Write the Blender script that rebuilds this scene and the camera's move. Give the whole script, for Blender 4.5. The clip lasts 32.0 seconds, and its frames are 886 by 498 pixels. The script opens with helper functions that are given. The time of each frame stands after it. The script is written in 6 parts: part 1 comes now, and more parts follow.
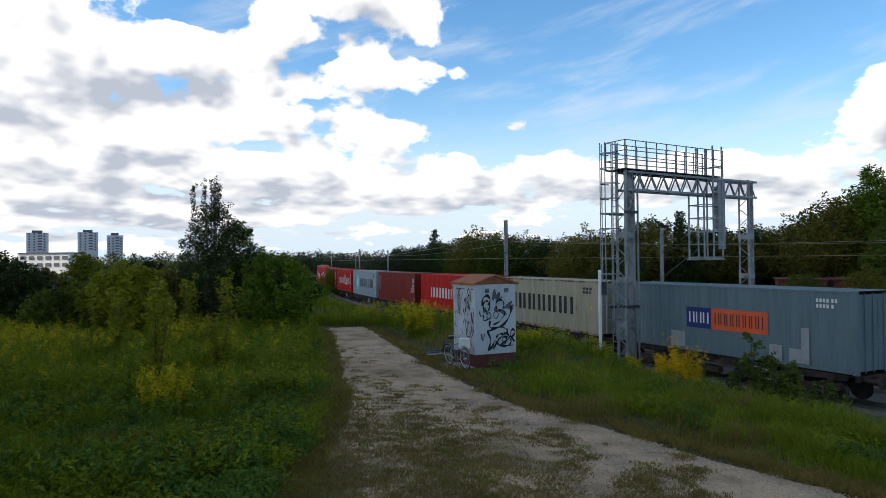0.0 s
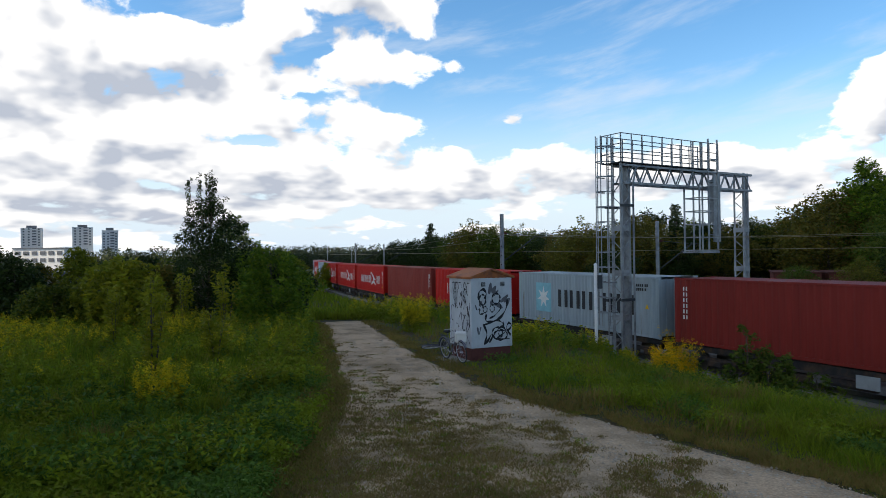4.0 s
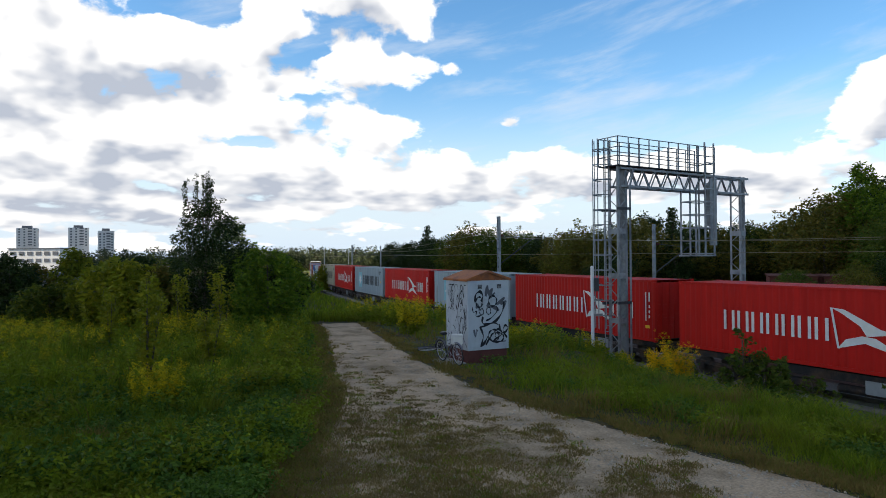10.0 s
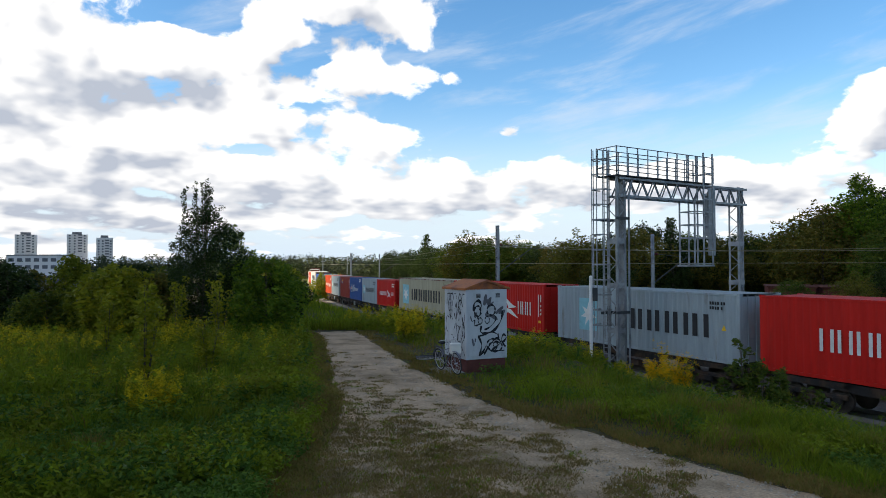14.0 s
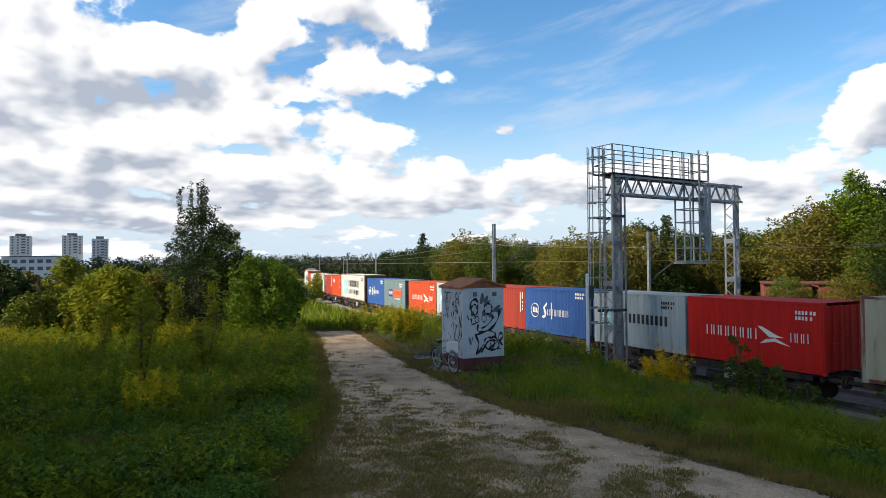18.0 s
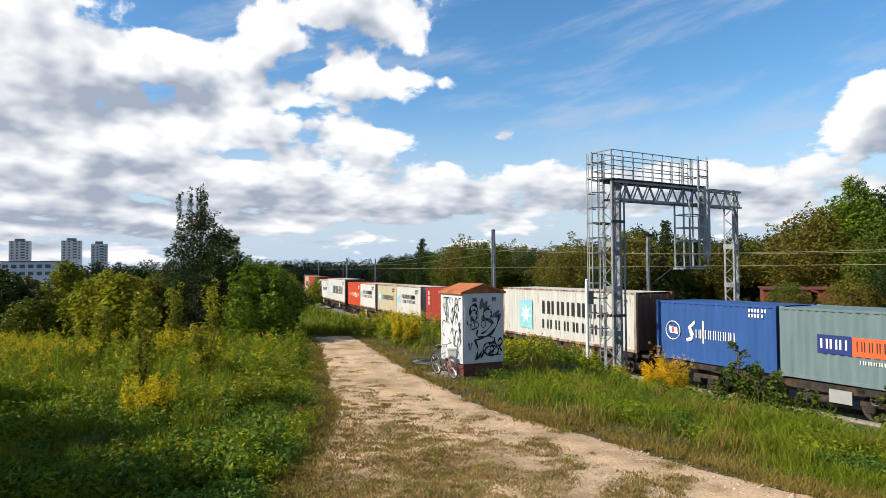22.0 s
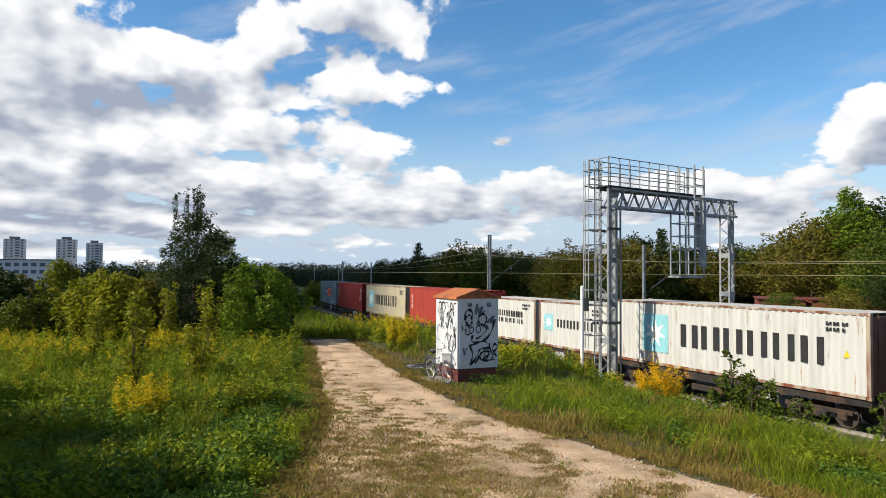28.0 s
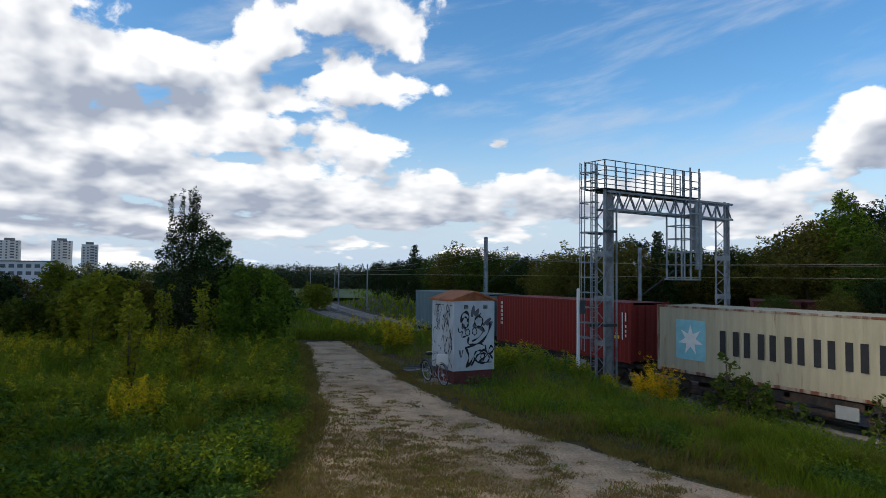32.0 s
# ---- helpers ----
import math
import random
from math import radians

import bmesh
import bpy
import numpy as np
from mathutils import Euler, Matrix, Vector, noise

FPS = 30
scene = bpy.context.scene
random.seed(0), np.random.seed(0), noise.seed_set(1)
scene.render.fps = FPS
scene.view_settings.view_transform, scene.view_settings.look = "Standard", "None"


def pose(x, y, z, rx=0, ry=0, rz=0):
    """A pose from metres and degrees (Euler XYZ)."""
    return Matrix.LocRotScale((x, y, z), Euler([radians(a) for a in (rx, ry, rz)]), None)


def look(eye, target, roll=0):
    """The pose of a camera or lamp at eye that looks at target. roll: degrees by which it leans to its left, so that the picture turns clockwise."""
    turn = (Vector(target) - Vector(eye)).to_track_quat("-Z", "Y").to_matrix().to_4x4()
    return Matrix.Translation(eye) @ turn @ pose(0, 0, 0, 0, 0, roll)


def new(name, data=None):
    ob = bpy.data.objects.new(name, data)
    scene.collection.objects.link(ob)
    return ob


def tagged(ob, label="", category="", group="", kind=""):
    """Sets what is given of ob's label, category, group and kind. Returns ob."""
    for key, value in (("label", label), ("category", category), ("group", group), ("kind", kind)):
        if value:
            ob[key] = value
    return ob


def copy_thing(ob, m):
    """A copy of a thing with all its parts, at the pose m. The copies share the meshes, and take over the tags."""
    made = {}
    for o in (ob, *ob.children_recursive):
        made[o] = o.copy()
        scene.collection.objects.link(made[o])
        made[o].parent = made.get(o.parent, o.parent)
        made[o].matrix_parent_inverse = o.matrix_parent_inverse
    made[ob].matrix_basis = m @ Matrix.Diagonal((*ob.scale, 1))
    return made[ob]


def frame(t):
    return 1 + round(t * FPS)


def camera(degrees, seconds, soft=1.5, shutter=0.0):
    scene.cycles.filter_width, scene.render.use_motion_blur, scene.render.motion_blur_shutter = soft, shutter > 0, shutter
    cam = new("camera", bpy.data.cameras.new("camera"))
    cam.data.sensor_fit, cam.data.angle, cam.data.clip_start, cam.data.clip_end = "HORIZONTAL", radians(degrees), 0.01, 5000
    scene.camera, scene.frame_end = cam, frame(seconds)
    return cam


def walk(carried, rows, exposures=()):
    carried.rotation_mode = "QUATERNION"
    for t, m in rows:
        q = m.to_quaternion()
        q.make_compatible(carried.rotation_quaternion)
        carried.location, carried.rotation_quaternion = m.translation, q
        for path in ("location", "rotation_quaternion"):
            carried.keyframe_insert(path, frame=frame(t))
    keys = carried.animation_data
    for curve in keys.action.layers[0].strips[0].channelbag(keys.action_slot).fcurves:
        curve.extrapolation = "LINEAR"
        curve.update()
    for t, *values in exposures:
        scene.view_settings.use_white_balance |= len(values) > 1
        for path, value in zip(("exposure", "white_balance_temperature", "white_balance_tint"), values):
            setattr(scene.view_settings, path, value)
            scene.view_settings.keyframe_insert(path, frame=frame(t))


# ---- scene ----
EYE = 5.25          # height of the lens over the rail heads
cam = camera(67.62, 32.0, soft=0.85)
PATH = [(0.0, pose(0, 0, EYE, 90.92, 0.51, 1.04)),
        (0.5, pose(0, 0, EYE, 91.01, 0.71, 0.97)),
        (1.0, pose(0, 0, EYE, 91.27, 0.65, 0.97)),
        (1.5, pose(0, 0, EYE, 90.89, 0.60, 0.97)),
        (2.0, pose(0, 0, EYE, 90.45, 0.60, 0.98)),
        (2.5, pose(0, 0, EYE, 90.50, 0.43, 0.91)),
        (3.0, pose(0, 0, EYE, 90.62, 0.33, 0.80)),
        (3.5, pose(0, 0, EYE, 90.49, 0.59, 0.80)),
        (5.5, pose(0, 0, EYE, 90.31, 0.78, 0.62)),
        (6.0, pose(0, 0, EYE, 90.47, 0.58, 0.61)),
        (6.5, pose(0, 0, EYE, 90.61, 0.64, 0.55)),
        (7.0, pose(0, 0, EYE, 90.41, 0.55, 0.55)),
        (7.5, pose(0, 0, EYE, 90.62, 0.28, 0.53)),
        (8.0, pose(0, 0, EYE, 90.69, -0.02, 0.40)),
        (8.5, pose(0, 0, EYE, 90.63, 0.07, 0.41)),
        (9.0, pose(0, 0, EYE, 90.47, 0.43, 0.46)),
        (9.5, pose(0, 0, EYE, 90.51, 0.37, 0.34)),
        (10.0, pose(0, 0, EYE, 90.57, 0.44, 0.42)),
        (10.5, pose(0, 0, EYE, 90.64, 0.40, 0.46)),
        (11.0, pose(0, 0, EYE, 90.78, 0.52, 0.39)),
        (11.5, pose(0, 0, EYE, 90.72, 0.41, 0.32)),
        (12.0, pose(0, 0, EYE, 90.70, 0.55, 0.35)),
        (12.5, pose(0, 0, EYE, 90.78, 0.57, 0.27)),
        (13.0, pose(0, 0, EYE, 91.04, 0.53, 0.21)),
        (13.5, pose(0, 0, EYE, 91.16, 0.36, 0.22)),
        (14.0, pose(0, 0, EYE, 91.33, 0.13, 0.31)),
        (14.5, pose(0, 0, EYE, 91.36, 0.59, 0.15)),
        (16.5, pose(0, 0, EYE, 91.30, 0.61, 0.15)),
        (17.0, pose(0, 0, EYE, 91.31, 0.82, 0.04)),
        (17.5, pose(0, 0, EYE, 91.14, 0.39, 0.19)),
        (18.0, pose(0, 0, EYE, 91.23, 0.49, 0.01)),
        (18.5, pose(0, 0, EYE, 91.48, 0.51, 0.06)),
        (19.0, pose(0, 0, EYE, 91.42, 0.48, -0.05)),
        (19.5, pose(0, 0, EYE, 91.29, 0.40, 0.01)),
        (20.0, pose(0, 0, EYE, 91.40, 0.32, -0.06)),
        (20.5, pose(0, 0, EYE, 91.43, 0.40, -0.09)),
        (21.0, pose(0, 0, EYE, 91.55, 0.29, -0.05)),
        (21.5, pose(0, 0, EYE, 91.55, 0.43, 0.05)),
        (22.0, pose(0, 0, EYE, 91.69, 0.45, -0.04)),
        (22.5, pose(0, 0, EYE, 91.81, 0.40, 0.02)),
        (23.0, pose(0, 0, EYE, 91.82, 0.36, 0.01)),
        (23.5, pose(0, 0, EYE, 91.95, 0.07, 0.06)),
        (24.0, pose(0, 0, EYE, 92.06, 0.18, 0.07)),
        (24.5, pose(0, 0, EYE, 91.99, 0.21, 0.20)),
        (25.0, pose(0, 0, EYE, 91.96, -0.02, 0.17)),
        (25.5, pose(0, 0, EYE, 91.95, 0.51, 0.10)),
        (27.5, pose(0, 0, EYE, 92.07, -0.24, -0.41)),
        (28.0, pose(0, 0, EYE, 92.09, -0.44, -0.40)),
        (28.5, pose(0, 0, EYE, 92.08, -0.46, -0.40)),
        (29.0, pose(0, 0, EYE, 92.27, -0.47, -0.58)),
        (29.5, pose(0, 0, EYE, 92.43, -0.57, -0.60)),
        (30.0, pose(0, 0, EYE, 92.38, -0.34, -0.78)),
        (30.5, pose(0, 0, EYE, 92.28, -0.34, -0.70)),
        (31.0, pose(0, 0, EYE, 92.37, -0.58, -0.69)),
        (31.5, pose(0, 0, EYE, 92.37, -0.38, -0.74)),
        (32.0, pose(0, 0, EYE, 92.28, -0.54, -0.72))]

walk(cam, PATH, exposures=[(0.0, 1.0, 6950, 10), (14.0, 1.0, 6950, 10), (17.0, 0.95, 6850, 10), (20.0, 0.72, 6600, 10), (23.0, 0.62, 6500, 10), (30.0, 0.58, 6500, 10), (32.0, 0.62, 6500, 10)])

# ---- sky, sun ----
SUN = Vector((-0.96, -0.27, 0.74)).normalized()   # towards the sun


def nodes_of(tree):
    """Helpers for building node trees."""
    def node(kind, **kw):
        n = tree.nodes.new(kind)
        for k, v in kw.items():
            if k in ("op", "operation"):
                n.operation = v
            elif k == "noise_dimensions":
                n.noise_dimensions = v
        return n

    def link(a, b):
        tree.links.new(a, b)
    return node, link


def make_world():
    w = bpy.data.worlds.new("sky")
    scene.world = w
    w.use_nodes = True
    tree = w.node_tree
    tree.nodes.clear()
    node, link = nodes_of(tree)
    out = node("ShaderNodeOutputWorld")
    bg = node("ShaderNodeBackground")
    bg.inputs["Strength"].default_value = 0.068
    link(bg.outputs[0], out.inputs[0])
    sky = node("ShaderNodeTexSky")
    sky.sky_type = "NISHITA"
    sky.sun_disc = False
    sky.sun_elevation = math.asin(SUN.z)
    sky.sun_rotation = math.atan2(SUN.x, SUN.y)
    sky.air_density, sky.dust_density, sky.ozone_density = 1.0, 0.6, 1.6
    co = node("ShaderNodeTexCoord")
    sep = node("ShaderNodeSeparateXYZ")
    link(co.outputs["Generated"], sep.inputs[0])

    def math_node(op, a, b=None, c=None, clamp=False):
        m = node("ShaderNodeMath", op=op)
        m.use_clamp = clamp
        for k, v in enumerate((a, b, c)):
            if v is None:
                continue
            if isinstance(v, (int, float)):
                m.inputs[k].default_value = v
            else:
                link(v, m.inputs[k])
        return m.outputs[0]

    # directions as bearing and height over the horizon
    bearing = math_node("ARCTAN2", sep.outputs[0], sep.outputs[1])
    height = math_node("ARCSINE", sep.outputs[2])

    def fbm(vec, scale, detail, rough, distort=0.0):
        n = node("ShaderNodeTexNoise")
        n.inputs["Scale"].default_value = scale
        n.inputs["Detail"].default_value = detail
        n.inputs["Roughness"].default_value = rough
        n.inputs["Distortion"].default_value = distort
        link(vec, n.inputs["Vector"])
        return n.outputs["Fac"]

    # cells shrink towards the horizon
    up = math_node("MULTIPLY", math_node("LOGARITHM", math_node("ADD", math_node("MAXIMUM", height, 0.0), 0.12), math.e), 0.56)

    def billow(vec, scale):
        """Rounded heads, as on heaped clouds."""
        n = node("ShaderNodeTexVoronoi")
        n.feature = "SMOOTH_F1"
        n.inputs["Scale"].default_value = scale
        n.inputs["Detail"].default_value = 3.0
        n.inputs["Roughness"].default_value = 0.55
        n.inputs["Smoothness"].default_value = 0.5
        link(vec, n.inputs["Vector"])
        return n.outputs["Distance"]

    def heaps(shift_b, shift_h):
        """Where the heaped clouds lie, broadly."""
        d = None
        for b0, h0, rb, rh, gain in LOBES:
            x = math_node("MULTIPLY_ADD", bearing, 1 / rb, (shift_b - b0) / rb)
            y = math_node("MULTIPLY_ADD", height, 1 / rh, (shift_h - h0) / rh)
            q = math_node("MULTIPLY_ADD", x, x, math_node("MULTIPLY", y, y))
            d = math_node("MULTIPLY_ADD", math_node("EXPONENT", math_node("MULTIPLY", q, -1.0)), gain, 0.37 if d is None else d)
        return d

    def relief(shift_b, shift_u, detail=9.0):
        """Uneven edges and heads of the clouds, about zero."""
        c = node("ShaderNodeCombineXYZ")
        link(math_node("ADD", bearing, shift_b), c.inputs[0])
        link(math_node("ADD", up, shift_u), c.inputs[1])
        p = c.outputs[0]
        d = math_node("MULTIPLY_ADD", fbm(p, 4.0, 2.0, 0.5), 0.40, math_node("MULTIPLY", fbm(p, 13.0, detail, 0.6, 0.2), 0.75))
        d = math_node("MULTIPLY_ADD", billow(p, 9.0), -0.40, d)
        return math_node("SUBTRACT", d, 0.19)

    def ramp(value, lo, hi):
        r = node("ShaderNodeMapRange")
        r.interpolation_type = "SMOOTHSTEP"
        r.inputs["From Min"].default_value, r.inputs["From Max"].default_value = lo, hi
        link(value, r.inputs["Value"])
        return r.outputs[0]

    bumps = relief(0.0, 0.0)
    # more cloud added above the view, to dim and neutralise the fill light
    overhead = math_node("MULTIPLY", ramp(height, 0.45, 0.75), 0.20)
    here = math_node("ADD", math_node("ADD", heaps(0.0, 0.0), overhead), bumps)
    mask = ramp(here, 0.46, 0.575)
    soft, soft_lit = relief(0.0, 0.0, 2.0), relief(-0.03, 0.075, 2.0)
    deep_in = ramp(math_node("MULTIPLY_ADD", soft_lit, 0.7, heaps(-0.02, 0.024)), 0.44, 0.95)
    under = math_node("MULTIPLY_ADD", math_node("SUBTRACT", soft_lit, soft), 1.15, math_node("MULTIPLY_ADD", deep_in, 0.62, 0.08))
    under = math_node("MULTIPLY_ADD", ramp(height, 0.20, 0.05), 0.26, under)
    under = math_node("MULTIPLY_ADD", math_node("SUBTRACT", 0.0, bumps), 0.55, under, clamp=True)
    tone = node("ShaderNodeMix")
    tone.data_type = "RGBA"
    link(under, tone.inputs[0])
    tone.inputs[6].default_value = (10.0, 10.1, 10.2, 1)
    tone.inputs[7].default_value = (3.7, 4.2, 5.2, 1)
    # thin high streaks
    w = node("ShaderNodeCombineXYZ")
    link(math_node("ADD", math_node("MULTIPLY", bearing, 1.3), math_node("MULTIPLY", height, 1.2)), w.inputs[0])
    link(math_node("SUBTRACT", math_node("MULTIPLY", height, 7.0), math_node("MULTIPLY", bearing, 1.5)), w.inputs[1])
    streak = math_node("MULTIPLY", ramp(fbm(w.outputs[0], 2.6, 6.0, 0.6, 0.3), 0.45, 0.75), 0.55)
    # clear blue, deeper than haze
    deep = node("ShaderNodeHueSaturation")
    deep.inputs["Hue"].default_value = 0.499
    deep.inputs["Saturation"].default_value = 1.32
    deep.inputs["Value"].default_value = 1.6
    link(sky.outputs[0], deep.inputs["Color"])
    thin = node("ShaderNodeMix")
    thin.data_type = "RGBA"
    link(streak, thin.inputs[0])
    haze = node("ShaderNodeMix")
    haze.data_type = "RGBA"
    link(ramp(height, 0.26, 0.0), haze.inputs[0])
    link(deep.outputs[0], haze.inputs[6])
    haze.inputs[7].default_value = (5.2, 6.4, 7.8, 1)
    link(haze.outputs[2], thin.inputs[6])
    thin.inputs[7].default_value = (5.4, 6.2, 7.4, 1)
    mix = node("ShaderNodeMix")
    mix.data_type = "RGBA"
    link(mask, mix.inputs[0])
    link(thin.outputs[2], mix.inputs[6])
    # overhead, out of view, the clouds turn to dark grey bases to cut the fill light
    bases = node("ShaderNodeMix")
    bases.data_type = "RGBA"
    link(ramp(height, 0.42, 0.78), bases.inputs[0])
    link(tone.outputs[2], bases.inputs[6])
    bases.inputs[7].default_value = (2.0, 2.1, 2.3, 1)
    link(bases.outputs[2], mix.inputs[7])
    link(mix.outputs[2], bg.inputs["Color"])


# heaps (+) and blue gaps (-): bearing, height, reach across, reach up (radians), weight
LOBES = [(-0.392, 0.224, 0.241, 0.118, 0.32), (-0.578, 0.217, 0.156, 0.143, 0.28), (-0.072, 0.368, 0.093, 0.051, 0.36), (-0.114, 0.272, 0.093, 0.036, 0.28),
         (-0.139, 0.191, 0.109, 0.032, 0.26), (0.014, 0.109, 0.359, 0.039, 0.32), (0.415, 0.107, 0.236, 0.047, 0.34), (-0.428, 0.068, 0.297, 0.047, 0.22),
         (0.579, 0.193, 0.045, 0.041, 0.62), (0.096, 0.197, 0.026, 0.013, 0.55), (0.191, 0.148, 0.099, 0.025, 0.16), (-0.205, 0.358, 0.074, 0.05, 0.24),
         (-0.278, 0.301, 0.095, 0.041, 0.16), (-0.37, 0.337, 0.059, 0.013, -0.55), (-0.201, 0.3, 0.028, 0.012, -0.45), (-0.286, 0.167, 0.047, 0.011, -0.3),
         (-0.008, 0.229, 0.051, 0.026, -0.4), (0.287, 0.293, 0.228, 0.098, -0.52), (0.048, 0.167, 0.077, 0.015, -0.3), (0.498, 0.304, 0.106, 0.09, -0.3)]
make_world()
sun = new("sun", bpy.data.lights.new("sun", "SUN"))
sun.data.energy, sun.data.angle, sun.data.color = 5.0, radians(0.5), (1.0, 0.90, 0.75)
sun.matrix_world = look(SUN * 100, (0, 0, 0))

# ---- materials ----
def material(name, color, rough=0.8, metal=0.0, vary=0.25, scale=3.0, bump=0.0, bump_scale=40.0, second=None, mix_scale=0.6,
             mix_lo=0.45, mix_hi=0.62, per_object=0.0, per_island=0.0, island_color=None, spec=0.3, translucent=0.0, stretch=(1, 1, 1)):
    """A base colour with grain at two sizes, patches of a second colour, relief, and a spread between pieces."""
    m = bpy.data.materials.new(name)
    m.use_nodes = True
    tree = m.node_tree
    tree.nodes.clear()
    node, link = nodes_of(tree)
    out = node("ShaderNodeOutputMaterial")
    bs = node("ShaderNodeBsdfPrincipled")
    link(bs.outputs[0], out.inputs[0])
    bs.inputs["Roughness"].default_value = rough
    bs.inputs["Metallic"].default_value = metal
    bs.inputs["Specular IOR Level"].default_value = spec
    co = node("ShaderNodeTexCoord")
    mp = node("ShaderNodeMapping")
    mp.inputs["Scale"].default_value = stretch
    link(co.outputs["Object"], mp.inputs[0])

    def noise_tex(s, detail=6.0, rough_=0.6):
        n = node("ShaderNodeTexNoise")
        n.inputs["Scale"].default_value = s
        n.inputs["Detail"].default_value = detail
        n.inputs["Roughness"].default_value = rough_
        link(mp.outputs[0], n.inputs["Vector"])
        return n.outputs["Fac"]

    col = None
    base = node("ShaderNodeRGB")
    base.outputs[0].default_value = (*color, 1)
    col = base.outputs[0]
    if second is not None:
        r = node("ShaderNodeMapRange")
        r.interpolation_type = "SMOOTHSTEP"
        r.inputs["From Min"].default_value, r.inputs["From Max"].default_value = mix_lo, mix_hi
        link(noise_tex(mix_scale, 8.0, 0.65), r.inputs["Value"])
        mx = node("ShaderNodeMix")
        mx.data_type = "RGBA"
        link(r.outputs[0], mx.inputs[0])
        link(col, mx.inputs[6])
        mx.inputs[7].default_value = (*second, 1)
        col = mx.outputs[2]
    if per_island and island_color is not None:
        g = node("ShaderNodeNewGeometry")
        mx = node("ShaderNodeMix")
        mx.data_type = "RGBA"
        p = node("ShaderNodeMath", op="POWER")
        link(g.outputs["Random Per Island"], p.inputs[0])
        p.inputs[1].default_value = 1.0 / per_island
        link(p.outputs[0], mx.inputs[0])
        link(col, mx.inputs[6])
        mx.inputs[7].default_value = (*island_color, 1)
        col = mx.outputs[2]
    hs = node("ShaderNodeHueSaturation")
    link(col, hs.inputs["Color"])
    val = node("ShaderNodeMapRange")
    link(noise_tex(scale), val.inputs["Value"])
    val.inputs["From Min"].default_value, val.inputs["From Max"].default_value = 0.25, 0.75
    val.inputs["To Min"].default_value, val.inputs["To Max"].default_value = 1 - vary, 1 + vary
    v = val.outputs[0]
    if per_object:
        oi = node("ShaderNodeObjectInfo")
        mr = node("ShaderNodeMapRange")
        link(oi.outputs["Random"], mr.inputs["Value"])
        mr.inputs["To Min"].default_value, mr.inputs["To Max"].default_value = 1 - per_object, 1 + per_object
        mu = node("ShaderNodeMath", op="MULTIPLY")
        link(v, mu.inputs[0])
        link(mr.outputs[0], mu.inputs[1])
        v = mu.outputs[0]
    link(v, hs.inputs["Value"])
    link(hs.outputs[0], bs.inputs["Base Color"])
    if bump:
        b = node("ShaderNodeBump")
        b.inputs["Strength"].default_value = bump
        b.inputs["Distance"].default_value = 0.02
        link(noise_tex(bump_scale, 8.0, 0.7), b.inputs["Height"])
        link(b.outputs[0], bs.inputs["Normal"])
    if translucent:
        tr = node("ShaderNodeBsdfTranslucent")
        link(hs.outputs[0], tr.inputs["Color"])
        ms = node("ShaderNodeMixShader")
        ms.inputs[0].default_value = translucent
        link(bs.outputs[0], ms.inputs[1])
        link(tr.outputs[0], ms.inputs[2])
        link(ms.outputs[0], out.inputs[0])
    return m


MAT = {}


def paint(name, color, rust=(0.16, 0.06, 0.03), lo=0.6, hi=0.74, fine=0.9):
    MAT[name] = material(name, color, rough=0.55, vary=0.16, scale=1.3, second=rust, mix_scale=fine, mix_lo=lo, mix_hi=hi,
                         per_object=0.05, bump=0.15, bump_scale=9.0, stretch=(2.4, 2.4, 0.3), spec=0.16)


paint("paint_red", (0.47, 0.013, 0.008), (0.30, 0.02, 0.012), lo=0.58, hi=0.8)
paint("paint_maroon", (0.19, 0.020, 0.014), (0.10, 0.02, 0.015))
paint("paint_rust_red", (0.25, 0.036, 0.025), (0.16, 0.05, 0.035))
paint("paint_orange", (0.40, 0.055, 0.020), (0.30, 0.06, 0.03))
paint("paint_beige", (0.35, 0.315, 0.22), (0.17, 0.10, 0.05), lo=0.57, hi=0.76, fine=1.8)
paint("paint_white", (0.44, 0.445, 0.425), (0.22, 0.12, 0.06), lo=0.57, hi=0.74, fine=2.1)
paint("paint_pale_grey", (0.29, 0.34, 0.355), (0.17, 0.13, 0.09), lo=0.58, hi=0.76)
paint("paint_grey_green", (0.115, 0.165, 0.175), (0.11, 0.10, 0.08), lo=0.62, hi=0.78)
paint("paint_blue", (0.026, 0.075, 0.23), (0.06, 0.09, 0.16), lo=0.62, hi=0.8)
paint("frame_rusty", (0.33, 0.28, 0.22), (0.15, 0.055, 0.03), lo=0.40, hi=0.58)
# rust-brown doors, with the shade on the forward ends put into the colour
paint("door_worn", (0.13, 0.075, 0.055), (0.07, 0.04, 0.03), lo=0.45, hi=0.65)
MAT["print_black"] = material("print_black", (0.018, 0.018, 0.02), rough=0.6, vary=0.2, scale=4)
MAT["print_white"] = material("print_white", (0.66, 0.65, 0.60), rough=0.6, vary=0.1, scale=4)
MAT["print_teal"] = material("print_teal", (0.20, 0.44, 0.49), rough=0.6, vary=0.15, scale=3)
MAT["print_navy"] = material("print_navy", (0.015, 0.03, 0.14), rough=0.6, vary=0.15, scale=3)
MAT["print_orange"] = material("print_orange", (0.66, 0.10, 0.03), rough=0.6, vary=0.12, scale=3)
MAT["print_yellow"] = material("print_yellow", (0.72, 0.42, 0.02), rough=0.6, vary=0.12, scale=3)
MAT["print_red"] = material("print_red", (0.55, 0.03, 0.02), rough=0.6, vary=0.12, scale=3)
MAT["patch_grey"] = material("patch_grey", (0.27, 0.285, 0.28), rough=0.7, vary=0.2, scale=2)
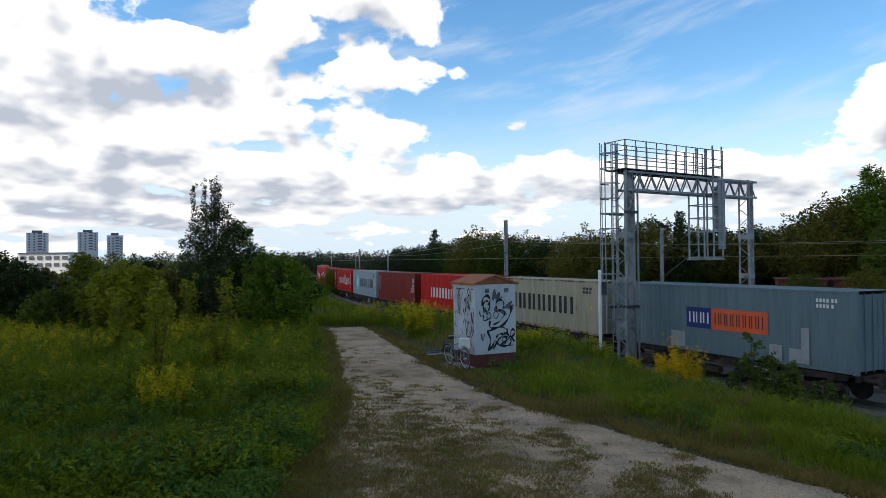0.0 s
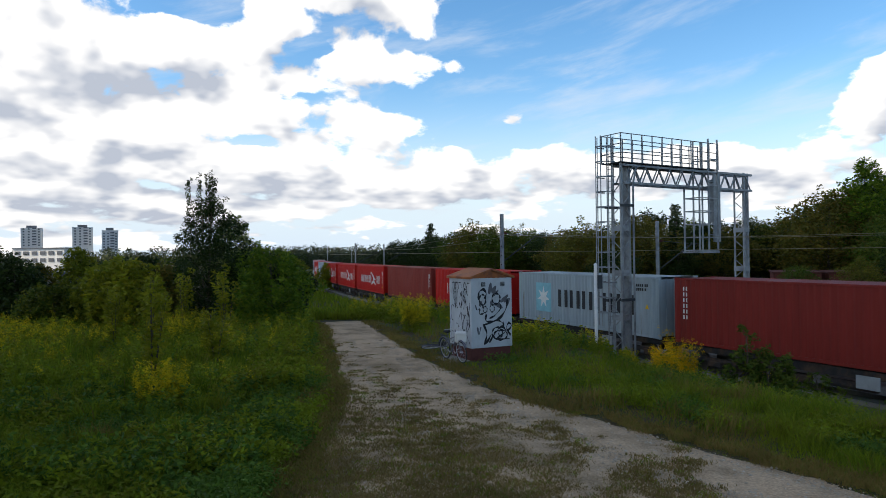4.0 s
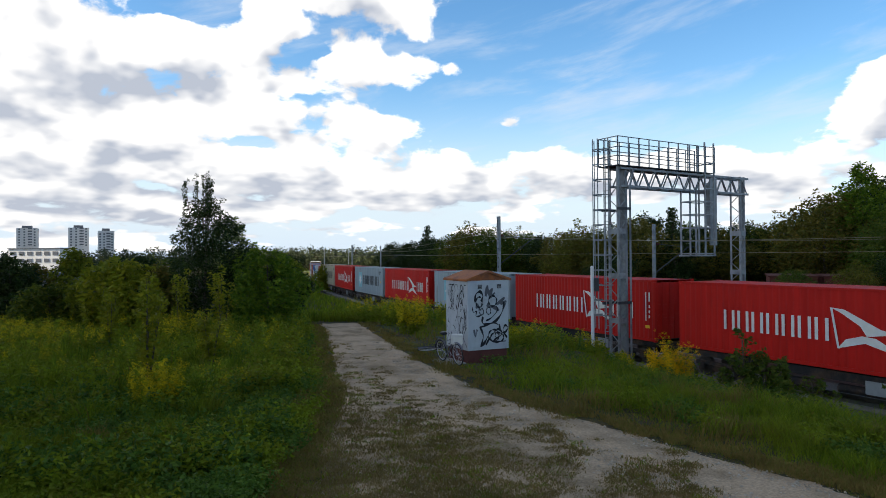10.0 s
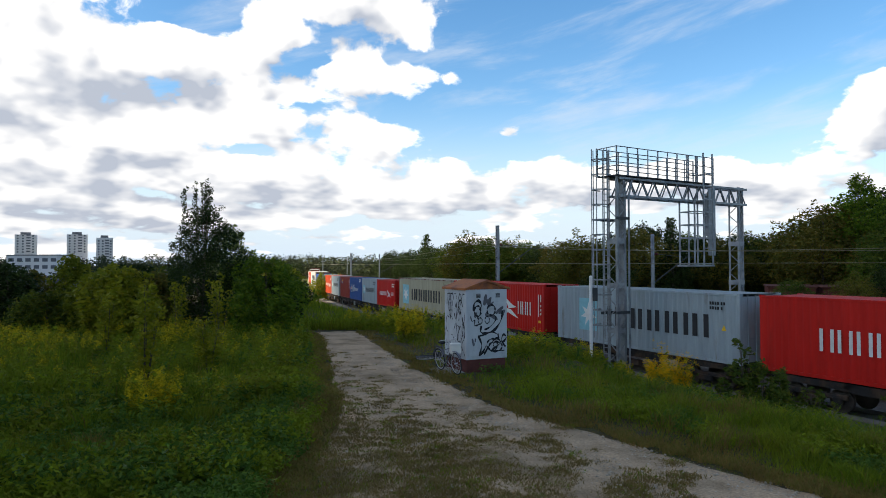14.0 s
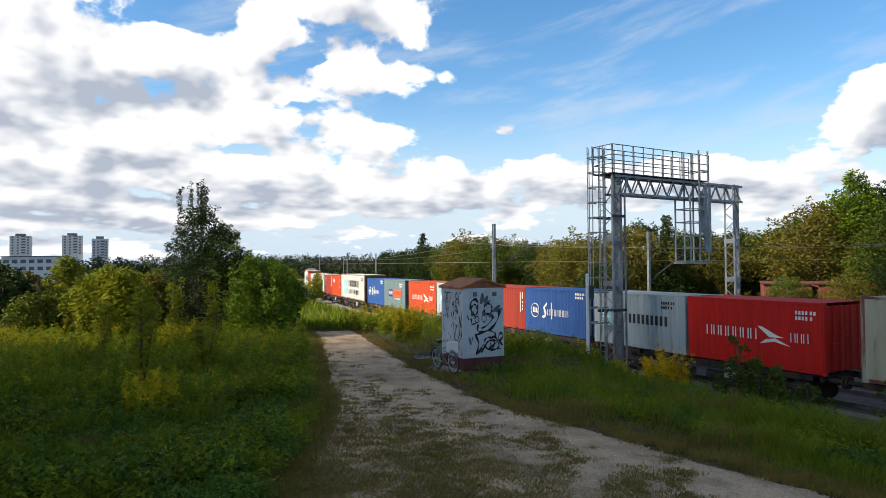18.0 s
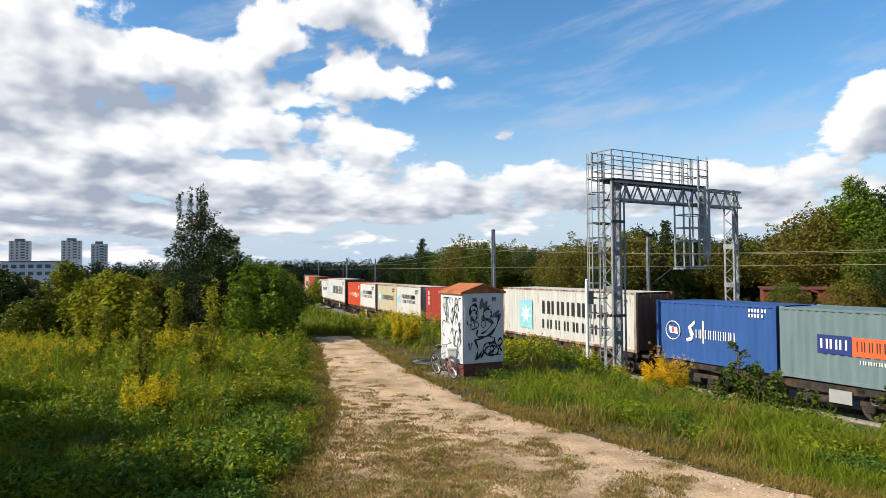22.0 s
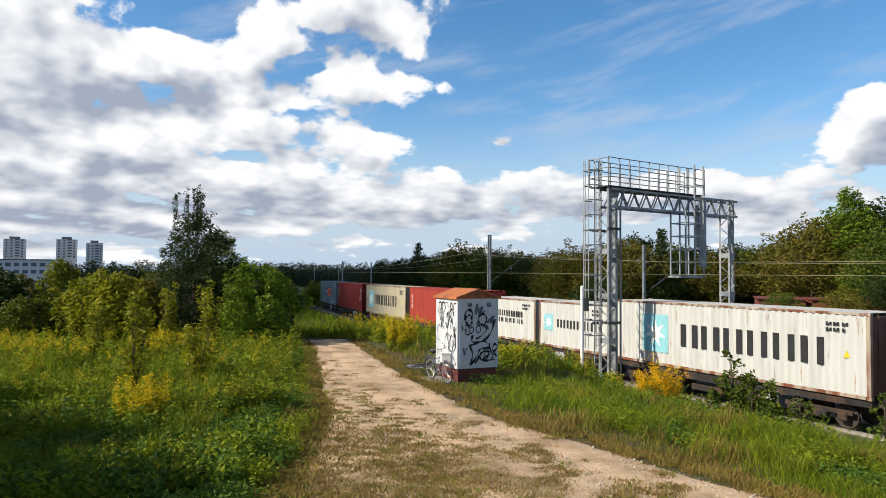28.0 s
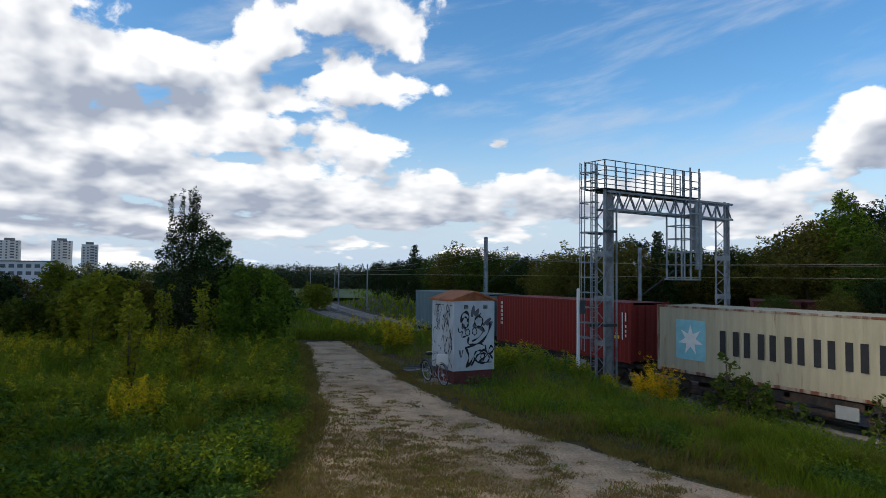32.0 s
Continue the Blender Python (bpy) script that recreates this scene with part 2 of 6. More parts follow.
MAT["wagon_dark"] = material("wagon_dark", (0.028, 0.026, 0.025), rough=0.85, spec=0.12, vary=0.4, scale=2.5, second=(0.07, 0.045, 0.03), mix_scale=1.5, bump=0.2)
MAT["wheel_steel"] = material("wheel_steel", (0.09, 0.075, 0.065), rough=0.5, metal=0.6, vary=0.3, scale=5)
MAT["steel_galv"] = material("steel_galv", (0.25, 0.265, 0.275), rough=0.5, metal=0.35, vary=0.2, scale=2.2, second=(0.17, 0.18, 0.19), mix_scale=1.4, bump=0.1)
MAT["steel_dark"] = material("steel_dark", (0.05, 0.055, 0.06), rough=0.6, metal=0.3, vary=0.25, scale=2)
MAT["rail_steel"] = material("rail_steel", (0.16, 0.14, 0.13), rough=0.5, metal=0.5, vary=0.2, scale=3)
MAT["concrete"] = material("concrete", (0.26, 0.25, 0.23), rough=0.9, vary=0.2, scale=4, second=(0.17, 0.16, 0.14), mix_scale=2.0, bump=0.3)
MAT["stone"] = material("stone", (0.34, 0.28, 0.21), rough=0.9, vary=0.2, scale=5, per_island=0.6, island_color=(0.50, 0.43, 0.34))
MAT["ballast"] = material("ballast", (0.10, 0.085, 0.075), rough=0.95, vary=0.45, scale=14, second=(0.08, 0.065, 0.055), mix_scale=1.2, bump=0.9, bump_scale=22)
MAT["soil"] = material("soil", (0.06, 0.046, 0.022), rough=0.95, vary=0.4, scale=2.0, second=(0.035, 0.042, 0.012), mix_scale=0.5, bump=0.6, bump_scale=12)
MAT["path_gravel"] = material("path_gravel", (0.46, 0.33, 0.212), rough=0.95, vary=0.42, scale=24, second=(0.24, 0.17, 0.10), mix_scale=0.8,
                              mix_lo=0.40, mix_hi=0.66, bump=0.8, bump_scale=26)
MAT["grass"] = material("grass", (0.10, 0.155, 0.011), rough=0.65, vary=0.4, scale=0.45, second=(0.17, 0.17, 0.016), mix_scale=0.4, mix_lo=0.48, mix_hi=0.66,
                        per_island=0.6, island_color=(0.22, 0.27, 0.016), translucent=0.4, spec=0.1)
MAT["dry_grass"] = material("dry_grass", (0.25, 0.155, 0.05), rough=0.8, vary=0.3, scale=0.8, per_island=0.7, island_color=(0.14, 0.15, 0.025), translucent=0.2, spec=0.1)
MAT["worn_turf"] = material("worn_turf", (0.25, 0.17, 0.07), rough=0.85, vary=0.3, scale=0.9, per_island=0.6, island_color=(0.19, 0.155, 0.045), translucent=0.15, spec=0.05)
MAT["weed_leaf"] = material("weed_leaf", (0.15, 0.18, 0.012), rough=0.6, vary=0.35, scale=0.5, second=(0.20, 0.19, 0.02), mix_scale=0.35, per_island=0.7, island_color=(0.21, 0.275, 0.016), translucent=0.4, spec=0.1)
MAT["herb_dark"] = material("herb_dark", (0.06, 0.12, 0.016), rough=0.55, vary=0.35, scale=0.6, per_island=0.6, island_color=(0.13, 0.21, 0.03), translucent=0.35, spec=0.1)
MAT["goldenrod"] = material("goldenrod", (0.68, 0.48, 0.012), rough=0.8, vary=0.3, scale=2.0, per_island=0.8, island_color=(0.46, 0.39, 0.018), translucent=0.25, spec=0.1)
MAT["goldenrod_ripe"] = material("goldenrod_ripe", (0.78, 0.43, 0.008), rough=0.8, vary=0.25, scale=2.0, per_island=0.8, island_color=(0.66, 0.40, 0.012), translucent=0.25, spec=0.1)
MAT["leaf_dark"] = material("leaf_dark", (0.017, 0.034, 0.008), rough=0.5, vary=0.35, scale=0.6, per_island=0.5, island_color=(0.045, 0.065, 0.011), translucent=0.2, spec=0.1)
MAT["leaf_green"] = material("leaf_green", (0.07, 0.135, 0.012), rough=0.55, vary=0.35, scale=0.4, per_island=0.6, island_color=(0.18, 0.24, 0.018), translucent=0.4, spec=0.1)
MAT["leaf_olive"] = material("leaf_olive", (0.115, 0.14, 0.012), rough=0.55, vary=0.4, scale=0.7, per_island=0.7, island_color=(0.24, 0.24, 0.018), translucent=0.4, spec=0.1)
MAT["leaf_yellow"] = material("leaf_yellow", (0.165, 0.19, 0.012), rough=0.55, vary=0.4, scale=0.9, per_island=0.6, island_color=(0.30, 0.27, 0.018), translucent=0.4, spec=0.1)
MAT["leaf_olive_dark"] = material("leaf_olive_dark", (0.055, 0.082, 0.010), rough=0.55, vary=0.4, scale=0.7, per_island=0.4, island_color=(0.17, 0.17, 0.015), translucent=0.35, spec=0.1)
MAT["leaf_pale"] = material("leaf_pale", (0.11, 0.15, 0.045), rough=0.6, vary=0.3, scale=0.7, per_island=0.5, island_color=(0.19, 0.21, 0.06), translucent=0.4, spec=0.1)
MAT["leaf_rust"] = material("leaf_rust", (0.09, 0.095, 0.016), rough=0.6, vary=0.35, scale=0.4, per_island=0.6, island_color=(0.17, 0.12, 0.02), translucent=0.3, spec=0.1)
MAT["leaf_wood"] = material("leaf_wood", (0.05, 0.088, 0.012), rough=0.6, vary=0.4, scale=0.35, per_island=0.5, island_color=(0.13, 0.15, 0.02), translucent=0.35, spec=0.1)
MAT["leaf_wood_olive"] = material("leaf_wood_olive", (0.085, 0.10, 0.014), rough=0.6, vary=0.4, scale=0.35, second=(0.12, 0.08, 0.018), mix_scale=0.5, per_island=0.5, island_color=(0.18, 0.16, 0.02), translucent=0.35, spec=0.1)
MAT["bark"] = material("bark", (0.085, 0.068, 0.05), rough=0.9, vary=0.35, scale=6, bump=0.6, bump_scale=18)
MAT["far_wood"] = material("far_wood", (0.028, 0.042, 0.018), rough=0.8, vary=0.4, scale=0.12, per_island=0.6, island_color=(0.06, 0.07, 0.02))
MAT["field"] = material("field", (0.10, 0.145, 0.04), rough=0.9, vary=0.2, scale=0.1, second=(0.13, 0.13, 0.05), mix_scale=0.03)
MAT["booth_paint"] = material("booth_paint", (0.46, 0.49, 0.51), rough=0.7, vary=0.12, scale=2.0, second=(0.30, 0.32, 0.33), mix_scale=1.3, mix_lo=0.5, mix_hi=0.75, bump=0.1, bump_scale=20)
MAT["booth_roof"] = material("booth_roof", (0.36, 0.115, 0.035), rough=0.7, vary=0.2, scale=3.0, second=(0.22, 0.08, 0.04), mix_scale=2.0)
MAT["booth_plinth"] = material("booth_plinth", (0.11, 0.035, 0.028), rough=0.85, vary=0.3, scale=3.0)
MAT["spray_black"] = material("spray_black", (0.012, 0.012, 0.016), rough=0.6, vary=0.2, scale=6)
MAT["spray_grey"] = material("spray_grey", (0.10, 0.105, 0.12), rough=0.7, vary=0.3, scale=6)
MAT["rubber"] = material("rubber", (0.02, 0.02, 0.022), rough=0.8, vary=0.2)
MAT["chrome"] = material("chrome", (0.5, 0.5, 0.52), rough=0.3, metal=0.9, vary=0.1)
MAT["bike_frame"] = material("bike_frame", (0.12, 0.12, 0.15), rough=0.4, vary=0.15)
MAT["tower_wall"] = material("tower_wall", (0.60, 0.60, 0.60), rough=0.9, vary=0.08, scale=0.2)
MAT["tower_dark"] = material("tower_dark", (0.10, 0.11, 0.13), rough=0.5, vary=0.2, scale=0.3)
MAT["wire"] = material("wire", (0.22, 0.20, 0.13), rough=0.5, metal=0.5, vary=0.1)
MAT["fence_rust"] = material("fence_rust", (0.15, 0.04, 0.028), rough=0.85, vary=0.3, scale=1.0)
MAT["cloud_white"] = material("cloud_white", (0.8, 0.8, 0.8), rough=1.0, vary=0.05, scale=0.02, spec=0.0)
MAT["pole_white"] = material("pole_white", (0.66, 0.66, 0.64), rough=0.6, vary=0.12, scale=3.0)

# ---- mesh tools ----
rnd = random.Random(11)
npr = np.random.default_rng(5)


def mesh_of(name, bm, mat=None, smooth=False):
    me = bpy.data.meshes.new(name)
    bm.to_mesh(me)
    bm.free()
    if mat:
        me.materials.append(MAT[mat])
    if smooth:
        for p in me.polygons:
            p.use_smooth = True
    return me


def part(name, bm, mat, parent, label="", smooth=False):
    """One mesh under a thing or under a part; bm may be a bmesh or a ready mesh."""
    me = bm if isinstance(bm, bpy.types.Mesh) else mesh_of(name, bm, mat, smooth)
    ob = new(name, me)
    ob.parent = parent
    if label:
        ob["label"] = label
    return ob


def thing(name, label, category, group="", m=None):
    ob = new(name)
    ob.empty_display_size = 0.3
    if m is not None:
        ob.matrix_basis = m
    return tagged(ob, label, category, group)


def structure(name, bm, mat, label, category, smooth=False):
    me = bm if isinstance(bm, bpy.types.Mesh) else mesh_of(name, bm, mat, smooth)
    return tagged(new(name, me), label, category, kind="structure")


def box(bm, x0, x1, y0, y1, z0, z1, bevel=0.0, m=None):
    vs = bmesh.ops.create_cube(bm, size=1.0)["verts"]
    for v in vs:
        v.co = Vector((x0 + (v.co.x + 0.5) * (x1 - x0), y0 + (v.co.y + 0.5) * (y1 - y0), z0 + (v.co.z + 0.5) * (z1 - z0)))
    if bevel:
        es = list({e for v in vs for e in v.link_edges})
        r = bmesh.ops.bevel(bm, geom=es, offset=bevel, segments=1, affect="EDGES")
        vs = list({v for f in r["faces"] for v in f.verts} | {v for v in vs if v.is_valid})
    if m is not None:
        for v in vs:
            v.co = m @ v.co
    return bm


def bar(bm, a, b, w, h=None, up=(0, 0, 1)):
    """A straight bar of section w x h from a to b."""
    a, b = Vector(a), Vector(b)
    h = h or w
    d = (b - a)
    ln = d.length
    d.normalize()
    u = Vector(up)
    if abs(d.dot(u)) > 0.95:
        u = Vector((1, 0, 0))
    s = d.cross(u).normalized()
    t = s.cross(d).normalized()
    m = Matrix((s, d, t)).transposed().to_4x4()
    m.translation = a
    return box(bm, -w / 2, w / 2, 0, ln, -h / 2, h / 2, m=m)


def rod(bm, a, b, r0, r1=None, seg=8):
    """A round bar, tapered, from a to b."""
    a, b = Vector(a), Vector(b)
    d = b - a
    m = Matrix.Translation((a + b) / 2) @ d.to_track_quat("Z", "Y").to_matrix().to_4x4()
    bmesh.ops.create_cone(bm, cap_ends=True, segments=seg, radius1=r0, radius2=r0 if r1 is None else r1, depth=d.length, matrix=m)
    return bm


def ring(bm, m, radius, thick, seg=24, tube=6):
    """A torus about the local y axis."""
    rows = []
    for i in range(seg):
        a = 2 * math.pi * i / seg
        row = []
        for j in range(tube):
            b = 2 * math.pi * j / tube
            r = radius + thick * math.cos(b)
            row.append(bm.verts.new(m @ Vector((r * math.cos(a), thick * math.sin(b), r * math.sin(a)))))
        rows.append(row)
    for i in range(seg):
        for j in range(tube):
            bm.faces.new((rows[i][j], rows[i][(j + 1) % tube], rows[(i + 1) % seg][(j + 1) % tube], rows[(i + 1) % seg][j]))
    return bm


def raw_mesh(name, verts, faces, mat):
    """A mesh from arrays: verts (n, 3), faces (m, 3 or 4)."""
    me = bpy.data.meshes.new(name)
    verts = np.asarray(verts, np.float32)
    faces = np.asarray(faces, np.int32)
    k = faces.shape[1]
    me.vertices.add(len(verts))
    me.vertices.foreach_set("co", verts.ravel())
    me.loops.add(faces.size)
    me.loops.foreach_set("vertex_index", faces.ravel())
    me.polygons.add(len(faces))
    me.polygons.foreach_set("loop_start", np.arange(0, faces.size, k, dtype=np.int32))
    me.update(calc_edges=True)
    me.validate()
    me.materials.append(MAT[mat])
    return me


# ---- the line of the railway ----
TH, DIST, KAP, S0 = radians(65.13), 50.85, -0.00211, 8.0
LOAD = 1.15          # height of the wagon decks over the rail heads


def side_point(s):
    """Place and heading on the near side of the train, s metres along the line: straight runs join a gentle bend."""
    c = min(max(s, -110.0), 60.0)
    a = KAP * (c - S0)
    x = S0 * math.cos(TH) + (math.sin(TH + a) - math.sin(TH)) / KAP
    y = DIST - S0 * math.sin(TH) + (math.cos(TH + a) - math.cos(TH)) / KAP
    h = TH + a
    return Vector((x + (s - c) * math.cos(h), y - (s - c) * math.sin(h), 0)), h


def on_line(s, off=0.0, z=0.0):
    """A place s along the line and off metres from the train's near side: positive towards the path, negative across the rails."""
    p, h = side_point(s)
    return p + Vector((-math.sin(h), -math.cos(h), 0)) * off + Vector((0, 0, z))


def pose_on_line(s, off=-1.22, z=0.0):
    p, h = side_point(s)
    q = on_line(s, off, z)
    return Matrix.Translation(q) @ Matrix.Rotation(-h, 4, "Z")


LINE_S = np.linspace(-400, 120, 521)
LINE_P = np.array([tuple(side_point(s)[0])[:2] for s in LINE_S])
LINE_N = np.array([(-math.sin(side_point(s)[1]), -math.cos(side_point(s)[1])) for s in LINE_S])


def line_coords(xy):
    """Signed distance of places (n, 2) from the train's near side, and the place along the line."""
    xy = np.asarray(xy, float).reshape(-1, 2)
    out = np.empty(len(xy))
    along = np.empty(len(xy))
    for k in range(0, len(xy), 4000):
        d = xy[k:k + 4000, None, :] - LINE_P[None]
        i = (d ** 2).sum(2).argmin(1)
        j = np.arange(len(i))
        out[k:k + 4000] = (d[j, i] * LINE_N[i]).sum(1)
        along[k:k + 4000] = LINE_S[i]
    return out, along


def off_line(xy):
    return line_coords(xy)[0]


GROUND = 1.84


def smooth(a, b, x):
    t = np.clip((x - a) / (b - a), 0, 1)
    return t * t * (3 - 2 * t)


def ground_z(xy):
    """Height of the ground: the railway's bed, the bank up to the path, flat land beyond."""
    xy = np.asarray(xy, float).reshape(-1, 2)
    n, s = line_coords(xy)
    near = -0.35 + (GROUND + 0.35) * smooth(1.7, 7.6, n - 2.2 * smooth(24, 30, s))
    far = -0.35 + 0.9 * smooth(-9.0, -16.0, n)
    z = np.where(n > -3, near, far)
    dist = np.hypot(xy[:, 0], xy[:, 1])
    z = z + 0.05 * np.sin(xy[:, 0] * 0.9 + 1.3) * np.sin(xy[:, 1] * 0.7) * (dist < 60) * (n > 3)
    # the land falls away behind the far end of the path
    z = z - 1.4 * smooth(31, 55, xy[:, 1]) * (n > 0) * smooth(4, 9, n)
    return z


def ground_at(x, y):
    return float(ground_z([(x, y)])[0])


# ---- the path's two edges: distance ahead, left, right ----
PATH_Y = np.array([-40.0, 6.0, 9.9, 12.3, 15.0, 16.6, 20.5, 25.0, 29.0, 33.0, 35.0])
PATH_L = np.array([16.0, -2.2, -2.3, -2.35, -2.5, -2.75, -3.6, -4.5, -5.4, -6.4, -7.0])
PATH_R = np.array([22.0, 7.6, 5.5, 3.84, 1.8, 1.0, -0.68, -2.0, -3.1, -4.3, -5.0])


def in_path(xy, grow=0.0):
    xy = np.asarray(xy, float).reshape(-1, 2)
    lo = np.interp(xy[:, 1], PATH_Y, PATH_L) - grow
    hi = np.interp(xy[:, 1], PATH_Y, PATH_R) + grow
    return (xy[:, 0] > lo) & (xy[:, 0] < hi) & (xy[:, 1] < 35)

# ---- ground, path, railway bed ----
def grid_mesh(name, xs, ys, zfun, mat):
    X, Y = np.meshgrid(xs, ys)
    xy = np.stack([X.ravel(), Y.ravel()], 1)
    z = zfun(xy)
    v = np.column_stack([xy, z])
    nx, ny = len(xs), len(ys)
    i = (np.arange(ny - 1)[:, None] * nx + np.arange(nx - 1)[None]).ravel()
    f = np.stack([i, i + 1, i + nx + 1, i + nx], 1)
    me = raw_mesh(name, v, f, mat)
    for p in me.polygons:
        p.use_smooth = True
    return me


def build_land():
    xs = np.concatenate([[-3000, -1200, -500, -250], np.arange(-140, -40, 6), np.arange(-40, 40, 0.8), np.arange(40, 140, 6), [250, 500, 1200, 3000]])
    ys = np.concatenate([[-3000, -800, -200, -60, -20], np.arange(-8, 50, 0.8), np.arange(50, 150, 4), [180, 260, 420, 800, 1500, 3000]])
    structure("ground", grid_mesh("ground", xs, ys, ground_z, "soil"), None, "rough grassy ground with a bank down to the railway", "ground")
    # path, laid on the ground in strips across
    py = np.concatenate([np.linspace(-40.0, 4.0, 31)[:-1], np.linspace(4.0, 34.5, 151)])
    us = np.linspace(0, 1, 29)
    rows = []
    for y in py:
        lo, hi = np.interp(y, PATH_Y, PATH_L), np.interp(y, PATH_Y, PATH_R)
        lo += 0.14 * noise.noise((0.0, y * 1.1, 3.0))
        hi += 0.18 * noise.noise((5.0, y * 1.3, 3.0))
        rows.append(np.stack([lo + us * (hi - lo), np.full(29, y)], 1))
    xy = np.concatenate(rows)
    u = np.tile(us, 181)
    z = ground_z(xy) + 0.045 - 0.05 * np.abs(2 * u - 1) ** 6
    # two worn wheel tracks and small pits
    z -= 0.025 * (np.exp(-((u - 0.3) / 0.1) ** 2) + np.exp(-((u - 0.72) / 0.1) ** 2))
    z += np.array([0.02 * noise.noise((p[0] * 1.7, p[1] * 1.7, 0.0)) for p in xy])
    i = (np.arange(180)[:, None] * 29 + np.arange(28)[None]).ravel()
    me = raw_mesh("path", np.column_stack([xy, z]), np.stack([i, i + 1, i + 30, i + 29], 1), "path_gravel")
    for p in me.polygons:
        p.use_smooth = True
    structure("path", me, None, "pale gravel path with worn wheel tracks and grass edges", "path")


def build_stones():
    """Loose gravel on the path and single larger stones."""
    rng = np.random.default_rng(23)
    n = 34000
    y = 1 / rng.uniform(1 / 26, 1 / 7.0, n)
    u = rng.beta(1.8, 1.2, n) * 0.97 + 0.01
    lo, hi = np.interp(y, PATH_Y, PATH_L), np.interp(y, PATH_Y, PATH_R)
    x = lo + u * (hi - lo)
    r = rng.uniform(0.006, 0.015, n) * (1 + 1.8 * (rng.uniform(0, 1, n) < 0.06))
    z = ground_z(np.column_stack([x, y])) + 0.025
    oct_v = np.array([(1, 0, 0), (-1, 0, 0), (0, 1, 0), (0, -1, 0), (0, 0, 0.7), (0, 0, -0.7)])
    oct_f = np.array([(0, 2, 4), (2, 1, 4), (1, 3, 4), (3, 0, 4), (2, 0, 5), (1, 2, 5), (3, 1, 5), (0, 3, 5)])
    a = rng.uniform(0, 6.28, n)
    v = oct_v[None] * (r[:, None] * rng.uniform(0.6, 1.3, (n, 6)))[..., None]
    c, s = np.cos(a)[:, None], np.sin(a)[:, None]
    v = np.stack([v[..., 0] * c - v[..., 1] * s, v[..., 0] * s + v[..., 1] * c, v[..., 2]], -1) + np.stack([x, y, z], 1)[:, None]
    f = oct_f[None] + (np.arange(n) * 6)[:, None, None]
    me = raw_mesh("gravel_stones", v.reshape(-1, 3), f.reshape(-1, 3), "stone")
    tagged(new("gravel_stones", me), "loose pale gravel stones on the path", "gravel", kind="stuff")


def sweep(name, s_list, profile, mat):
    """A band swept along the railway; profile: (off, z) pairs."""
    v, f = [], []
    k = len(profile)
    for s in s_list:
        for off, z in profile:
            v.append(on_line(s, off, z))
    for a in range(len(s_list) - 1):
        for b in range(k - 1):
            i = a * k + b
            f.append((i, i + 1, i + k + 1, i + k))
    return raw_mesh(name, [tuple(p) for p in v], f, mat)


def build_railway():
    s_list = np.arange(-230, 60, 2.0)
    structure("ballast_bed", sweep("ballast_bed", s_list, [(1.7, -0.5), (0.5, -0.16), (-6.6, -0.16), (-8.0, -0.6)], "ballast"), None,
              "dark stone ballast under two railway tracks", "ballast")
    for track, c in (("near", -1.22), ("far", -5.22)):
        for side in (-0.75, 0.75):
            prof = [(c + side + 0.07, -0.15), (c + side + 0.03, -0.12), (c + side + 0.03, 0.0), (c + side - 0.03, 0.0), (c + side - 0.03, -0.12), (c + side - 0.07, -0.15)]
            structure("rail", sweep("rail", s_list, prof, "rail_steel"), None, "worn steel rail of the railway track", "rail")
    # sleepers: the nearest singly, the rest joined
    bm = bmesh.new()
    box(bm, -0.13, 0.13, -1.25, 1.25, -0.2, -0.13, bevel=0.02)
    me = mesh_of("sleeper", bm, "concrete")
    bed = bpy.data.objects["ballast_bed"]
    for c in (-1.22, -5.22):
        for k in range(140):
            ob = new("sleeper", me)
            ob.parent = bed
            ob.matrix_basis = pose_on_line(-85 + k * 0.62 * 1.2, c)
    v, f = [], []
    for c in (-1.22, -5.22):
        for s in np.arange(-225, -86, 0.75):
            m = pose_on_line(s, c)
            n = len(v)
            v += [tuple(m @ Vector(p)) for p in ((-0.13, -1.25, -0.13), (0.13, -1.25, -0.13), (0.13, 1.25, -0.13), (-0.13, 1.25, -0.13))]
            f.append((n, n + 1, n + 2, n + 3))
    far = part("far_sleepers", raw_mesh("far_sleepers", v, f, "concrete"), None, bed)
    tagged(far, kind="stuff")


build_land()
build_stones()
build_railway()

# ---- the container train ----
C_W = 2.44
SIZES = {40: 12.19, 20: 6.06}


def side_sheet(length, height):
    """A corrugated side wall with its outside at y = 0, open behind, upright trapezoid waves; x along, z up."""
    pitch, deep = 0.278, 0.05
    x0, x1 = 0.12, length - 0.12
    n = int((x1 - x0) / pitch)
    pitch = (x1 - x0) / n
    pts = [(x0, 0.006)]
    for k in range(n):
        a = x0 + k * pitch
        pts += [(a + 0.12 * pitch, 0.006), (a + 0.37 * pitch, deep), (a + 0.62 * pitch, deep), (a + 0.87 * pitch, 0.006)]
    pts.append((x1, 0.006))
    v, f = [], []
    for x, y in pts:
        v += [(x, y, 0.14), (x, y, height - 0.1)]
    for k in range(len(pts) - 1):
        f.append((2 * k, 2 * k + 2, 2 * k + 3, 2 * k + 1))
    return v, f


CM = {}


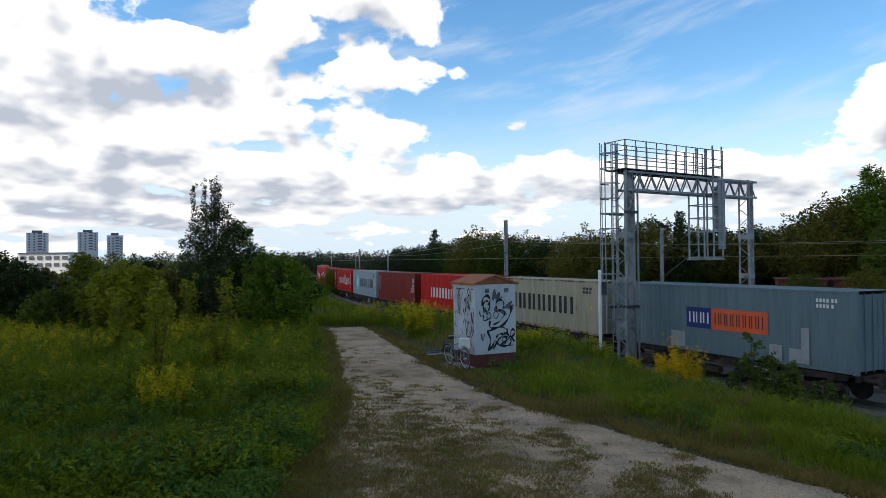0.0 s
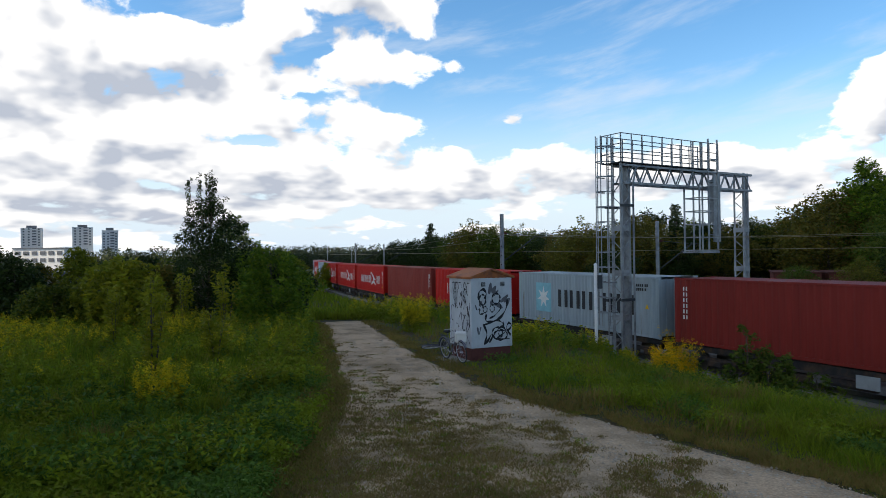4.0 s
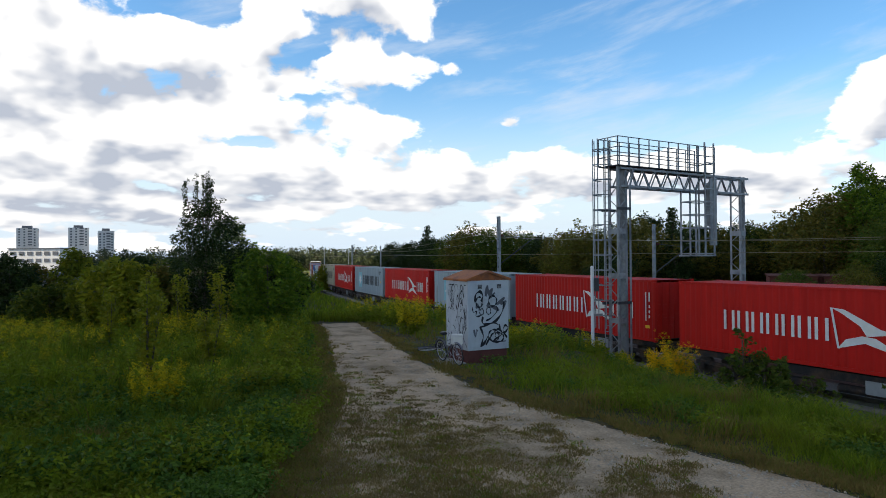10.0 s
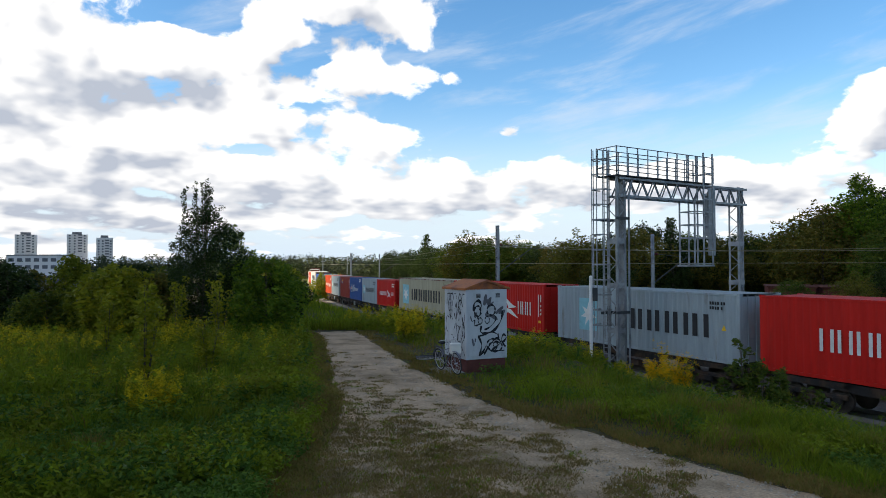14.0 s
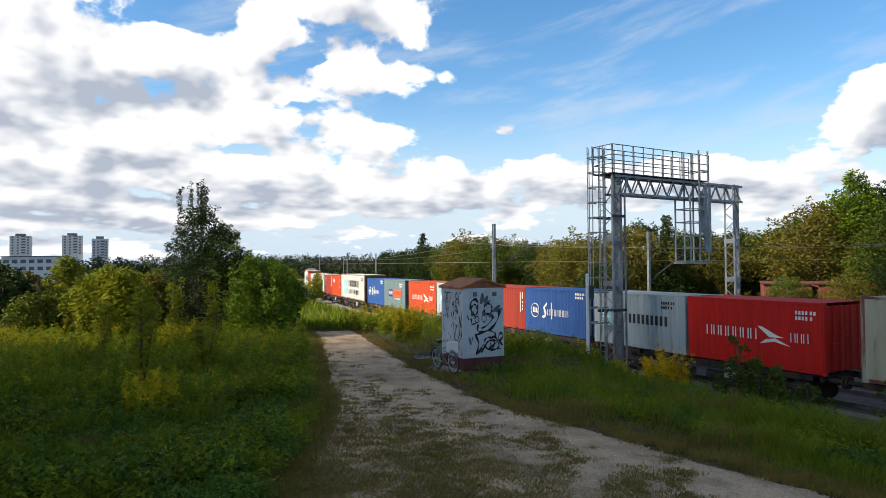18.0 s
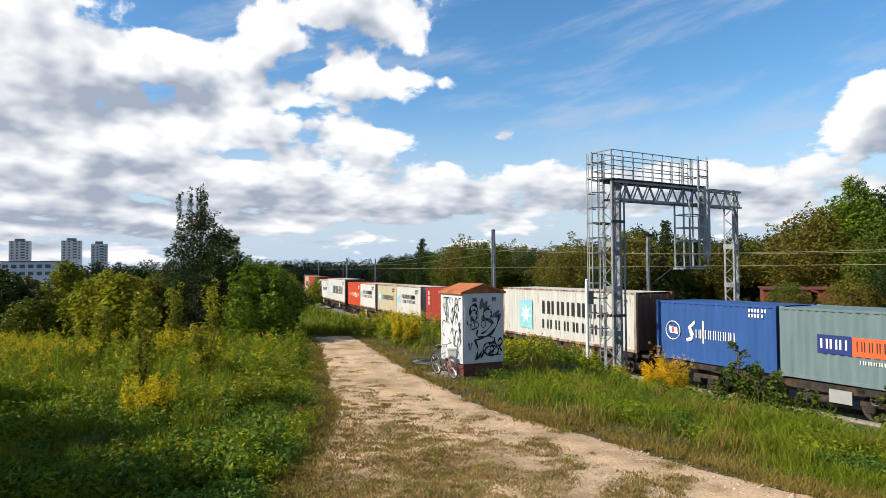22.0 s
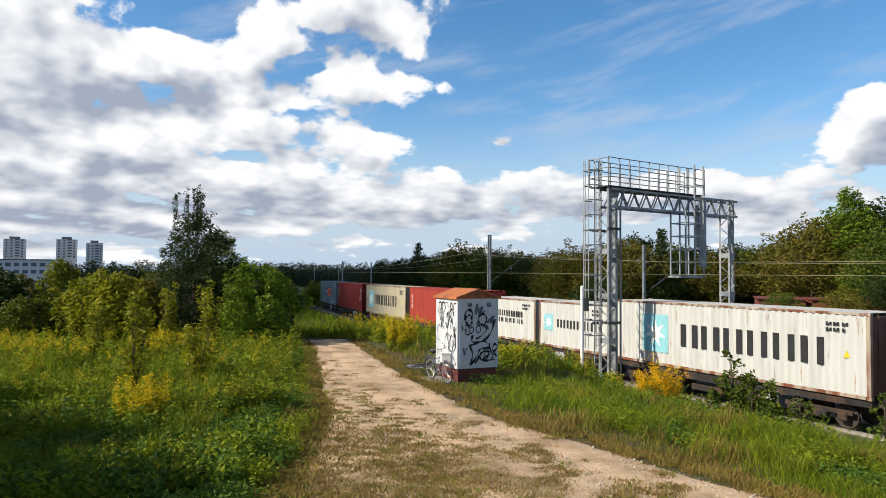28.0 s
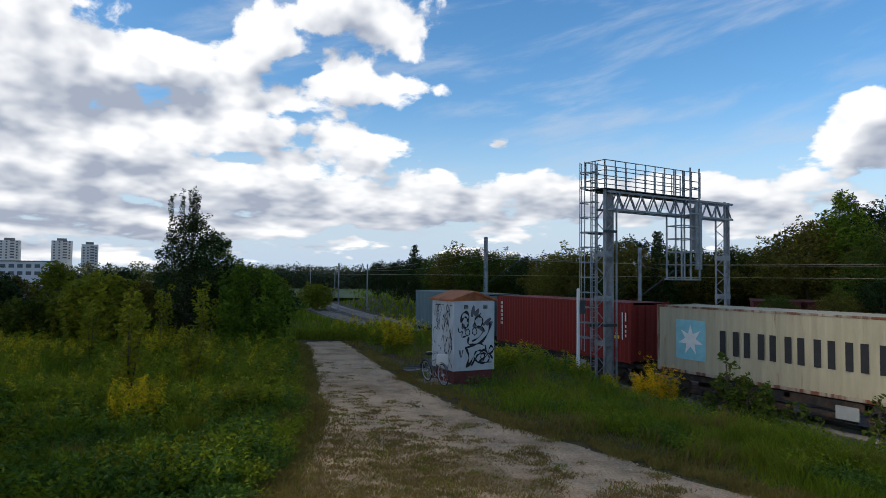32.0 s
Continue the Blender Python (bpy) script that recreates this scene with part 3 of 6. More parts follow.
def container_meshes(feet, height):
    """Shared meshes of a container; x runs along the train, forwards at x = length; y = -W/2 is the side to the path."""
    key = (feet, height)
    if key in CM:
        return CM[key]
    L, W, H = SIZES[feet], C_W, height
    out = []

    def add(name, bm):
        me = bm if isinstance(bm, bpy.types.Mesh) else mesh_of(name, bm)
        out.append((name, me))

    v, f = side_sheet(L, H)
    v = np.array(v)
    a = v.copy()
    a[:, 1] = -W / 2 + a[:, 1]
    b = v.copy()
    b[:, 1] = W / 2 - b[:, 1]
    for name, vv, ff in (("side_panel", a, f), ("side_panel", b, [q[::-1] for q in f])):
        me = raw_mesh(name, vv, ff, "paint_red")
        me.materials.clear()
        add(name, me)
    # roof, lightly ribbed across
    n = int(L / 0.3)
    rv, rf = [], []
    for k in range(n + 1):
        for q, dz in ((0.0, 0.0), (0.35, 0.0), (0.45, 0.014), (0.9, 0.014)):
            x = 0.1 + (L - 0.2) * min(1, (k + q) / (n + 1))
            rv += [(x, -W / 2 + 0.05, H - 0.035 + dz), (x, W / 2 - 0.05, H - 0.035 + dz)]
    for k in range(len(rv) // 2 - 1):
        rf.append((2 * k, 2 * k + 2, 2 * k + 3, 2 * k + 1))
    me = raw_mesh("roof_panel", rv, rf, "paint_red")
    me.materials.clear()
    add("roof_panel", me)
    for x in (0.0, L - 0.15):
        for y in (-W / 2, W / 2 - 0.15):
            bm = bmesh.new()
            box(bm, x, x + 0.15, y, y + 0.15, 0.12, H - 0.12, 0.012)
            add("corner_post", bm)
            for z in (0.0, H - 0.118):
                bm = bmesh.new()
                box(bm, x - 0.004 * (x == 0), x + 0.165, y - 0.004, y + 0.158, z, z + 0.118, 0.01)
                add("corner_casting", bm)
    for y in (-W / 2 + 0.002, W / 2 - 0.082):
        bm = bmesh.new()
        box(bm, 0.16, L - 0.16, y, y + 0.08, H - 0.105, H - 0.02, 0.008)
        add("top_rail", bm)
        bm = bmesh.new()
        box(bm, 0.16, L - 0.16, y, y + 0.08, 0.02, 0.145, 0.008)
        add("bottom_rail", bm)
    # rear wall, ribbed
    ev, ef = [], []
    pts, y = [], -W / 2 + 0.15
    while y < W / 2 - 0.2:
        pts += [(y, 0.02), (y + 0.06, 0.055), (y + 0.13, 0.055), (y + 0.19, 0.02)]
        y += 0.238
    pts.append((W / 2 - 0.15, 0.02))
    for y, x in pts:
        ev += [(x, y, 0.1), (x, y, H - 0.08)]
    for k in range(len(pts) - 1):
        ef.append((2 * k, 2 * k + 1, 2 * k + 3, 2 * k + 2))
    me = raw_mesh("end_panel", ev, ef, "paint_red")
    me.materials.clear()
    add("end_panel", me)
    # forward end: two doors with locking bars
    for sgn in (-1, 1):
        bm = bmesh.new()
        y0, y1 = (-W / 2 + 0.16, -0.01) if sgn < 0 else (0.01, W / 2 - 0.16)
        box(bm, L - 0.06, L - 0.02, y0, y1, 0.13, H - 0.13, 0.01)
        for z in (0.25, 0.42, 0.58, 0.75):
            box(bm, L - 0.02, L - 0.008, y0 + 0.06, y1 - 0.06, H * z - 0.06, H * z + 0.06)
        add("door", bm)
        for u in (0.28, 0.72):
            bm = bmesh.new()
            y = y0 + (y1 - y0) * u
            rod(bm, (L + 0.012, y, 0.06), (L + 0.012, y, H - 0.06), 0.018, seg=6)
            box(bm, L - 0.005, L + 0.03, y - 0.02, y + 0.26, 1.08, 1.12)
            add("locking_bar", bm)
    bm = bmesh.new()
    box(bm, 0.1, L - 0.1, -W / 2 + 0.06, W / 2 - 0.06, 0.10, 0.14)
    add("floor_panel", bm)
    CM[key] = out
    return out


PM = {}


def plate(owner, name, mat, x0, x1, z0, z1, proud=0.006, label=""):
    """A flat piece of print on the near side wall."""
    bm = bmesh.new()
    box(bm, x0, x1, -C_W / 2 - proud, -C_W / 2 - 0.002, z0, z1)
    return part(name, bm, mat, owner, label)


def plate_poly(owner, name, mat, pts, proud=0.008, label=""):
    bm = bmesh.new()
    fr = [bm.verts.new((x, -C_W / 2 - proud, z)) for x, z in pts]
    bk = [bm.verts.new((x, -C_W / 2 - 0.002, z)) for x, z in pts]
    bm.faces.new(fr)
    n = len(pts)
    for k in range(n):
        bm.faces.new((fr[k], bk[k], bk[(k + 1) % n], fr[(k + 1) % n]))
    bmesh.ops.recalc_face_normals(bm, faces=bm.faces)
    return part(name, bm, mat, owner, label)


def bars(owner, mat, x0, x1, z0, z1, count, label, proud=0.006, thick=0.30):
    """A line of print as plain upright bars, two to a sign."""
    step = (x1 - x0) / count
    w = step * thick
    bm = bmesh.new()
    box(bm, 0, w, -C_W / 2 - proud, -C_W / 2 - 0.002, z0, z1)
    me = mesh_of("lettering_bar", bm, mat)
    for k in range(count):
        for u in (0.05 * step, 0.84 * step - w):
            ob = part("lettering_bar", me, None, owner, label if k == 0 else "")
            ob.matrix_basis = pose(x0 + k * step + u, 0, 0)


def star_points(cx, cz, r, n=7, inner=0.42):
    pts = []
    for k in range(2 * n):
        q = r if k % 2 == 0 else r * inner
        a = math.pi / 2 + math.pi * k / n
        pts.append((cx + q * math.cos(a), cz + q * math.sin(a)))
    return pts


def code_marks(c, x0, z0, mat="print_white"):
    """Rows of small marks near the forward end."""
    bm = bmesh.new()
    y0, y1 = -C_W / 2 - 0.006, -C_W / 2 - 0.002
    for k in range(11):
        x = x0 + (k % 6) * 0.13 + (0.05 if k % 6 > 3 else 0)
        z = z0 - (k // 6) * 0.2
        box(bm, x, x + 0.085, y0, y1, z, z + 0.13)
    tagged(part("code_marking", bm, mat, c, "rows of small printed marks"), kind="stuff")


def upright_marks(c, L, z0, z1, mat="print_white"):
    bm = bmesh.new()
    y0, y1 = -C_W / 2 - 0.006, -C_W / 2 - 0.002
    h = z1 - z0
    box(bm, L - 0.62, L - 0.55, y0, y1, z0, z1)
    for u0, u1 in ((0.68, 1.0), (0.45, 0.55), (0.27, 0.37), (0.1, 0.2)):
        box(bm, L - 0.40, L - 0.31, y0, y1, z0 + h * u0, z0 + h * u1)
    tagged(part("upright_marks", bm, mat, c, "upright column of small printed marks"), kind="stuff")


def warning(c, x, z):
    plate_poly(c, "warning_label", "print_yellow", [(x, z), (x + 0.24, z), (x + 0.12, z + 0.24)])


def livery(c, kind, L, H, color):
    big = L > 8
    if kind == "star":           # pale blue square with a white star, black lettering
        if big:
            d = 0.0 if color == "paint_beige" else 0.85
            plate(c, "emblem_field", "print_teal", 1.1 + d, 2.65 + d, 0.62, 2.3)
            plate_poly(c, "emblem_star", "print_white", star_points(1.87 + d, 1.46, 0.66))
            bars(c, "print_black", 3.3 + d, 9.95 + d, 1.0, 1.97, 6, "large black lettering as plain bars", thick=0.24)
            code_marks(c, L - 1.5, H - 0.5, "print_black")
            warning(c, L - 0.9, 1.35)
        else:
            plate(c, "emblem_field", "print_teal", 0.5, 1.3, 0.95, 1.85)
            plate_poly(c, "emblem_star", "print_white", star_points(0.9, 1.4, 0.34))
            bars(c, "print_black", 1.66, 5.1, 1.16, 1.6, 6, "black lettering as plain bars", thick=0.28)
            code_marks(c, L - 1.4, H - 0.45, "print_black")
    elif kind == "star2":        # two lines of black lettering
        if big:
            plate(c, "emblem_field", "print_teal", 1.94, 3.35, 0.5, 2.18)
            plate_poly(c, "emblem_star", "print_white", star_points(2.65, 1.34, 0.6))
            bars(c, "print_black", 4.33, 9.9, 1.46, 2.2, 6, "large black lettering as plain bars", thick=0.24)
            bars(c, "print_black", 4.33, 9.9, 0.62, 1.14, 7, "black lettering as plain bars", thick=0.17)
            code_marks(c, L - 1.4, H - 0.5, "print_black")
        else:
            bars(c, "print_black", 1.41, 4.7, 1.46, 1.82, 6, "black lettering as plain bars", thick=0.26)
            bars(c, "print_black", 1.41, 4.7, 1.08, 1.36, 7, "black lettering as plain bars", thick=0.16)
            plate(c, "emblem_field", "print_teal", 0.35, 0.98, 1.05, 1.72)
            code_marks(c, L - 1.4, H - 0.45, "print_black")
    elif kind == "gull":         # white lettering with a white bird shape between
        if big:
            bars(c, "print_white", 2.35, 6.9, 1.0, 1.8, 7, "white lettering as plain bars", thick=0.19)
            bars(c, "print_white", 9.2, 10.8, 1.0, 1.8, 3, "white lettering as plain bars", thick=0.19)
            plate_poly(c, "emblem_wing", "print_white", [(6.9, 2.18), (7.35, 2.14), (8.55, 1.55), (9.1, 1.42), (8.1, 1.28), (7.9, 1.6), (7.3, 1.98)], label="white wing shape")
            plate_poly(c, "emblem_wing", "print_white", [(7.1, 0.78), (7.4, 1.12), (7.95, 1.28), (8.4, 1.24), (9.3, 0.72), (8.75, 0.84), (8.05, 1.04)], label="white wing shape")
            plate_poly(c, "emblem_line", "print_white", [(6.86, 2.18), (6.94, 2.18), (7.18, 0.78), (7.1, 0.78)])
            upright_marks(c, L, 0.97, 2.3)
            plate(c, "warning_label", "print_yellow", L - 0.62, L - 0.35, 0.62, 0.76)
        else:
            bars(c, "print_white", 0.96, 3.4, 1.06, 1.46, 7, "white lettering as plain bars", thick=0.14)
            plate_poly(c, "emblem_wing", "print_white", [(3.4, 1.58), (3.6, 1.56), (4.2, 1.28), (4.5, 1.2), (3.9, 1.18)], label="white wing shape")
            plate_poly(c, "emblem_wing", "print_white", [(3.5, 0.92), (3.75, 1.1), (4.15, 1.16), (4.75, 0.9), (4.1, 1.03)], label="white wing shape")
            bars(c, "print_white", 4.75, 5.5, 1.08, 1.42, 3, "white lettering as plain bars", thick=0.14)
            code_marks(c, L - 1.1, 2.12)
    elif kind == "script":       # flag in a ring and white script
        bm = bmesh.new()
        ring(bm, Matrix.Translation((1.0, -C_W / 2 - 0.004, 1.29)), 0.4, 0.025, 28, 4)
        part("emblem_ring", bm, "print_white", c, "thin white ring")
        plate_poly(c, "emblem_flag", "print_white", [(0.78, 1.48), (1.24, 1.42), (1.28, 1.14), (0.82, 1.18)])
        plate(c, "emblem_cross", "print_red", 0.96, 1.06, 1.2, 1.44, 0.012)
        plate_poly(c, "lettering", "print_white", [(1.72, 0.98), (2.0, 1.08), (1.92, 1.3), (1.85, 1.5), (2.2, 1.8), (2.24, 1.66), (2.02, 1.48), (2.16, 1.22), (2.06, 0.94), (1.8, 0.86)])
        bars(c, "print_white", 2.25, 4.25, 1.05, 1.42, 8, "white script as plain bars", thick=0.17)
        plate(c, "lettering", "print_white", 2.62, 2.69, 0.85, 1.8)
        code_marks(c, L - 1.2, 2.3)
    elif kind == "panel":        # navy and orange name board
        if big:
            plate(c, "name_board", "print_navy", 4.67, 6.02, 1.06, 1.94, label="navy board")
            plate(c, "name_board", "print_orange", 6.03, 8.76, 1.06, 1.94, label="orange board")
            bars(c, "print_white", 4.8, 5.95, 1.28, 1.74, 3, "white lettering as plain bars", 0.01, 0.2)
            bars(c, "print_black", 6.2, 8.6, 1.26, 1.76, 8, "dark lettering as plain bars", 0.01, 0.16)
            for x0, x1, z1 in ((3.75, 4.58, 0.83), (8.8, 9.35, 0.75), (9.64, 10.13, 0.68), (10.14, 10.46, 1.48)):
                plate(c, "repair_patch", "patch_grey", x0, x1, 0.16, z1, label="pale repair patch")
            code_marks(c, 10.75, 2.46)
        else:
            plate(c, "name_board", "print_navy", 1.45, 2.65, 1.02, 1.68, label="navy board")
            plate(c, "name_board", "print_orange", 2.66, 4.9, 1.02, 1.66, label="orange board")
            bars(c, "print_white", 1.55, 2.55, 1.2, 1.54, 3, "white lettering as plain bars", 0.01, 0.2)
            bars(c, "print_black", 2.8, 4.75, 1.2, 1.54, 8, "dark lettering as plain bars", 0.01, 0.16)
            bars(c, "print_white", 2.9, 4.6, 0.78, 0.9, 10, "small white lettering as plain bars", 0.006, 0.2)
            code_marks(c, 4.55, 2.15)
    elif kind == "column":       # upright white lettering at the rear end
        bm = bmesh.new()
        n, step, hgt, z0 = (6, 0.25, 0.17, 2.5) if H > 2.7 and color == "paint_maroon" else (3, 0.40, 0.3, 2.28)
        for k in range(n):
            z = z0 - k * step
            box(bm, 0.50, 0.57, -C_W / 2 - 0.006, -C_W / 2 - 0.002, z - hgt, z)
            box(bm, 0.66, 0.73, -C_W / 2 - 0.006, -C_W / 2 - 0.002, z - hgt, z)
        tagged(part("lettering", bm, "print_white", c, "upright white lettering as plain bars"), kind="stuff")
        upright_marks(c, L, 1.1, 2.4)
        plate(c, "warning_label", "print_yellow", L - 1.15, L - 0.8, 1.12, 1.28)
        warning(c, L - 1.1, 1.34)
    elif kind == "blocks":       # three white blocks near the top rear
        for x0, x1 in ((1.09, 1.36), (1.42, 1.72), (1.80, 1.92)):
            plate(c, "lettering", "print_white", x0, x1, 1.68, 2.14)
        upright_marks(c, L, 0.9, 2.25)
    elif kind == "label":
        plate(c, "name_board", "print_navy", 0.77, 1.89, 1.70, 2.2, label="blue board")
        plate(c, "name_board", "print_yellow", 1.2, 1.86, 1.98, 2.17, 0.010, label="yellow stripe")
        bars(c, "print_white", 0.95, 1.8, 1.76, 1.92, 6, "small white lettering as plain bars", 0.01, 0.2)
        upright_marks(c, L, 1.08, 2.28)
    elif kind == "plain":
        upright_marks(c, L, 1.2, 2.4)
        plate(c, "warning_label", "print_yellow", L - 0.7, L - 0.5, 0.7, 0.9)


FRAME = ("corner_post", "corner_casting", "bottom_rail", "top_rail")


def container(feet, height, color, kind, label):
    c = thing("shipping_container", label, "container", "containers on the train")
    last = {}
    for name, me in container_meshes(feet, height):
        ob = part(name, me, None, last["door"] if name == "locking_bar" else last["corner_post"] if name == "corner_casting" else c)
        last[name] = ob
        if not me.materials:
            me.materials.append(None)
        ob.material_slots[0].link = "OBJECT"
        ob.material_slots[0].material = MAT["steel_dark" if name == "floor_panel" else "door_worn" if color == "paint_white" and feet == 40 and name in ("door", "locking_bar") else "frame_rusty" if color in ("paint_white", "paint_beige") and name in FRAME else color]
    livery(c, kind, SIZES[feet], height, color)
    return c


def wheel_mesh():
    bm = bmesh.new()
    for y, r, w in ((0.0, 0.42, 0.10), (0.055, 0.45, 0.025)):
        bmesh.ops.create_cone(bm, cap_ends=True, segments=28, radius1=r, radius2=r, depth=w, matrix=Matrix.Translation((0, y, 0)) @ Matrix.Rotation(math.pi / 2, 4, "X"))
    bmesh.ops.create_cone(bm, cap_ends=True, segments=16, radius1=0.13, radius2=0.09, depth=0.2, matrix=Matrix.Translation((0, -0.06, 0)) @ Matrix.Rotation(math.pi / 2, 4, "X"))
    return mesh_of("wheel", bm, "wheel_steel")


def build_wagon():
    """A flat wagon for one 40-foot load: x from 0 to 12.3 along the train, z = 0 at the rail heads."""
    L = 12.25
    w = thing("container_flat_wagon", "dark steel flat wagon with two bogies under containers", "wagon", "wagons of the train")
    for y in (-1.14, 1.0):
        bm = bmesh.new()
        pts = [(0.05, 1.12), (L - 0.05, 1.12), (L - 0.05, 0.92), (L - 2.9, 0.88), (L - 3.8, 0.80), (3.8, 0.80), (2.9, 0.88), (0.05, 0.92)]
        a = [bm.verts.new((x, y, z)) for x, z in pts]
        b = [bm.verts.new((x, y + 0.14, z)) for x, z in pts]
        bm.faces.new(a)
        bm.faces.new(b[::-1])
        for k in range(8):
            bm.faces.new((a[k], b[k], b[(k + 1) % 8], a[(k + 1) % 8]))
        bmesh.ops.recalc_face_normals(bm, faces=bm.faces)
        part("side_beam", bm, "wagon_dark", w)
    bm = bmesh.new()
    box(bm, -0.25, L + 0.25, -0.2, 0.2, 0.75, 1.05)
    part("centre_sill", bm, "wagon_dark", w)
    for x in (0.2, 3.2, 6.1, 9.0, L - 0.4):
        bm = bmesh.new()
        box(bm, x, x + 0.25, -1.14, 1.14, 0.92, 1.1)
        part("cross_beam", bm, "wagon_dark", w)
    wm = wheel_mesh()
    for bx in (2.0, L - 2.0):
        for y in (-0.98, 0.98):
            bm = bmesh.new()
            box(bm, bx - 1.25, bx + 1.25, y - 0.06, y + 0.06, 0.5, 0.68, 0.03)
            for ax in (-0.9, 0.9):
                box(bm, bx + ax - 0.17, bx + ax + 0.17, y - 0.11, y + 0.11, 0.3, 0.6, 0.04)
            box(bm, bx - 0.35, bx + 0.35, y - 0.09, y + 0.09, 0.3, 0.55, 0.03)
            part("bogie_frame", bm, "wagon_dark", w)
        for ax in (-0.9, 0.9):
            for y, rot in ((-0.75, 0), (0.75, 180)):
                ob = part("wheel", wm, None, w)
                ob.matrix_basis = pose(bx + ax, y, 0.45, 0, 0, rot)
    for x, d in ((-0.62, -1), (L + 0.62, 1)):
        for y in (-0.87, 0.87):
            bm = bmesh.new()
            xe = 0.0 if d < 0 else L
            rod(bm, (xe, y, 1.0), (x - 0.05 * d, y, 1.0), 0.09, seg=12)
            rod(bm, (x - 0.05 * d, y, 1.0), (x, y, 1.0), 0.22, seg=20)
            part("buffer", bm, "wagon_dark", w)
    bm = bmesh.new()
    box(bm, L - 4.2, L - 3.4, -1.2, -1.15, 0.5, 0.95)
    part("data_plate", bm, "patch_grey", w, "pale data plate")
    bm = bmesh.new()
    ring(bm, Matrix.Translation((L - 2.6, -1.24, 0.82)), 0.17, 0.018, 20, 5)
    rod(bm, (L - 2.6, -1.24, 0.65), (L - 2.6, -1.24, 0.99), 0.012)
    rod(bm, (L - 2.77, -1.24, 0.82), (L - 2.43, -1.24, 0.82), 0.012)
    part("brake_wheel", bm, "wheel_steel", w)
    bm = bmesh.new()
    box(bm, 4.6, 6.2, -1.0, -0.7, 0.35, 0.62, 0.03)
    rod(bm, (7.0, -0.9, 0.52), (8.6, -0.9, 0.52), 0.16, seg=14)
    part("brake_gear", bm, "wagon_dark", w)
    return w


# (rear end along the line at 16 s, feet, height, paint, livery)
HI, LO = 2.896, 2.591
TRAIN = [
    (196.37, 40, HI, "paint_grey_green", "panel"), (182.98, 40, HI, "paint_beige", "star"), (169.76, 40, HI, "paint_red", "gull"),
    (155.88, 40, HI, "paint_maroon", "column"), (142.73, 40, HI, "paint_pale_grey", "star"), (129.27, 40, HI, "paint_red", "gull"),
    (116.15, 40, HI, "paint_rust_red", "plain"), (102.44, 40, HI, "paint_red", "gull"), (89.18, 40, HI, "paint_red", "gull"),
    (75.52, 40, HI, "paint_red", "gull"), (62.57, 40, HI, "paint_pale_grey", "star"), (49.23, 40, HI, "paint_red", "gull"),
    (36.15, 40, HI, "paint_pale_grey", "star"), (22.60, 40, HI, "paint_red", "gull"), (10.05, 40, HI, "paint_beige", "star"),
    (2.73, 20, LO, "paint_red", "gull"), (-3.52, 20, LO, "paint_pale_grey", "star"), (-10.00, 20, LO, "paint_blue", "script"),
    (-16.13, 20, LO, "paint_rust_red", "label"), (-23.27, 20, LO, "paint_pale_grey", "star"), (-29.59, 20, LO, "paint_orange", "gull"),
    (-36.67, 20, LO, "paint_grey_green", "panel"), (-42.89, 20, LO, "paint_blue", "script"), (-56.37, 40, HI, "paint_white", "star2"),
    (-62.92, 20, LO, "paint_orange", "blocks"), (-69.13, 20, LO, "paint_rust_red", "column"), (-76.43, 20, LO, "paint_white", "star2"),
    (-82.53, 20, LO, "paint_beige", "star"), (-89.55, 20, LO, "paint_white", "star2"), (-95.66, 20, LO, "paint_orange", "gull"),
    (-109.65, 40, HI, "paint_white", "star"), (-116.01, 20, LO, "paint_white", "star"), (-122.55, 20, LO, "paint_white", "star2"),
    (-136.07, 40, HI, "paint_rust_red", "column"), (-149.32, 40, HI, "paint_beige", "star"), (-163.17, 40, HI, "paint_maroon", "column"),
    (-176.62, 40, HI, "paint_grey_green", "panel")]
WORDS = {"paint_red": "bright red", "paint_maroon": "dark maroon", "paint_rust_red": "faded rust-red", "paint_orange": "orange-red", "paint_beige": "weathered beige",
         "paint_white": "rust-streaked white", "paint_pale_grey": "pale blue-grey", "paint_grey_green": "grey-green", "paint_blue": "deep blue"}
DRESS = {"star": "pale blue square and black lettering", "star2": "two lines of black lettering", "gull": "white lettering and a white bird shape",
         "script": "white script and a round flag", "panel": "navy and orange board", "column": "upright white lettering", "blocks": "white block letters",
         "label": "small yellow and blue board", "plain": "no lettering"}
SPEED, SLOWING = 10.929, -0.0160
# small surges of the train, metres ahead at each second
SURGE = (-0.45, -0.15, -0.18, 0.04, -0.3, -0.6, -0.79, -0.53, -0.35, -0.01, 0.44, 0.6, 0.05, 0.34, 0.56, 0.5, 0.45, 0.35, 0, 0.4, 0.05, -0.02, 0.31, 0, 0.45, 0.5, 0.3, 0.05, -0.12, 0.15, 0.08, -0.05, -0.15)


def build_train():
    """Containers and wagons, with their place along the line at 16 s."""
    made, sources = [], {}
    wagon = None
    pending = None
    for s, feet, height, color, kind in TRAIN:
        key = (feet, height, color, kind)
        if key in sources:
            c = copy_thing(sources[key], Matrix())
        else:
            c = container(feet, height, color, kind, f"{WORDS[color]} {feet}-foot container with {DRESS[kind]}")
            sources[key] = c
        made.append((c, s, LOAD))
        if feet == 20 and pending is None:
            pending = s
            continue
        pending = None
        if wagon is None:
            wagon = build_wagon()
            made.append((wagon, s - 0.03, 0.0))
        else:
            made.append((copy_thing(wagon, Matrix()), s - 0.03, 0.0))
    return made


MOVING = build_train()


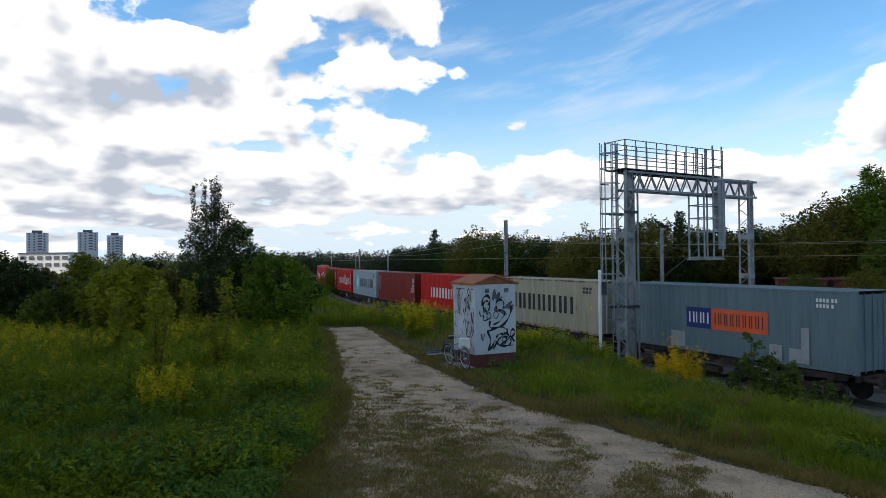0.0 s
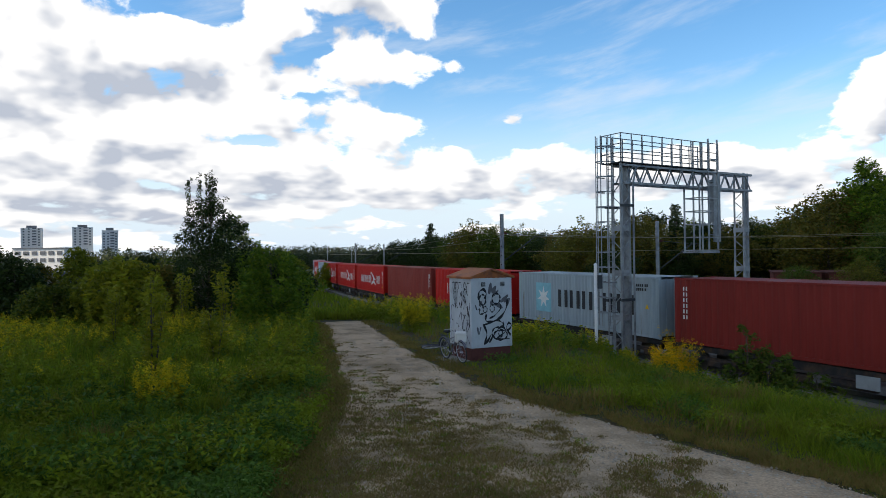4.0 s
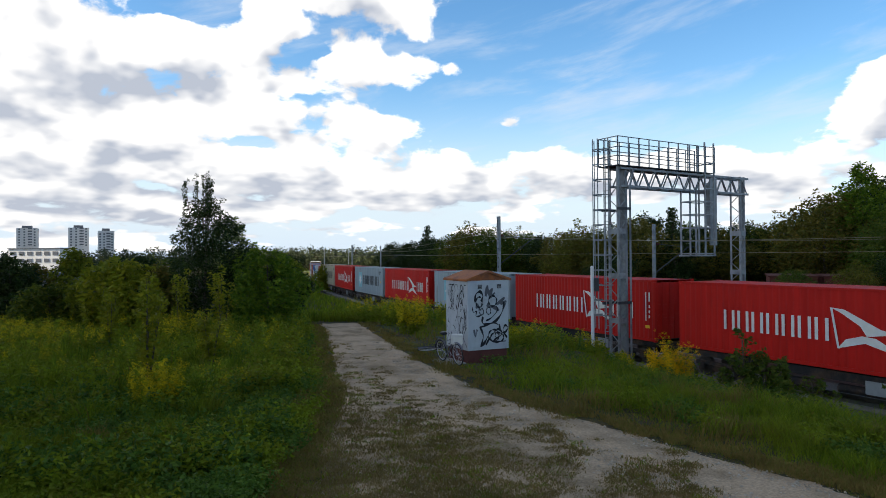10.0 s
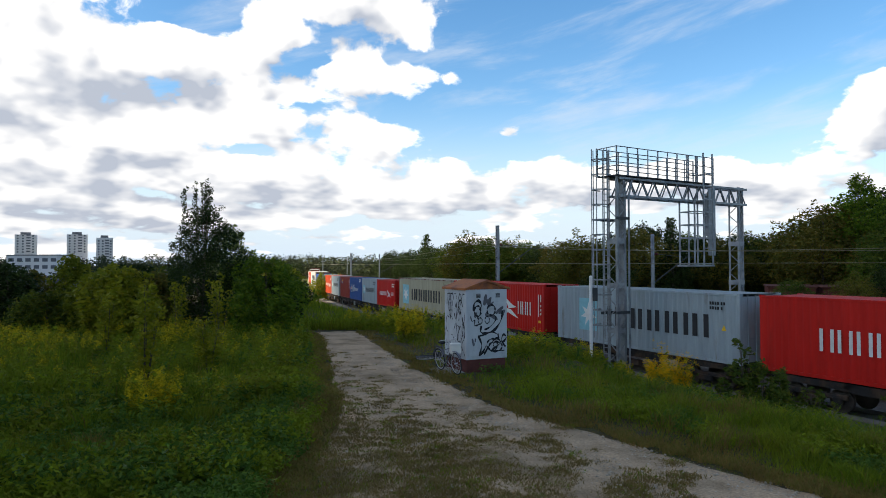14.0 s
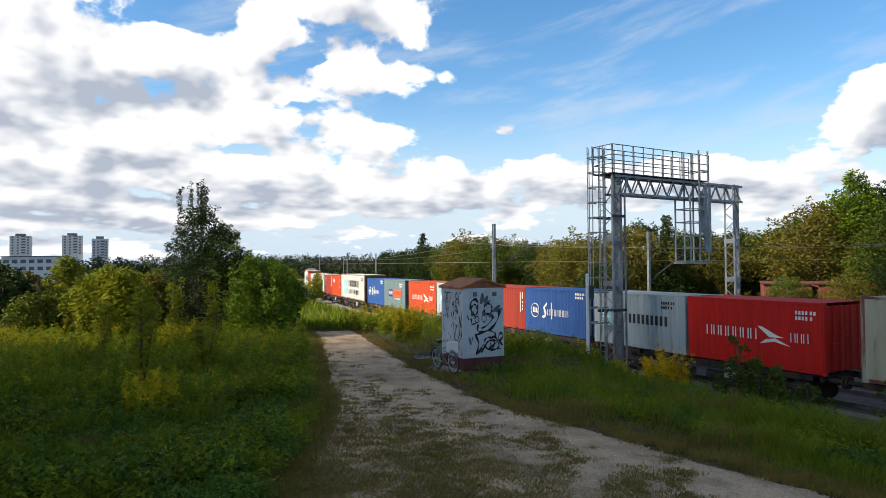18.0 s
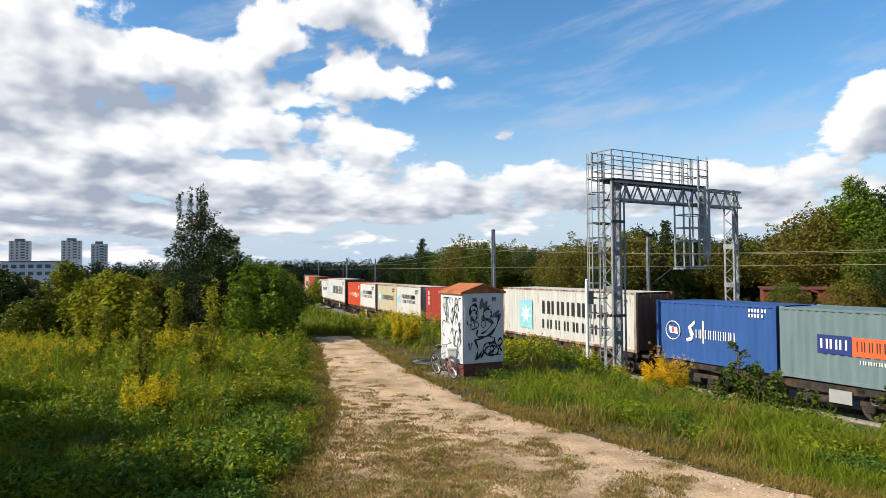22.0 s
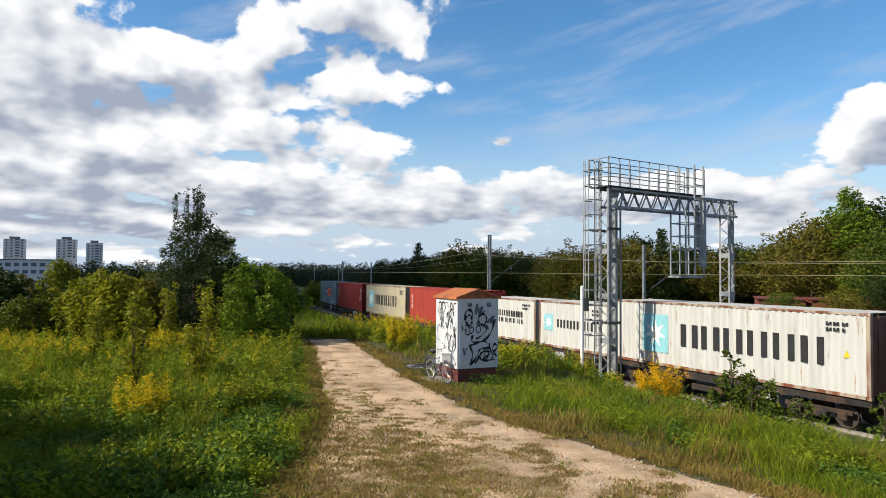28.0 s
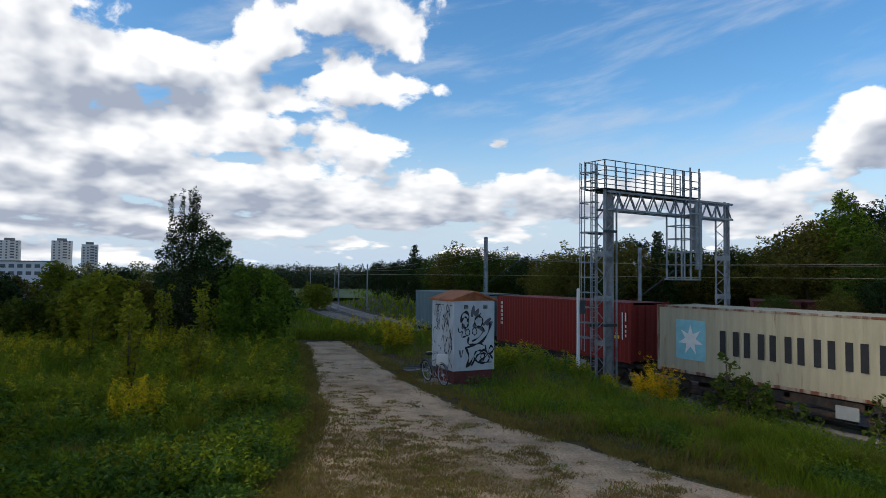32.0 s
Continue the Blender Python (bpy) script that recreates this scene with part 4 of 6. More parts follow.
def motions():
    """The train rolls along the line, slowing a little; the unseen shade clouds drift."""
    for ob, edge_time in SHADE_CLOUDS:
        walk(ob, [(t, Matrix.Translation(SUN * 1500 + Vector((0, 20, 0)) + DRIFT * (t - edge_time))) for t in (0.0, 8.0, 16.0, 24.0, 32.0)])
    for ob, s, z in MOVING:
        rows = []
        for k in range(0, 33):
            t = float(k)
            u = s + SPEED * (t - 16) + SLOWING * (t - 16) ** 2 / 2 + SURGE[k]
            # chord of the bend under the wagon's length
            a, b = on_line(u + 1.5, -1.22, z), on_line(u + 10.5, -1.22, z)
            d = (b - a).normalized()
            m = Matrix.Translation(a - d * 1.5) @ Matrix.Rotation(math.atan2(d.y, d.x), 4, "Z")
            rows.append((t, m))
        walk(ob, rows)

# ---- signal gantry across the tracks ----
def build_gantry():
    ex = Vector((7.72, 4.9, 0)).normalized()
    ey = Vector((-ex.y, ex.x, 0))
    m = Matrix((ex, ey, (0, 0, 1))).transposed().to_4x4()
    m.translation = (7.87, 29.65, 0)
    g = thing("signal_gantry", "galvanised steel lattice signal gantry with walkway, railings and caged ladder", "gantry", m=m)
    W, LEN, ZB, ZT = 0.6, 9.14, 8.26, 9.16

    def leg(x, z0, z1, w, box_w, box_d):
        bm = bmesh.new()
        box(bm, x + w / 2 - box_w, x + w / 2, 0.06, 0.06 + box_d, z0, z1, 0.01)
        part("leg_column", bm, "steel_galv", g)
        for y in (0.0, W):
            bm = bmesh.new()
            box(bm, x - w / 2, x - w / 2 + 0.1, y - 0.006, y + 0.006, z0, z1)
            box(bm, x - w / 2, x - w / 2 + 0.012, min(y, y + (0.1 if y == 0 else -0.1)), max(y, y + (0.1 if y == 0 else -0.1)), z0, z1)
            part("leg_angle", bm, "steel_galv", g)
        z, k = z0 + 0.6, 0
        while z < z1 - 1.0:
            for p, q in (((x - w / 2, 0.0, z), (x - w / 2, W, z + 0.5)), ((x - w / 2, W, z + 0.5), (x - w / 2, 0.0, z + 1.0)),
                         ((x - w / 2 + 0.05, -0.01, z), (x + w / 2 - 0.05, 0.05, z + 0.5)), ((x + w / 2 - 0.05, 0.05, z + 0.5), (x - w / 2 + 0.05, -0.01, z + 1.0))):
                bm = bmesh.new()
                bar(bm, p, q, 0.035, 0.03)
                part("lacing_bar", bm, "steel_galv", g)
            if k % 2 == 0:
                bm = bmesh.new()
                box(bm, x - w / 2 - 0.012, x - w / 2, -0.02, W + 0.02, z - 0.14, z + 0.1)
                part("batten_plate", bm, "steel_galv", g)
                bm = bmesh.new()
                box(bm, x - w / 2, x + w / 2 - box_w, -0.02, -0.008, z - 0.14, z + 0.1)
                part("batten_plate", bm, "steel_galv", g)
            z += 1.0
            k += 1
        bm = bmesh.new()
        box(bm, x - w / 2 - 0.15, x + w / 2 + 0.15, -0.2, W + 0.2, z0 - 0.35, z0 + 0.03, 0.02)
        part("footing", bm, "concrete", g)

    leg(0.0, -0.3, ZT + 0.05, 0.66, 0.16, 0.42)
    leg(LEN - 0.3, -0.3, ZT + 0.05, 0.5, 0.10, 0.2)
    # arms clamped on the near leg
    for z in (7.3, 3.1):
        bm = bmesh.new()
        box(bm, -0.5, 0.3, -0.16, -0.08, z - 0.07, z + 0.05)
        box(bm, -0.55, 0.32, W + 0.08, W + 0.2, z - 0.12, z)
        part("clamp_arm", bm, "steel_dark", g)
    # truss beam
    for y in (0.0, W):
        for z in (ZB + 0.05, ZT - 0.05):
            bm = bmesh.new()
            box(bm, -0.2, LEN + 0.1, y - 0.05, y + 0.05, z - 0.05, z + 0.05)
            part("chord", bm, "steel_galv", g)
        n = 11
        for k in range(n):
            a = LEN * k / n
            b = LEN * (k + 1) / n
            mid = (a + b) / 2
            for p, q in (((a, y, ZB + 0.08), (mid, y, ZT - 0.08)), ((mid, y, ZT - 0.08), (b, y, ZB + 0.08))):
                bm = bmesh.new()
                bar(bm, p, q, 0.05, 0.04)
                part("truss_diagonal", bm, "steel_galv", g)
    for k in range(13):
        x = LEN * k / 12
        for z in (ZB + 0.05, ZT - 0.05):
            bm = bmesh.new()
            bar(bm, (x, 0, z), (x, W, z), 0.05)
            part("cross_bar", bm, "steel_galv", g)
    # walkway and its railing
    x0, x1, y0, y1 = -0.45, 6.35, -0.12, 1.05
    for k in range(17):
        a = x0 + (x1 - x0) * k / 17
        bm = bmesh.new()
        box(bm, a, a + (x1 - x0) / 17 - 0.02, y0, y1, ZT + 0.04, ZT + 0.08)
        part("grating", bm, "steel_dark", g)

    def railing(pts, posts):
        for (a, b), n in zip(zip(pts, pts[1:]), posts):
            a, b = Vector(a), Vector(b)
            for z in (0.42, 0.82, 1.28):
                bm = bmesh.new()
                rod(bm, a + Vector((0, 0, z)), b + Vector((0, 0, z)), 0.022, seg=6)
                part("guard_rail", bm, "steel_galv", g)
            for k in range(n + 1):
                p = a.lerp(b, k / n)
                bm = bmesh.new()
                bar(bm, p, p + Vector((0, 0, 1.3)), 0.06 if k % 2 == 0 else 0.045, 0.03)
                part("railing_post", bm, "steel_galv", g)

    zf = ZT + 0.06
    railing([(x1, y0, zf), (x0, y0, zf), (x0, y1, zf), (x1, y1, zf)], [10, 2, 10])
    # caged ladder by the near leg
    lx, ly0, ly1 = -0.35, 0.62, 1.02
    for y in (ly0, ly1):
        bm = bmesh.new()
        bar(bm, (lx + 0.2, y, 0.4), (lx + 0.2, y, ZT + 1.3), 0.05, 0.02)
        part("ladder_stile", bm, "steel_galv", g)
    for k in range(34):
        z = 0.6 + k * 0.28
        bm = bmesh.new()
        rod(bm, (lx + 0.2, ly0, z), (lx + 0.2, ly1, z), 0.014, seg=6)
        part("ladder_rung", bm, "steel_galv", g)
    cage = [(lx + 0.2, ly0 - 0.12), (lx - 0.25, ly0 - 0.12), (lx - 0.55, ly0 + 0.05), (lx - 0.55, ly1 - 0.05), (lx - 0.25, ly1 + 0.15), (lx + 0.2, ly1 + 0.15)]
    for k in range(12):
        z = 2.5 + k * 0.68
        bm = bmesh.new()
        for a, b in zip(cage, cage[1:]):
            bar(bm, (*a, z), (*b, z), 0.014, 0.055)
        part("cage_hoop", bm, "steel_galv", g)
    for a in cage[1:5]:
        bm = bmesh.new()
        bar(bm, (*a, 1.9), (*a, ZT + 1.3), 0.05, 0.014)
        part("cage_strap", bm, "steel_galv", g)
    # signal: work cage hung under the walkway and a tall screen
    cx0, cx1, cy0, cy1 = 4.05, 5.4, -0.75, 0.1
    for x in (cx0, (cx0 + cx1) / 2, cx1):
        for y in (cy0, cy1):
            bm = bmesh.new()
            bar(bm, (x, y, 5.2), (x, y, 10.55 if x > cx0 else ZB + 0.1), 0.07, 0.05)
            part("cage_post", bm, "steel_galv", g)
    for k in range(8):
        z = 5.25 + k * 0.62
        for p, q in (((cx0, cy0), (cx1, cy0)), ((cx1, cy0), (cx1, cy1)), ((cx1, cy1), (cx0, cy1)), ((cx0, cy1), (cx0, cy0))):
            if z > 8.1 and p[0] != q[0]:
                p, q = ((cx0 + cx1) / 2 if p[0] == cx0 else p[0], p[1]), ((cx0 + cx1) / 2 if q[0] == cx0 else q[0], q[1])
            elif z > 8.1 and p[0] == cx0:
                continue
            bm = bmesh.new()
            bar(bm, (*p, z), (*q, z), 0.04, 0.05)
            part("cage_rail", bm, "steel_galv", g)
    bm = bmesh.new()
    box(bm, cx0 - 0.12, cx1 + 0.05, cy0 - 0.05, cy1 + 0.05, 5.12, 5.2)
    part("cage_floor", bm, "steel_galv", g)
    bm = bmesh.new()
    box(bm, 5.55, 6.1, -0.42, -0.36, 5.65, 8.95, 0.02)
    box(bm, 5.6, 6.04, -0.36, -0.12, 6.6, 8.7, 0.03)
    part("signal_screen", bm, "steel_galv", g, "tall grey signal screen")
    for z in (6.0, 7.6, 8.6):
        bm = bmesh.new()
        bar(bm, (5.35, -0.3, z), (5.85, -0.38, z), 0.06)
        part("bracket", bm, "steel_galv", g)
    # cable pipes on the leg
    for x in (0.27, 0.33):
        bm = bmesh.new()
        rod(bm, (x, -0.12, -0.3), (x, -0.12, 8.3), 0.025, seg=6)
        rod(bm, (x, -0.12, 8.3), (x + 0.25, -0.12, 9.1), 0.025, seg=6)
        part("cable_pipe", bm, "steel_galv", g)
    return g


# ---- line-side post, masts and wires ----
def build_posts():
    p = thing("line_post", "slim white steel post with a small box beside the track", "post", m=Matrix.Translation((5.98, 27.5, ground_at(5.98, 27.5))))
    z = 4.72 - ground_at(5.98, 27.5)
    bm = bmesh.new()
    rod(bm, (0, 0, -0.3), (0, 0, z), 0.07, 0.07, 12)
    part("post", bm, "pole_white", p)
    bm = bmesh.new()
    box(bm, 0.06, 0.26, -0.1, 0.1, z - 1.0, z - 0.45, 0.01)
    part("box", bm, "steel_dark", p)
    bm = bmesh.new()
    rod(bm, (0, 0, z), (0, 0, z + 0.05), 0.085, 0.03, 12)
    part("cap", bm, "pole_white", p)


WIRES = []


def build_mast(s, off, height, arm, half=0.13, label="galvanised catenary mast with a bracket arm over the track"):
    m = pose_on_line(s, off, -0.3)
    mast = thing("catenary_mast", label, "mast", "catenary masts", m=m)
    # local x along the line, y away from the path
    for x in (-half, half):
        bm = bmesh.new()
        box(bm, x - 0.03, x + 0.03, -0.09, 0.09, 0, height, 0.008)
        part("mast_channel", bm, "steel_galv", mast)
    for k in range(int(height / 0.7)):
        bm = bmesh.new()
        box(bm, -half, half, -0.05, 0.05, 0.4 + k * 0.7, 0.5 + k * 0.7)
        part("mast_tie", bm, "steel_dark", mast)
    bm = bmesh.new()
    box(bm, -0.35, 0.35, -0.35, 0.35, -0.3, 0.2, 0.03)
    part("footing", bm, "concrete", mast)
    bm = bmesh.new()
    rod(bm, (0, 0.05, height * 0.57), (0, arm, height * 0.80), 0.04, seg=8)
    part("bracket_arm", bm, "steel_dark", mast)
    bm = bmesh.new()
    rod(bm, (0, 0.05, height * 0.83), (0, arm * 0.9, height * 0.80), 0.02, seg=6)
    rod(bm, (0, arm - 0.05 * arm, height * 0.80), (0, arm * 1.25, height * 0.80), 0.03, seg=6)
    part("stay_tube", bm, "steel_dark", mast)
    bm = bmesh.new()
    for y in (0.18, 0.26, 0.34):
        rod(bm, (0, y, height * 0.828), (0, y + 0.04, height * 0.828), 0.07, seg=10)
    part("insulator", bm, "booth_plinth", mast)
    return mast


def build_wire(name, off, z, sag, label):
    """A wire along the line, sagging between supports."""
    verts, faces, k = [], [], 0
    for s in np.arange(-190, 60.1, 3.0):
        u = ((s - 2) % 60) / 60
        p = on_line(s, off, z - sag * 4 * u * (1 - u))
        side = on_line(s, off + 1, p.z) - p
        for j in range(5):
            a = j * 2 * math.pi / 5
            verts.append(tuple(p + side * (0.010 * math.cos(a)) + Vector((0, 0, 0.010 * math.sin(a)))))
        if k:
            b = k * 5
            faces += [(b - 5 + j, b - 5 + (j + 1) % 5, b + (j + 1) % 5, b + j) for j in range(5)]
        k += 1
    return tagged(new(name, raw_mesh(name, verts, faces, "wire")), label, "wire", "wires over the tracks")


def build_line():
    build_mast(2.0, -3.3, 8.5, 3.0)
    build_mast(12.4, -9.2, 7.5, 3.0, 0.05)
    for s in (-48, -108, -168):
        build_mast(s, -3.3, 7.2, 3.0, 0.08)
    for s in (-56, -116):
        build_mast(s, -9.2, 7.2, 3.0, 0.08)
    for off in (-1.22, -5.22):
        build_wire("contact_wire", off, 5.3, 0.03, "thin contact wire over the track")
        build_wire("carrier_wire", off, 6.75, 0.98, "sagging carrier wire over the track")


# ---- unseen drifting clouds added between the sun and the land to shade it ----
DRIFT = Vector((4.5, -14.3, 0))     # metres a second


def build_shade_cloud(near, far, seed, label):
    """A wide flat unseen cloud of many puffs, ragged towards its edge at 0; near and far are along the drift."""
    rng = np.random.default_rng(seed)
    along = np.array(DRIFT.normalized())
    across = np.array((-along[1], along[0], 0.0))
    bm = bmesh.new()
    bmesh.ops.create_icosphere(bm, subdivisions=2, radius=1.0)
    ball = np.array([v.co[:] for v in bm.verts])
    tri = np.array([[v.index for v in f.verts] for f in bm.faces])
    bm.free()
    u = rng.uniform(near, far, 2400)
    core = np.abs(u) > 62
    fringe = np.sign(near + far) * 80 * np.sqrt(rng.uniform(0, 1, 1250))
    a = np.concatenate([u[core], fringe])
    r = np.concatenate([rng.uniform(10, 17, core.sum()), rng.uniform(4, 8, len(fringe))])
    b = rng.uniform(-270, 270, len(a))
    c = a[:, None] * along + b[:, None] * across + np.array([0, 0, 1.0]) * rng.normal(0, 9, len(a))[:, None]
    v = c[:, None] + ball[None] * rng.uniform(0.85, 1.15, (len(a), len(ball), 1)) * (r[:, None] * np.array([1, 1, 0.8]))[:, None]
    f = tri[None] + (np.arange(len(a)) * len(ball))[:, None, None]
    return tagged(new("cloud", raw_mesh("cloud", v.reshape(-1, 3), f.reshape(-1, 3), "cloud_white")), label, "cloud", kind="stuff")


SHADE_CLOUDS = [(build_shade_cloud(0, 430, 71, "unseen grey-white cloud added to shade the land, drifting off the sun"), 19.3), (build_shade_cloud(-330, 0, 72, "unseen grey-white cloud added to shade the land, drifting before the sun"), 30.2)]

# ---- painted cabinet beside the path ----
BOOTH = Matrix.Translation((0.60, 20.55, 1.86)) @ Matrix.Rotation(radians(25), 4, "Z")


def ribbon(bm, pts, width, to3d):
    """A flat stroke along a smooth line through pts on a wall."""
    pts = [Vector(p) for p in pts]
    fine = []
    for k in range(len(pts) - 1):
        p0, p1, p2, p3 = pts[max(k - 1, 0)], pts[k], pts[k + 1], pts[min(k + 2, len(pts) - 1)]
        for j in range(6):
            t = j / 6
            fine.append(0.5 * (2 * p1 + (p2 - p0) * t + (2 * p0 - 5 * p1 + 4 * p2 - p3) * t * t + (3 * p1 - p0 - 3 * p2 + p3) * t ** 3))
    fine.append(pts[-1])
    prev = None
    for k, p in enumerate(fine):
        d = (fine[min(k + 1, len(fine) - 1)] - fine[max(k - 1, 0)])
        if d.length < 1e-6:
            continue
        d.normalize()
        w = width * (0.65 + 0.35 * math.sin(k * 0.6)) / 2
        n = Vector((-d.y, d.x)) * w
        cur = (bm.verts.new(to3d(p + n)), bm.verts.new(to3d(p - n)))
        if prev:
            bm.faces.new((prev[0], prev[1], cur[1], cur[0]))
        prev = cur


def build_booth():
    b = thing("relay_cabinet", "white painted concrete relay cabinet covered in black graffiti", "cabinet", m=BOOTH)
    W, D, Z0, Z1 = 1.46, 1.58, 0.42, 2.60
    bm = bmesh.new()
    box(bm, 0.05, W - 0.05, 0.05, D - 0.05, -0.2, Z0 + 0.01)
    part("plinth", bm, "booth_plinth", b, "dark red-brown plinth")
    bm = bmesh.new()
    box(bm, 0, W, 0, D, Z0, Z1, 0.012)
    part("body", bm, "booth_paint", b)
    # doors as thin panels on the front wall
    for x0, x1 in ((0.07, W / 2 - 0.008), (W / 2 + 0.008, W - 0.07)):
        bm = bmesh.new()
        box(bm, x0, x1, -0.012, 0.0, Z0 + 0.1, Z1 - 0.42, 0.004)
        part("door", bm, "booth_paint", b)
    for x in (0.36, 1.05):
        bm = bmesh.new()
        box(bm, x, x + 0.14, -0.018, 0.002, Z1 - 0.26, Z1 - 0.13)
        part("vent", bm, "steel_dark", b)
        for k in range(3):
            bm = bmesh.new()
            box(bm, x + 0.01, x + 0.13, -0.026, -0.016, Z1 - 0.245 + k * 0.04, Z1 - 0.23 + k * 0.04)
            part("vent_slat", bm, "steel_galv", b)
    # low gabled roof with thick edges
    bm = bmesh.new()
    o = 0.07
    prof = [(-o, Z1 - 0.02), (W / 2, Z1 + 0.24), (W + o, Z1 - 0.02), (W + o, Z1 + 0.05), (W / 2, Z1 + 0.31), (-o, Z1 + 0.05)]
    fr = [bm.verts.new((x, -o, z)) for x, z in prof]
    bk = [bm.verts.new((x, D + o, z)) for x, z in prof]
    bm.faces.new((fr[0], fr[1], fr[4], fr[5]))
    bm.faces.new((fr[1], fr[2], fr[3], fr[4]))
    bm.faces.new((bk[1], bk[0], bk[5], bk[4]))
    bm.faces.new((bk[2], bk[1], bk[4], bk[3]))
    for k in range(6):
        bm.faces.new((fr[k], bk[k], bk[(k + 1) % 6], fr[(k + 1) % 6]))
    bmesh.ops.recalc_face_normals(bm, faces=bm.faces)
    part("roof", bm, "booth_roof", b, "orange-brown low gabled roof")
    for y in (0.0, D - 0.03):
        bm = bmesh.new()
        a = [bm.verts.new(p) for p in ((0.0, y, Z1), (W, y, Z1), (W / 2, y, Z1 + 0.235))]
        c = [bm.verts.new((p.co.x, y + 0.03, p.co.z)) for p in a]
        bm.faces.new(a)
        bm.faces.new(c[::-1])
        part("gable", bm, "booth_roof", b)

    # strokes of spray paint
    def front(p):
        return Vector((p.x * W, -0.022, Z0 + p.y * (Z1 - Z0)))

    def left(p):
        return Vector((-0.006, (1 - p.x) * D, Z0 + p.y * (Z1 - Z0)))

    def loop(cx, cy, rx, ry, n=10, a0=0.0, turn=2 * math.pi):
        return [(cx + rx * math.cos(a0 + turn * k / n), cy + ry * math.sin(a0 + turn * k / n)) for k in range(n + 1)]

    black = [(0.075, [(0.17, 0.69), (0.19, 0.80), (0.29, 0.84), (0.36, 0.78), (0.32, 0.70)]), (0.05, loop(0.27, 0.69, 0.075, 0.075)), (0.055, loop(0.60, 0.70, 0.10, 0.075)),
             (0.035, loop(0.33, 0.55, 0.05, 0.045)), (0.035, loop(0.50, 0.56, 0.055, 0.05)), (0.04, [(0.10, 0.62), (0.13, 0.55), (0.20, 0.56), (0.19, 0.49), (0.26, 0.49), (0.33, 0.51)]),
             (0.075, [(0.36, 0.48), (0.34, 0.40), (0.42, 0.365), (0.55, 0.38), (0.71, 0.43), (0.84, 0.55), (0.88, 0.68)]), (0.045, [(0.43, 0.42), (0.57, 0.46), (0.71, 0.56), (0.68, 0.63)]),
             (0.04, [(0.30, 0.335), (0.45, 0.35), (0.62, 0.385), (0.74, 0.35)]), (0.07, [(0.28, 0.34), (0.36, 0.22), (0.34, 0.12), (0.30, 0.05), (0.40, 0.11), (0.47, 0.19)]),
             (0.05, loop(0.62, 0.20, 0.13, 0.085)), (0.05, loop(0.70, 0.17, 0.17, 0.07)), (0.06, [(0.42, 0.07), (0.55, 0.19), (0.72, 0.29), (0.82, 0.22), (0.62, 0.12), (0.92, 0.11)]),
             (0.055, [(0.76, 0.36), (0.80, 0.25), (0.90, 0.24), (0.97, 0.30), (0.90, 0.34), (0.85, 0.26), (0.95, 0.16)]), (0.035, loop(0.70, 0.20, 0.05, 0.035)), (0.03, [(0.22, 0.63), (0.31, 0.62), (0.36, 0.66)])]
    grey = [(0.11, [(0.43, 0.77), (0.48, 0.92), (0.51, 0.81), (0.60, 0.88), (0.55, 0.77), (0.66, 0.82)]), (0.08, [(0.71, 0.65), (0.90, 0.74), (0.80, 0.66), (0.94, 0.69), (0.86, 0.60)]),
            (0.09, [(0.20, 0.60), (0.24, 0.66), (0.28, 0.58)]), (0.10, [(0.46, 0.66), (0.52, 0.62), (0.66, 0.60), (0.76, 0.56)]), (0.07, [(0.14, 0.30), (0.18, 0.20), (0.22, 0.30)])]
    for strokes, mat, back in ((grey, "spray_grey", 0.004), (black, "spray_black", 0.0)):
        for k, (w, pts) in enumerate(strokes):
            bm = bmesh.new()
            ribbon(bm, pts, w * 0.66, lambda p, k=k, back=back: front(p) + Vector((0, back - 0.0004 * k, 0)))
            part("spray_stroke", bm, mat, b)
    # quick slashes and loops on the side wall
    r = random.Random(4)
    for k in range(44):
        cx, cy = r.uniform(0.12, 0.88), r.uniform(0.10, 0.86)
        pts = [(cx, cy)]
        a = r.uniform(0.9, 2.2) * r.choice((-1, 1))
        for j in range(r.choice((2, 3, 5))):
            a += r.uniform(-0.7, 0.7) if k % 3 else r.uniform(0.5, 1.4)
            cx = min(0.95, max(0.05, cx + 0.07 * math.cos(a)))
            cy = min(0.93, max(0.04, cy + 0.10 * math.sin(a)))
            pts.append((cx, cy))
        bm = bmesh.new()
        ribbon(bm, pts, r.choice((0.014, 0.020, 0.034)), lambda p, k=k: left(p) - Vector((0.0003 * k, 0, 0)))
        part("spray_stroke", bm, "spray_black" if k % 2 else "spray_grey", b)
    slab = thing("concrete_slab", "weathered concrete slab in the grass beside the cabinet", "slab", m=BOOTH)
    bm = bmesh.new()
    box(bm, -0.75, 0.0, 0.1, 1.3, -0.2, 0.05, 0.02)
    part("slab", bm, "concrete", slab)


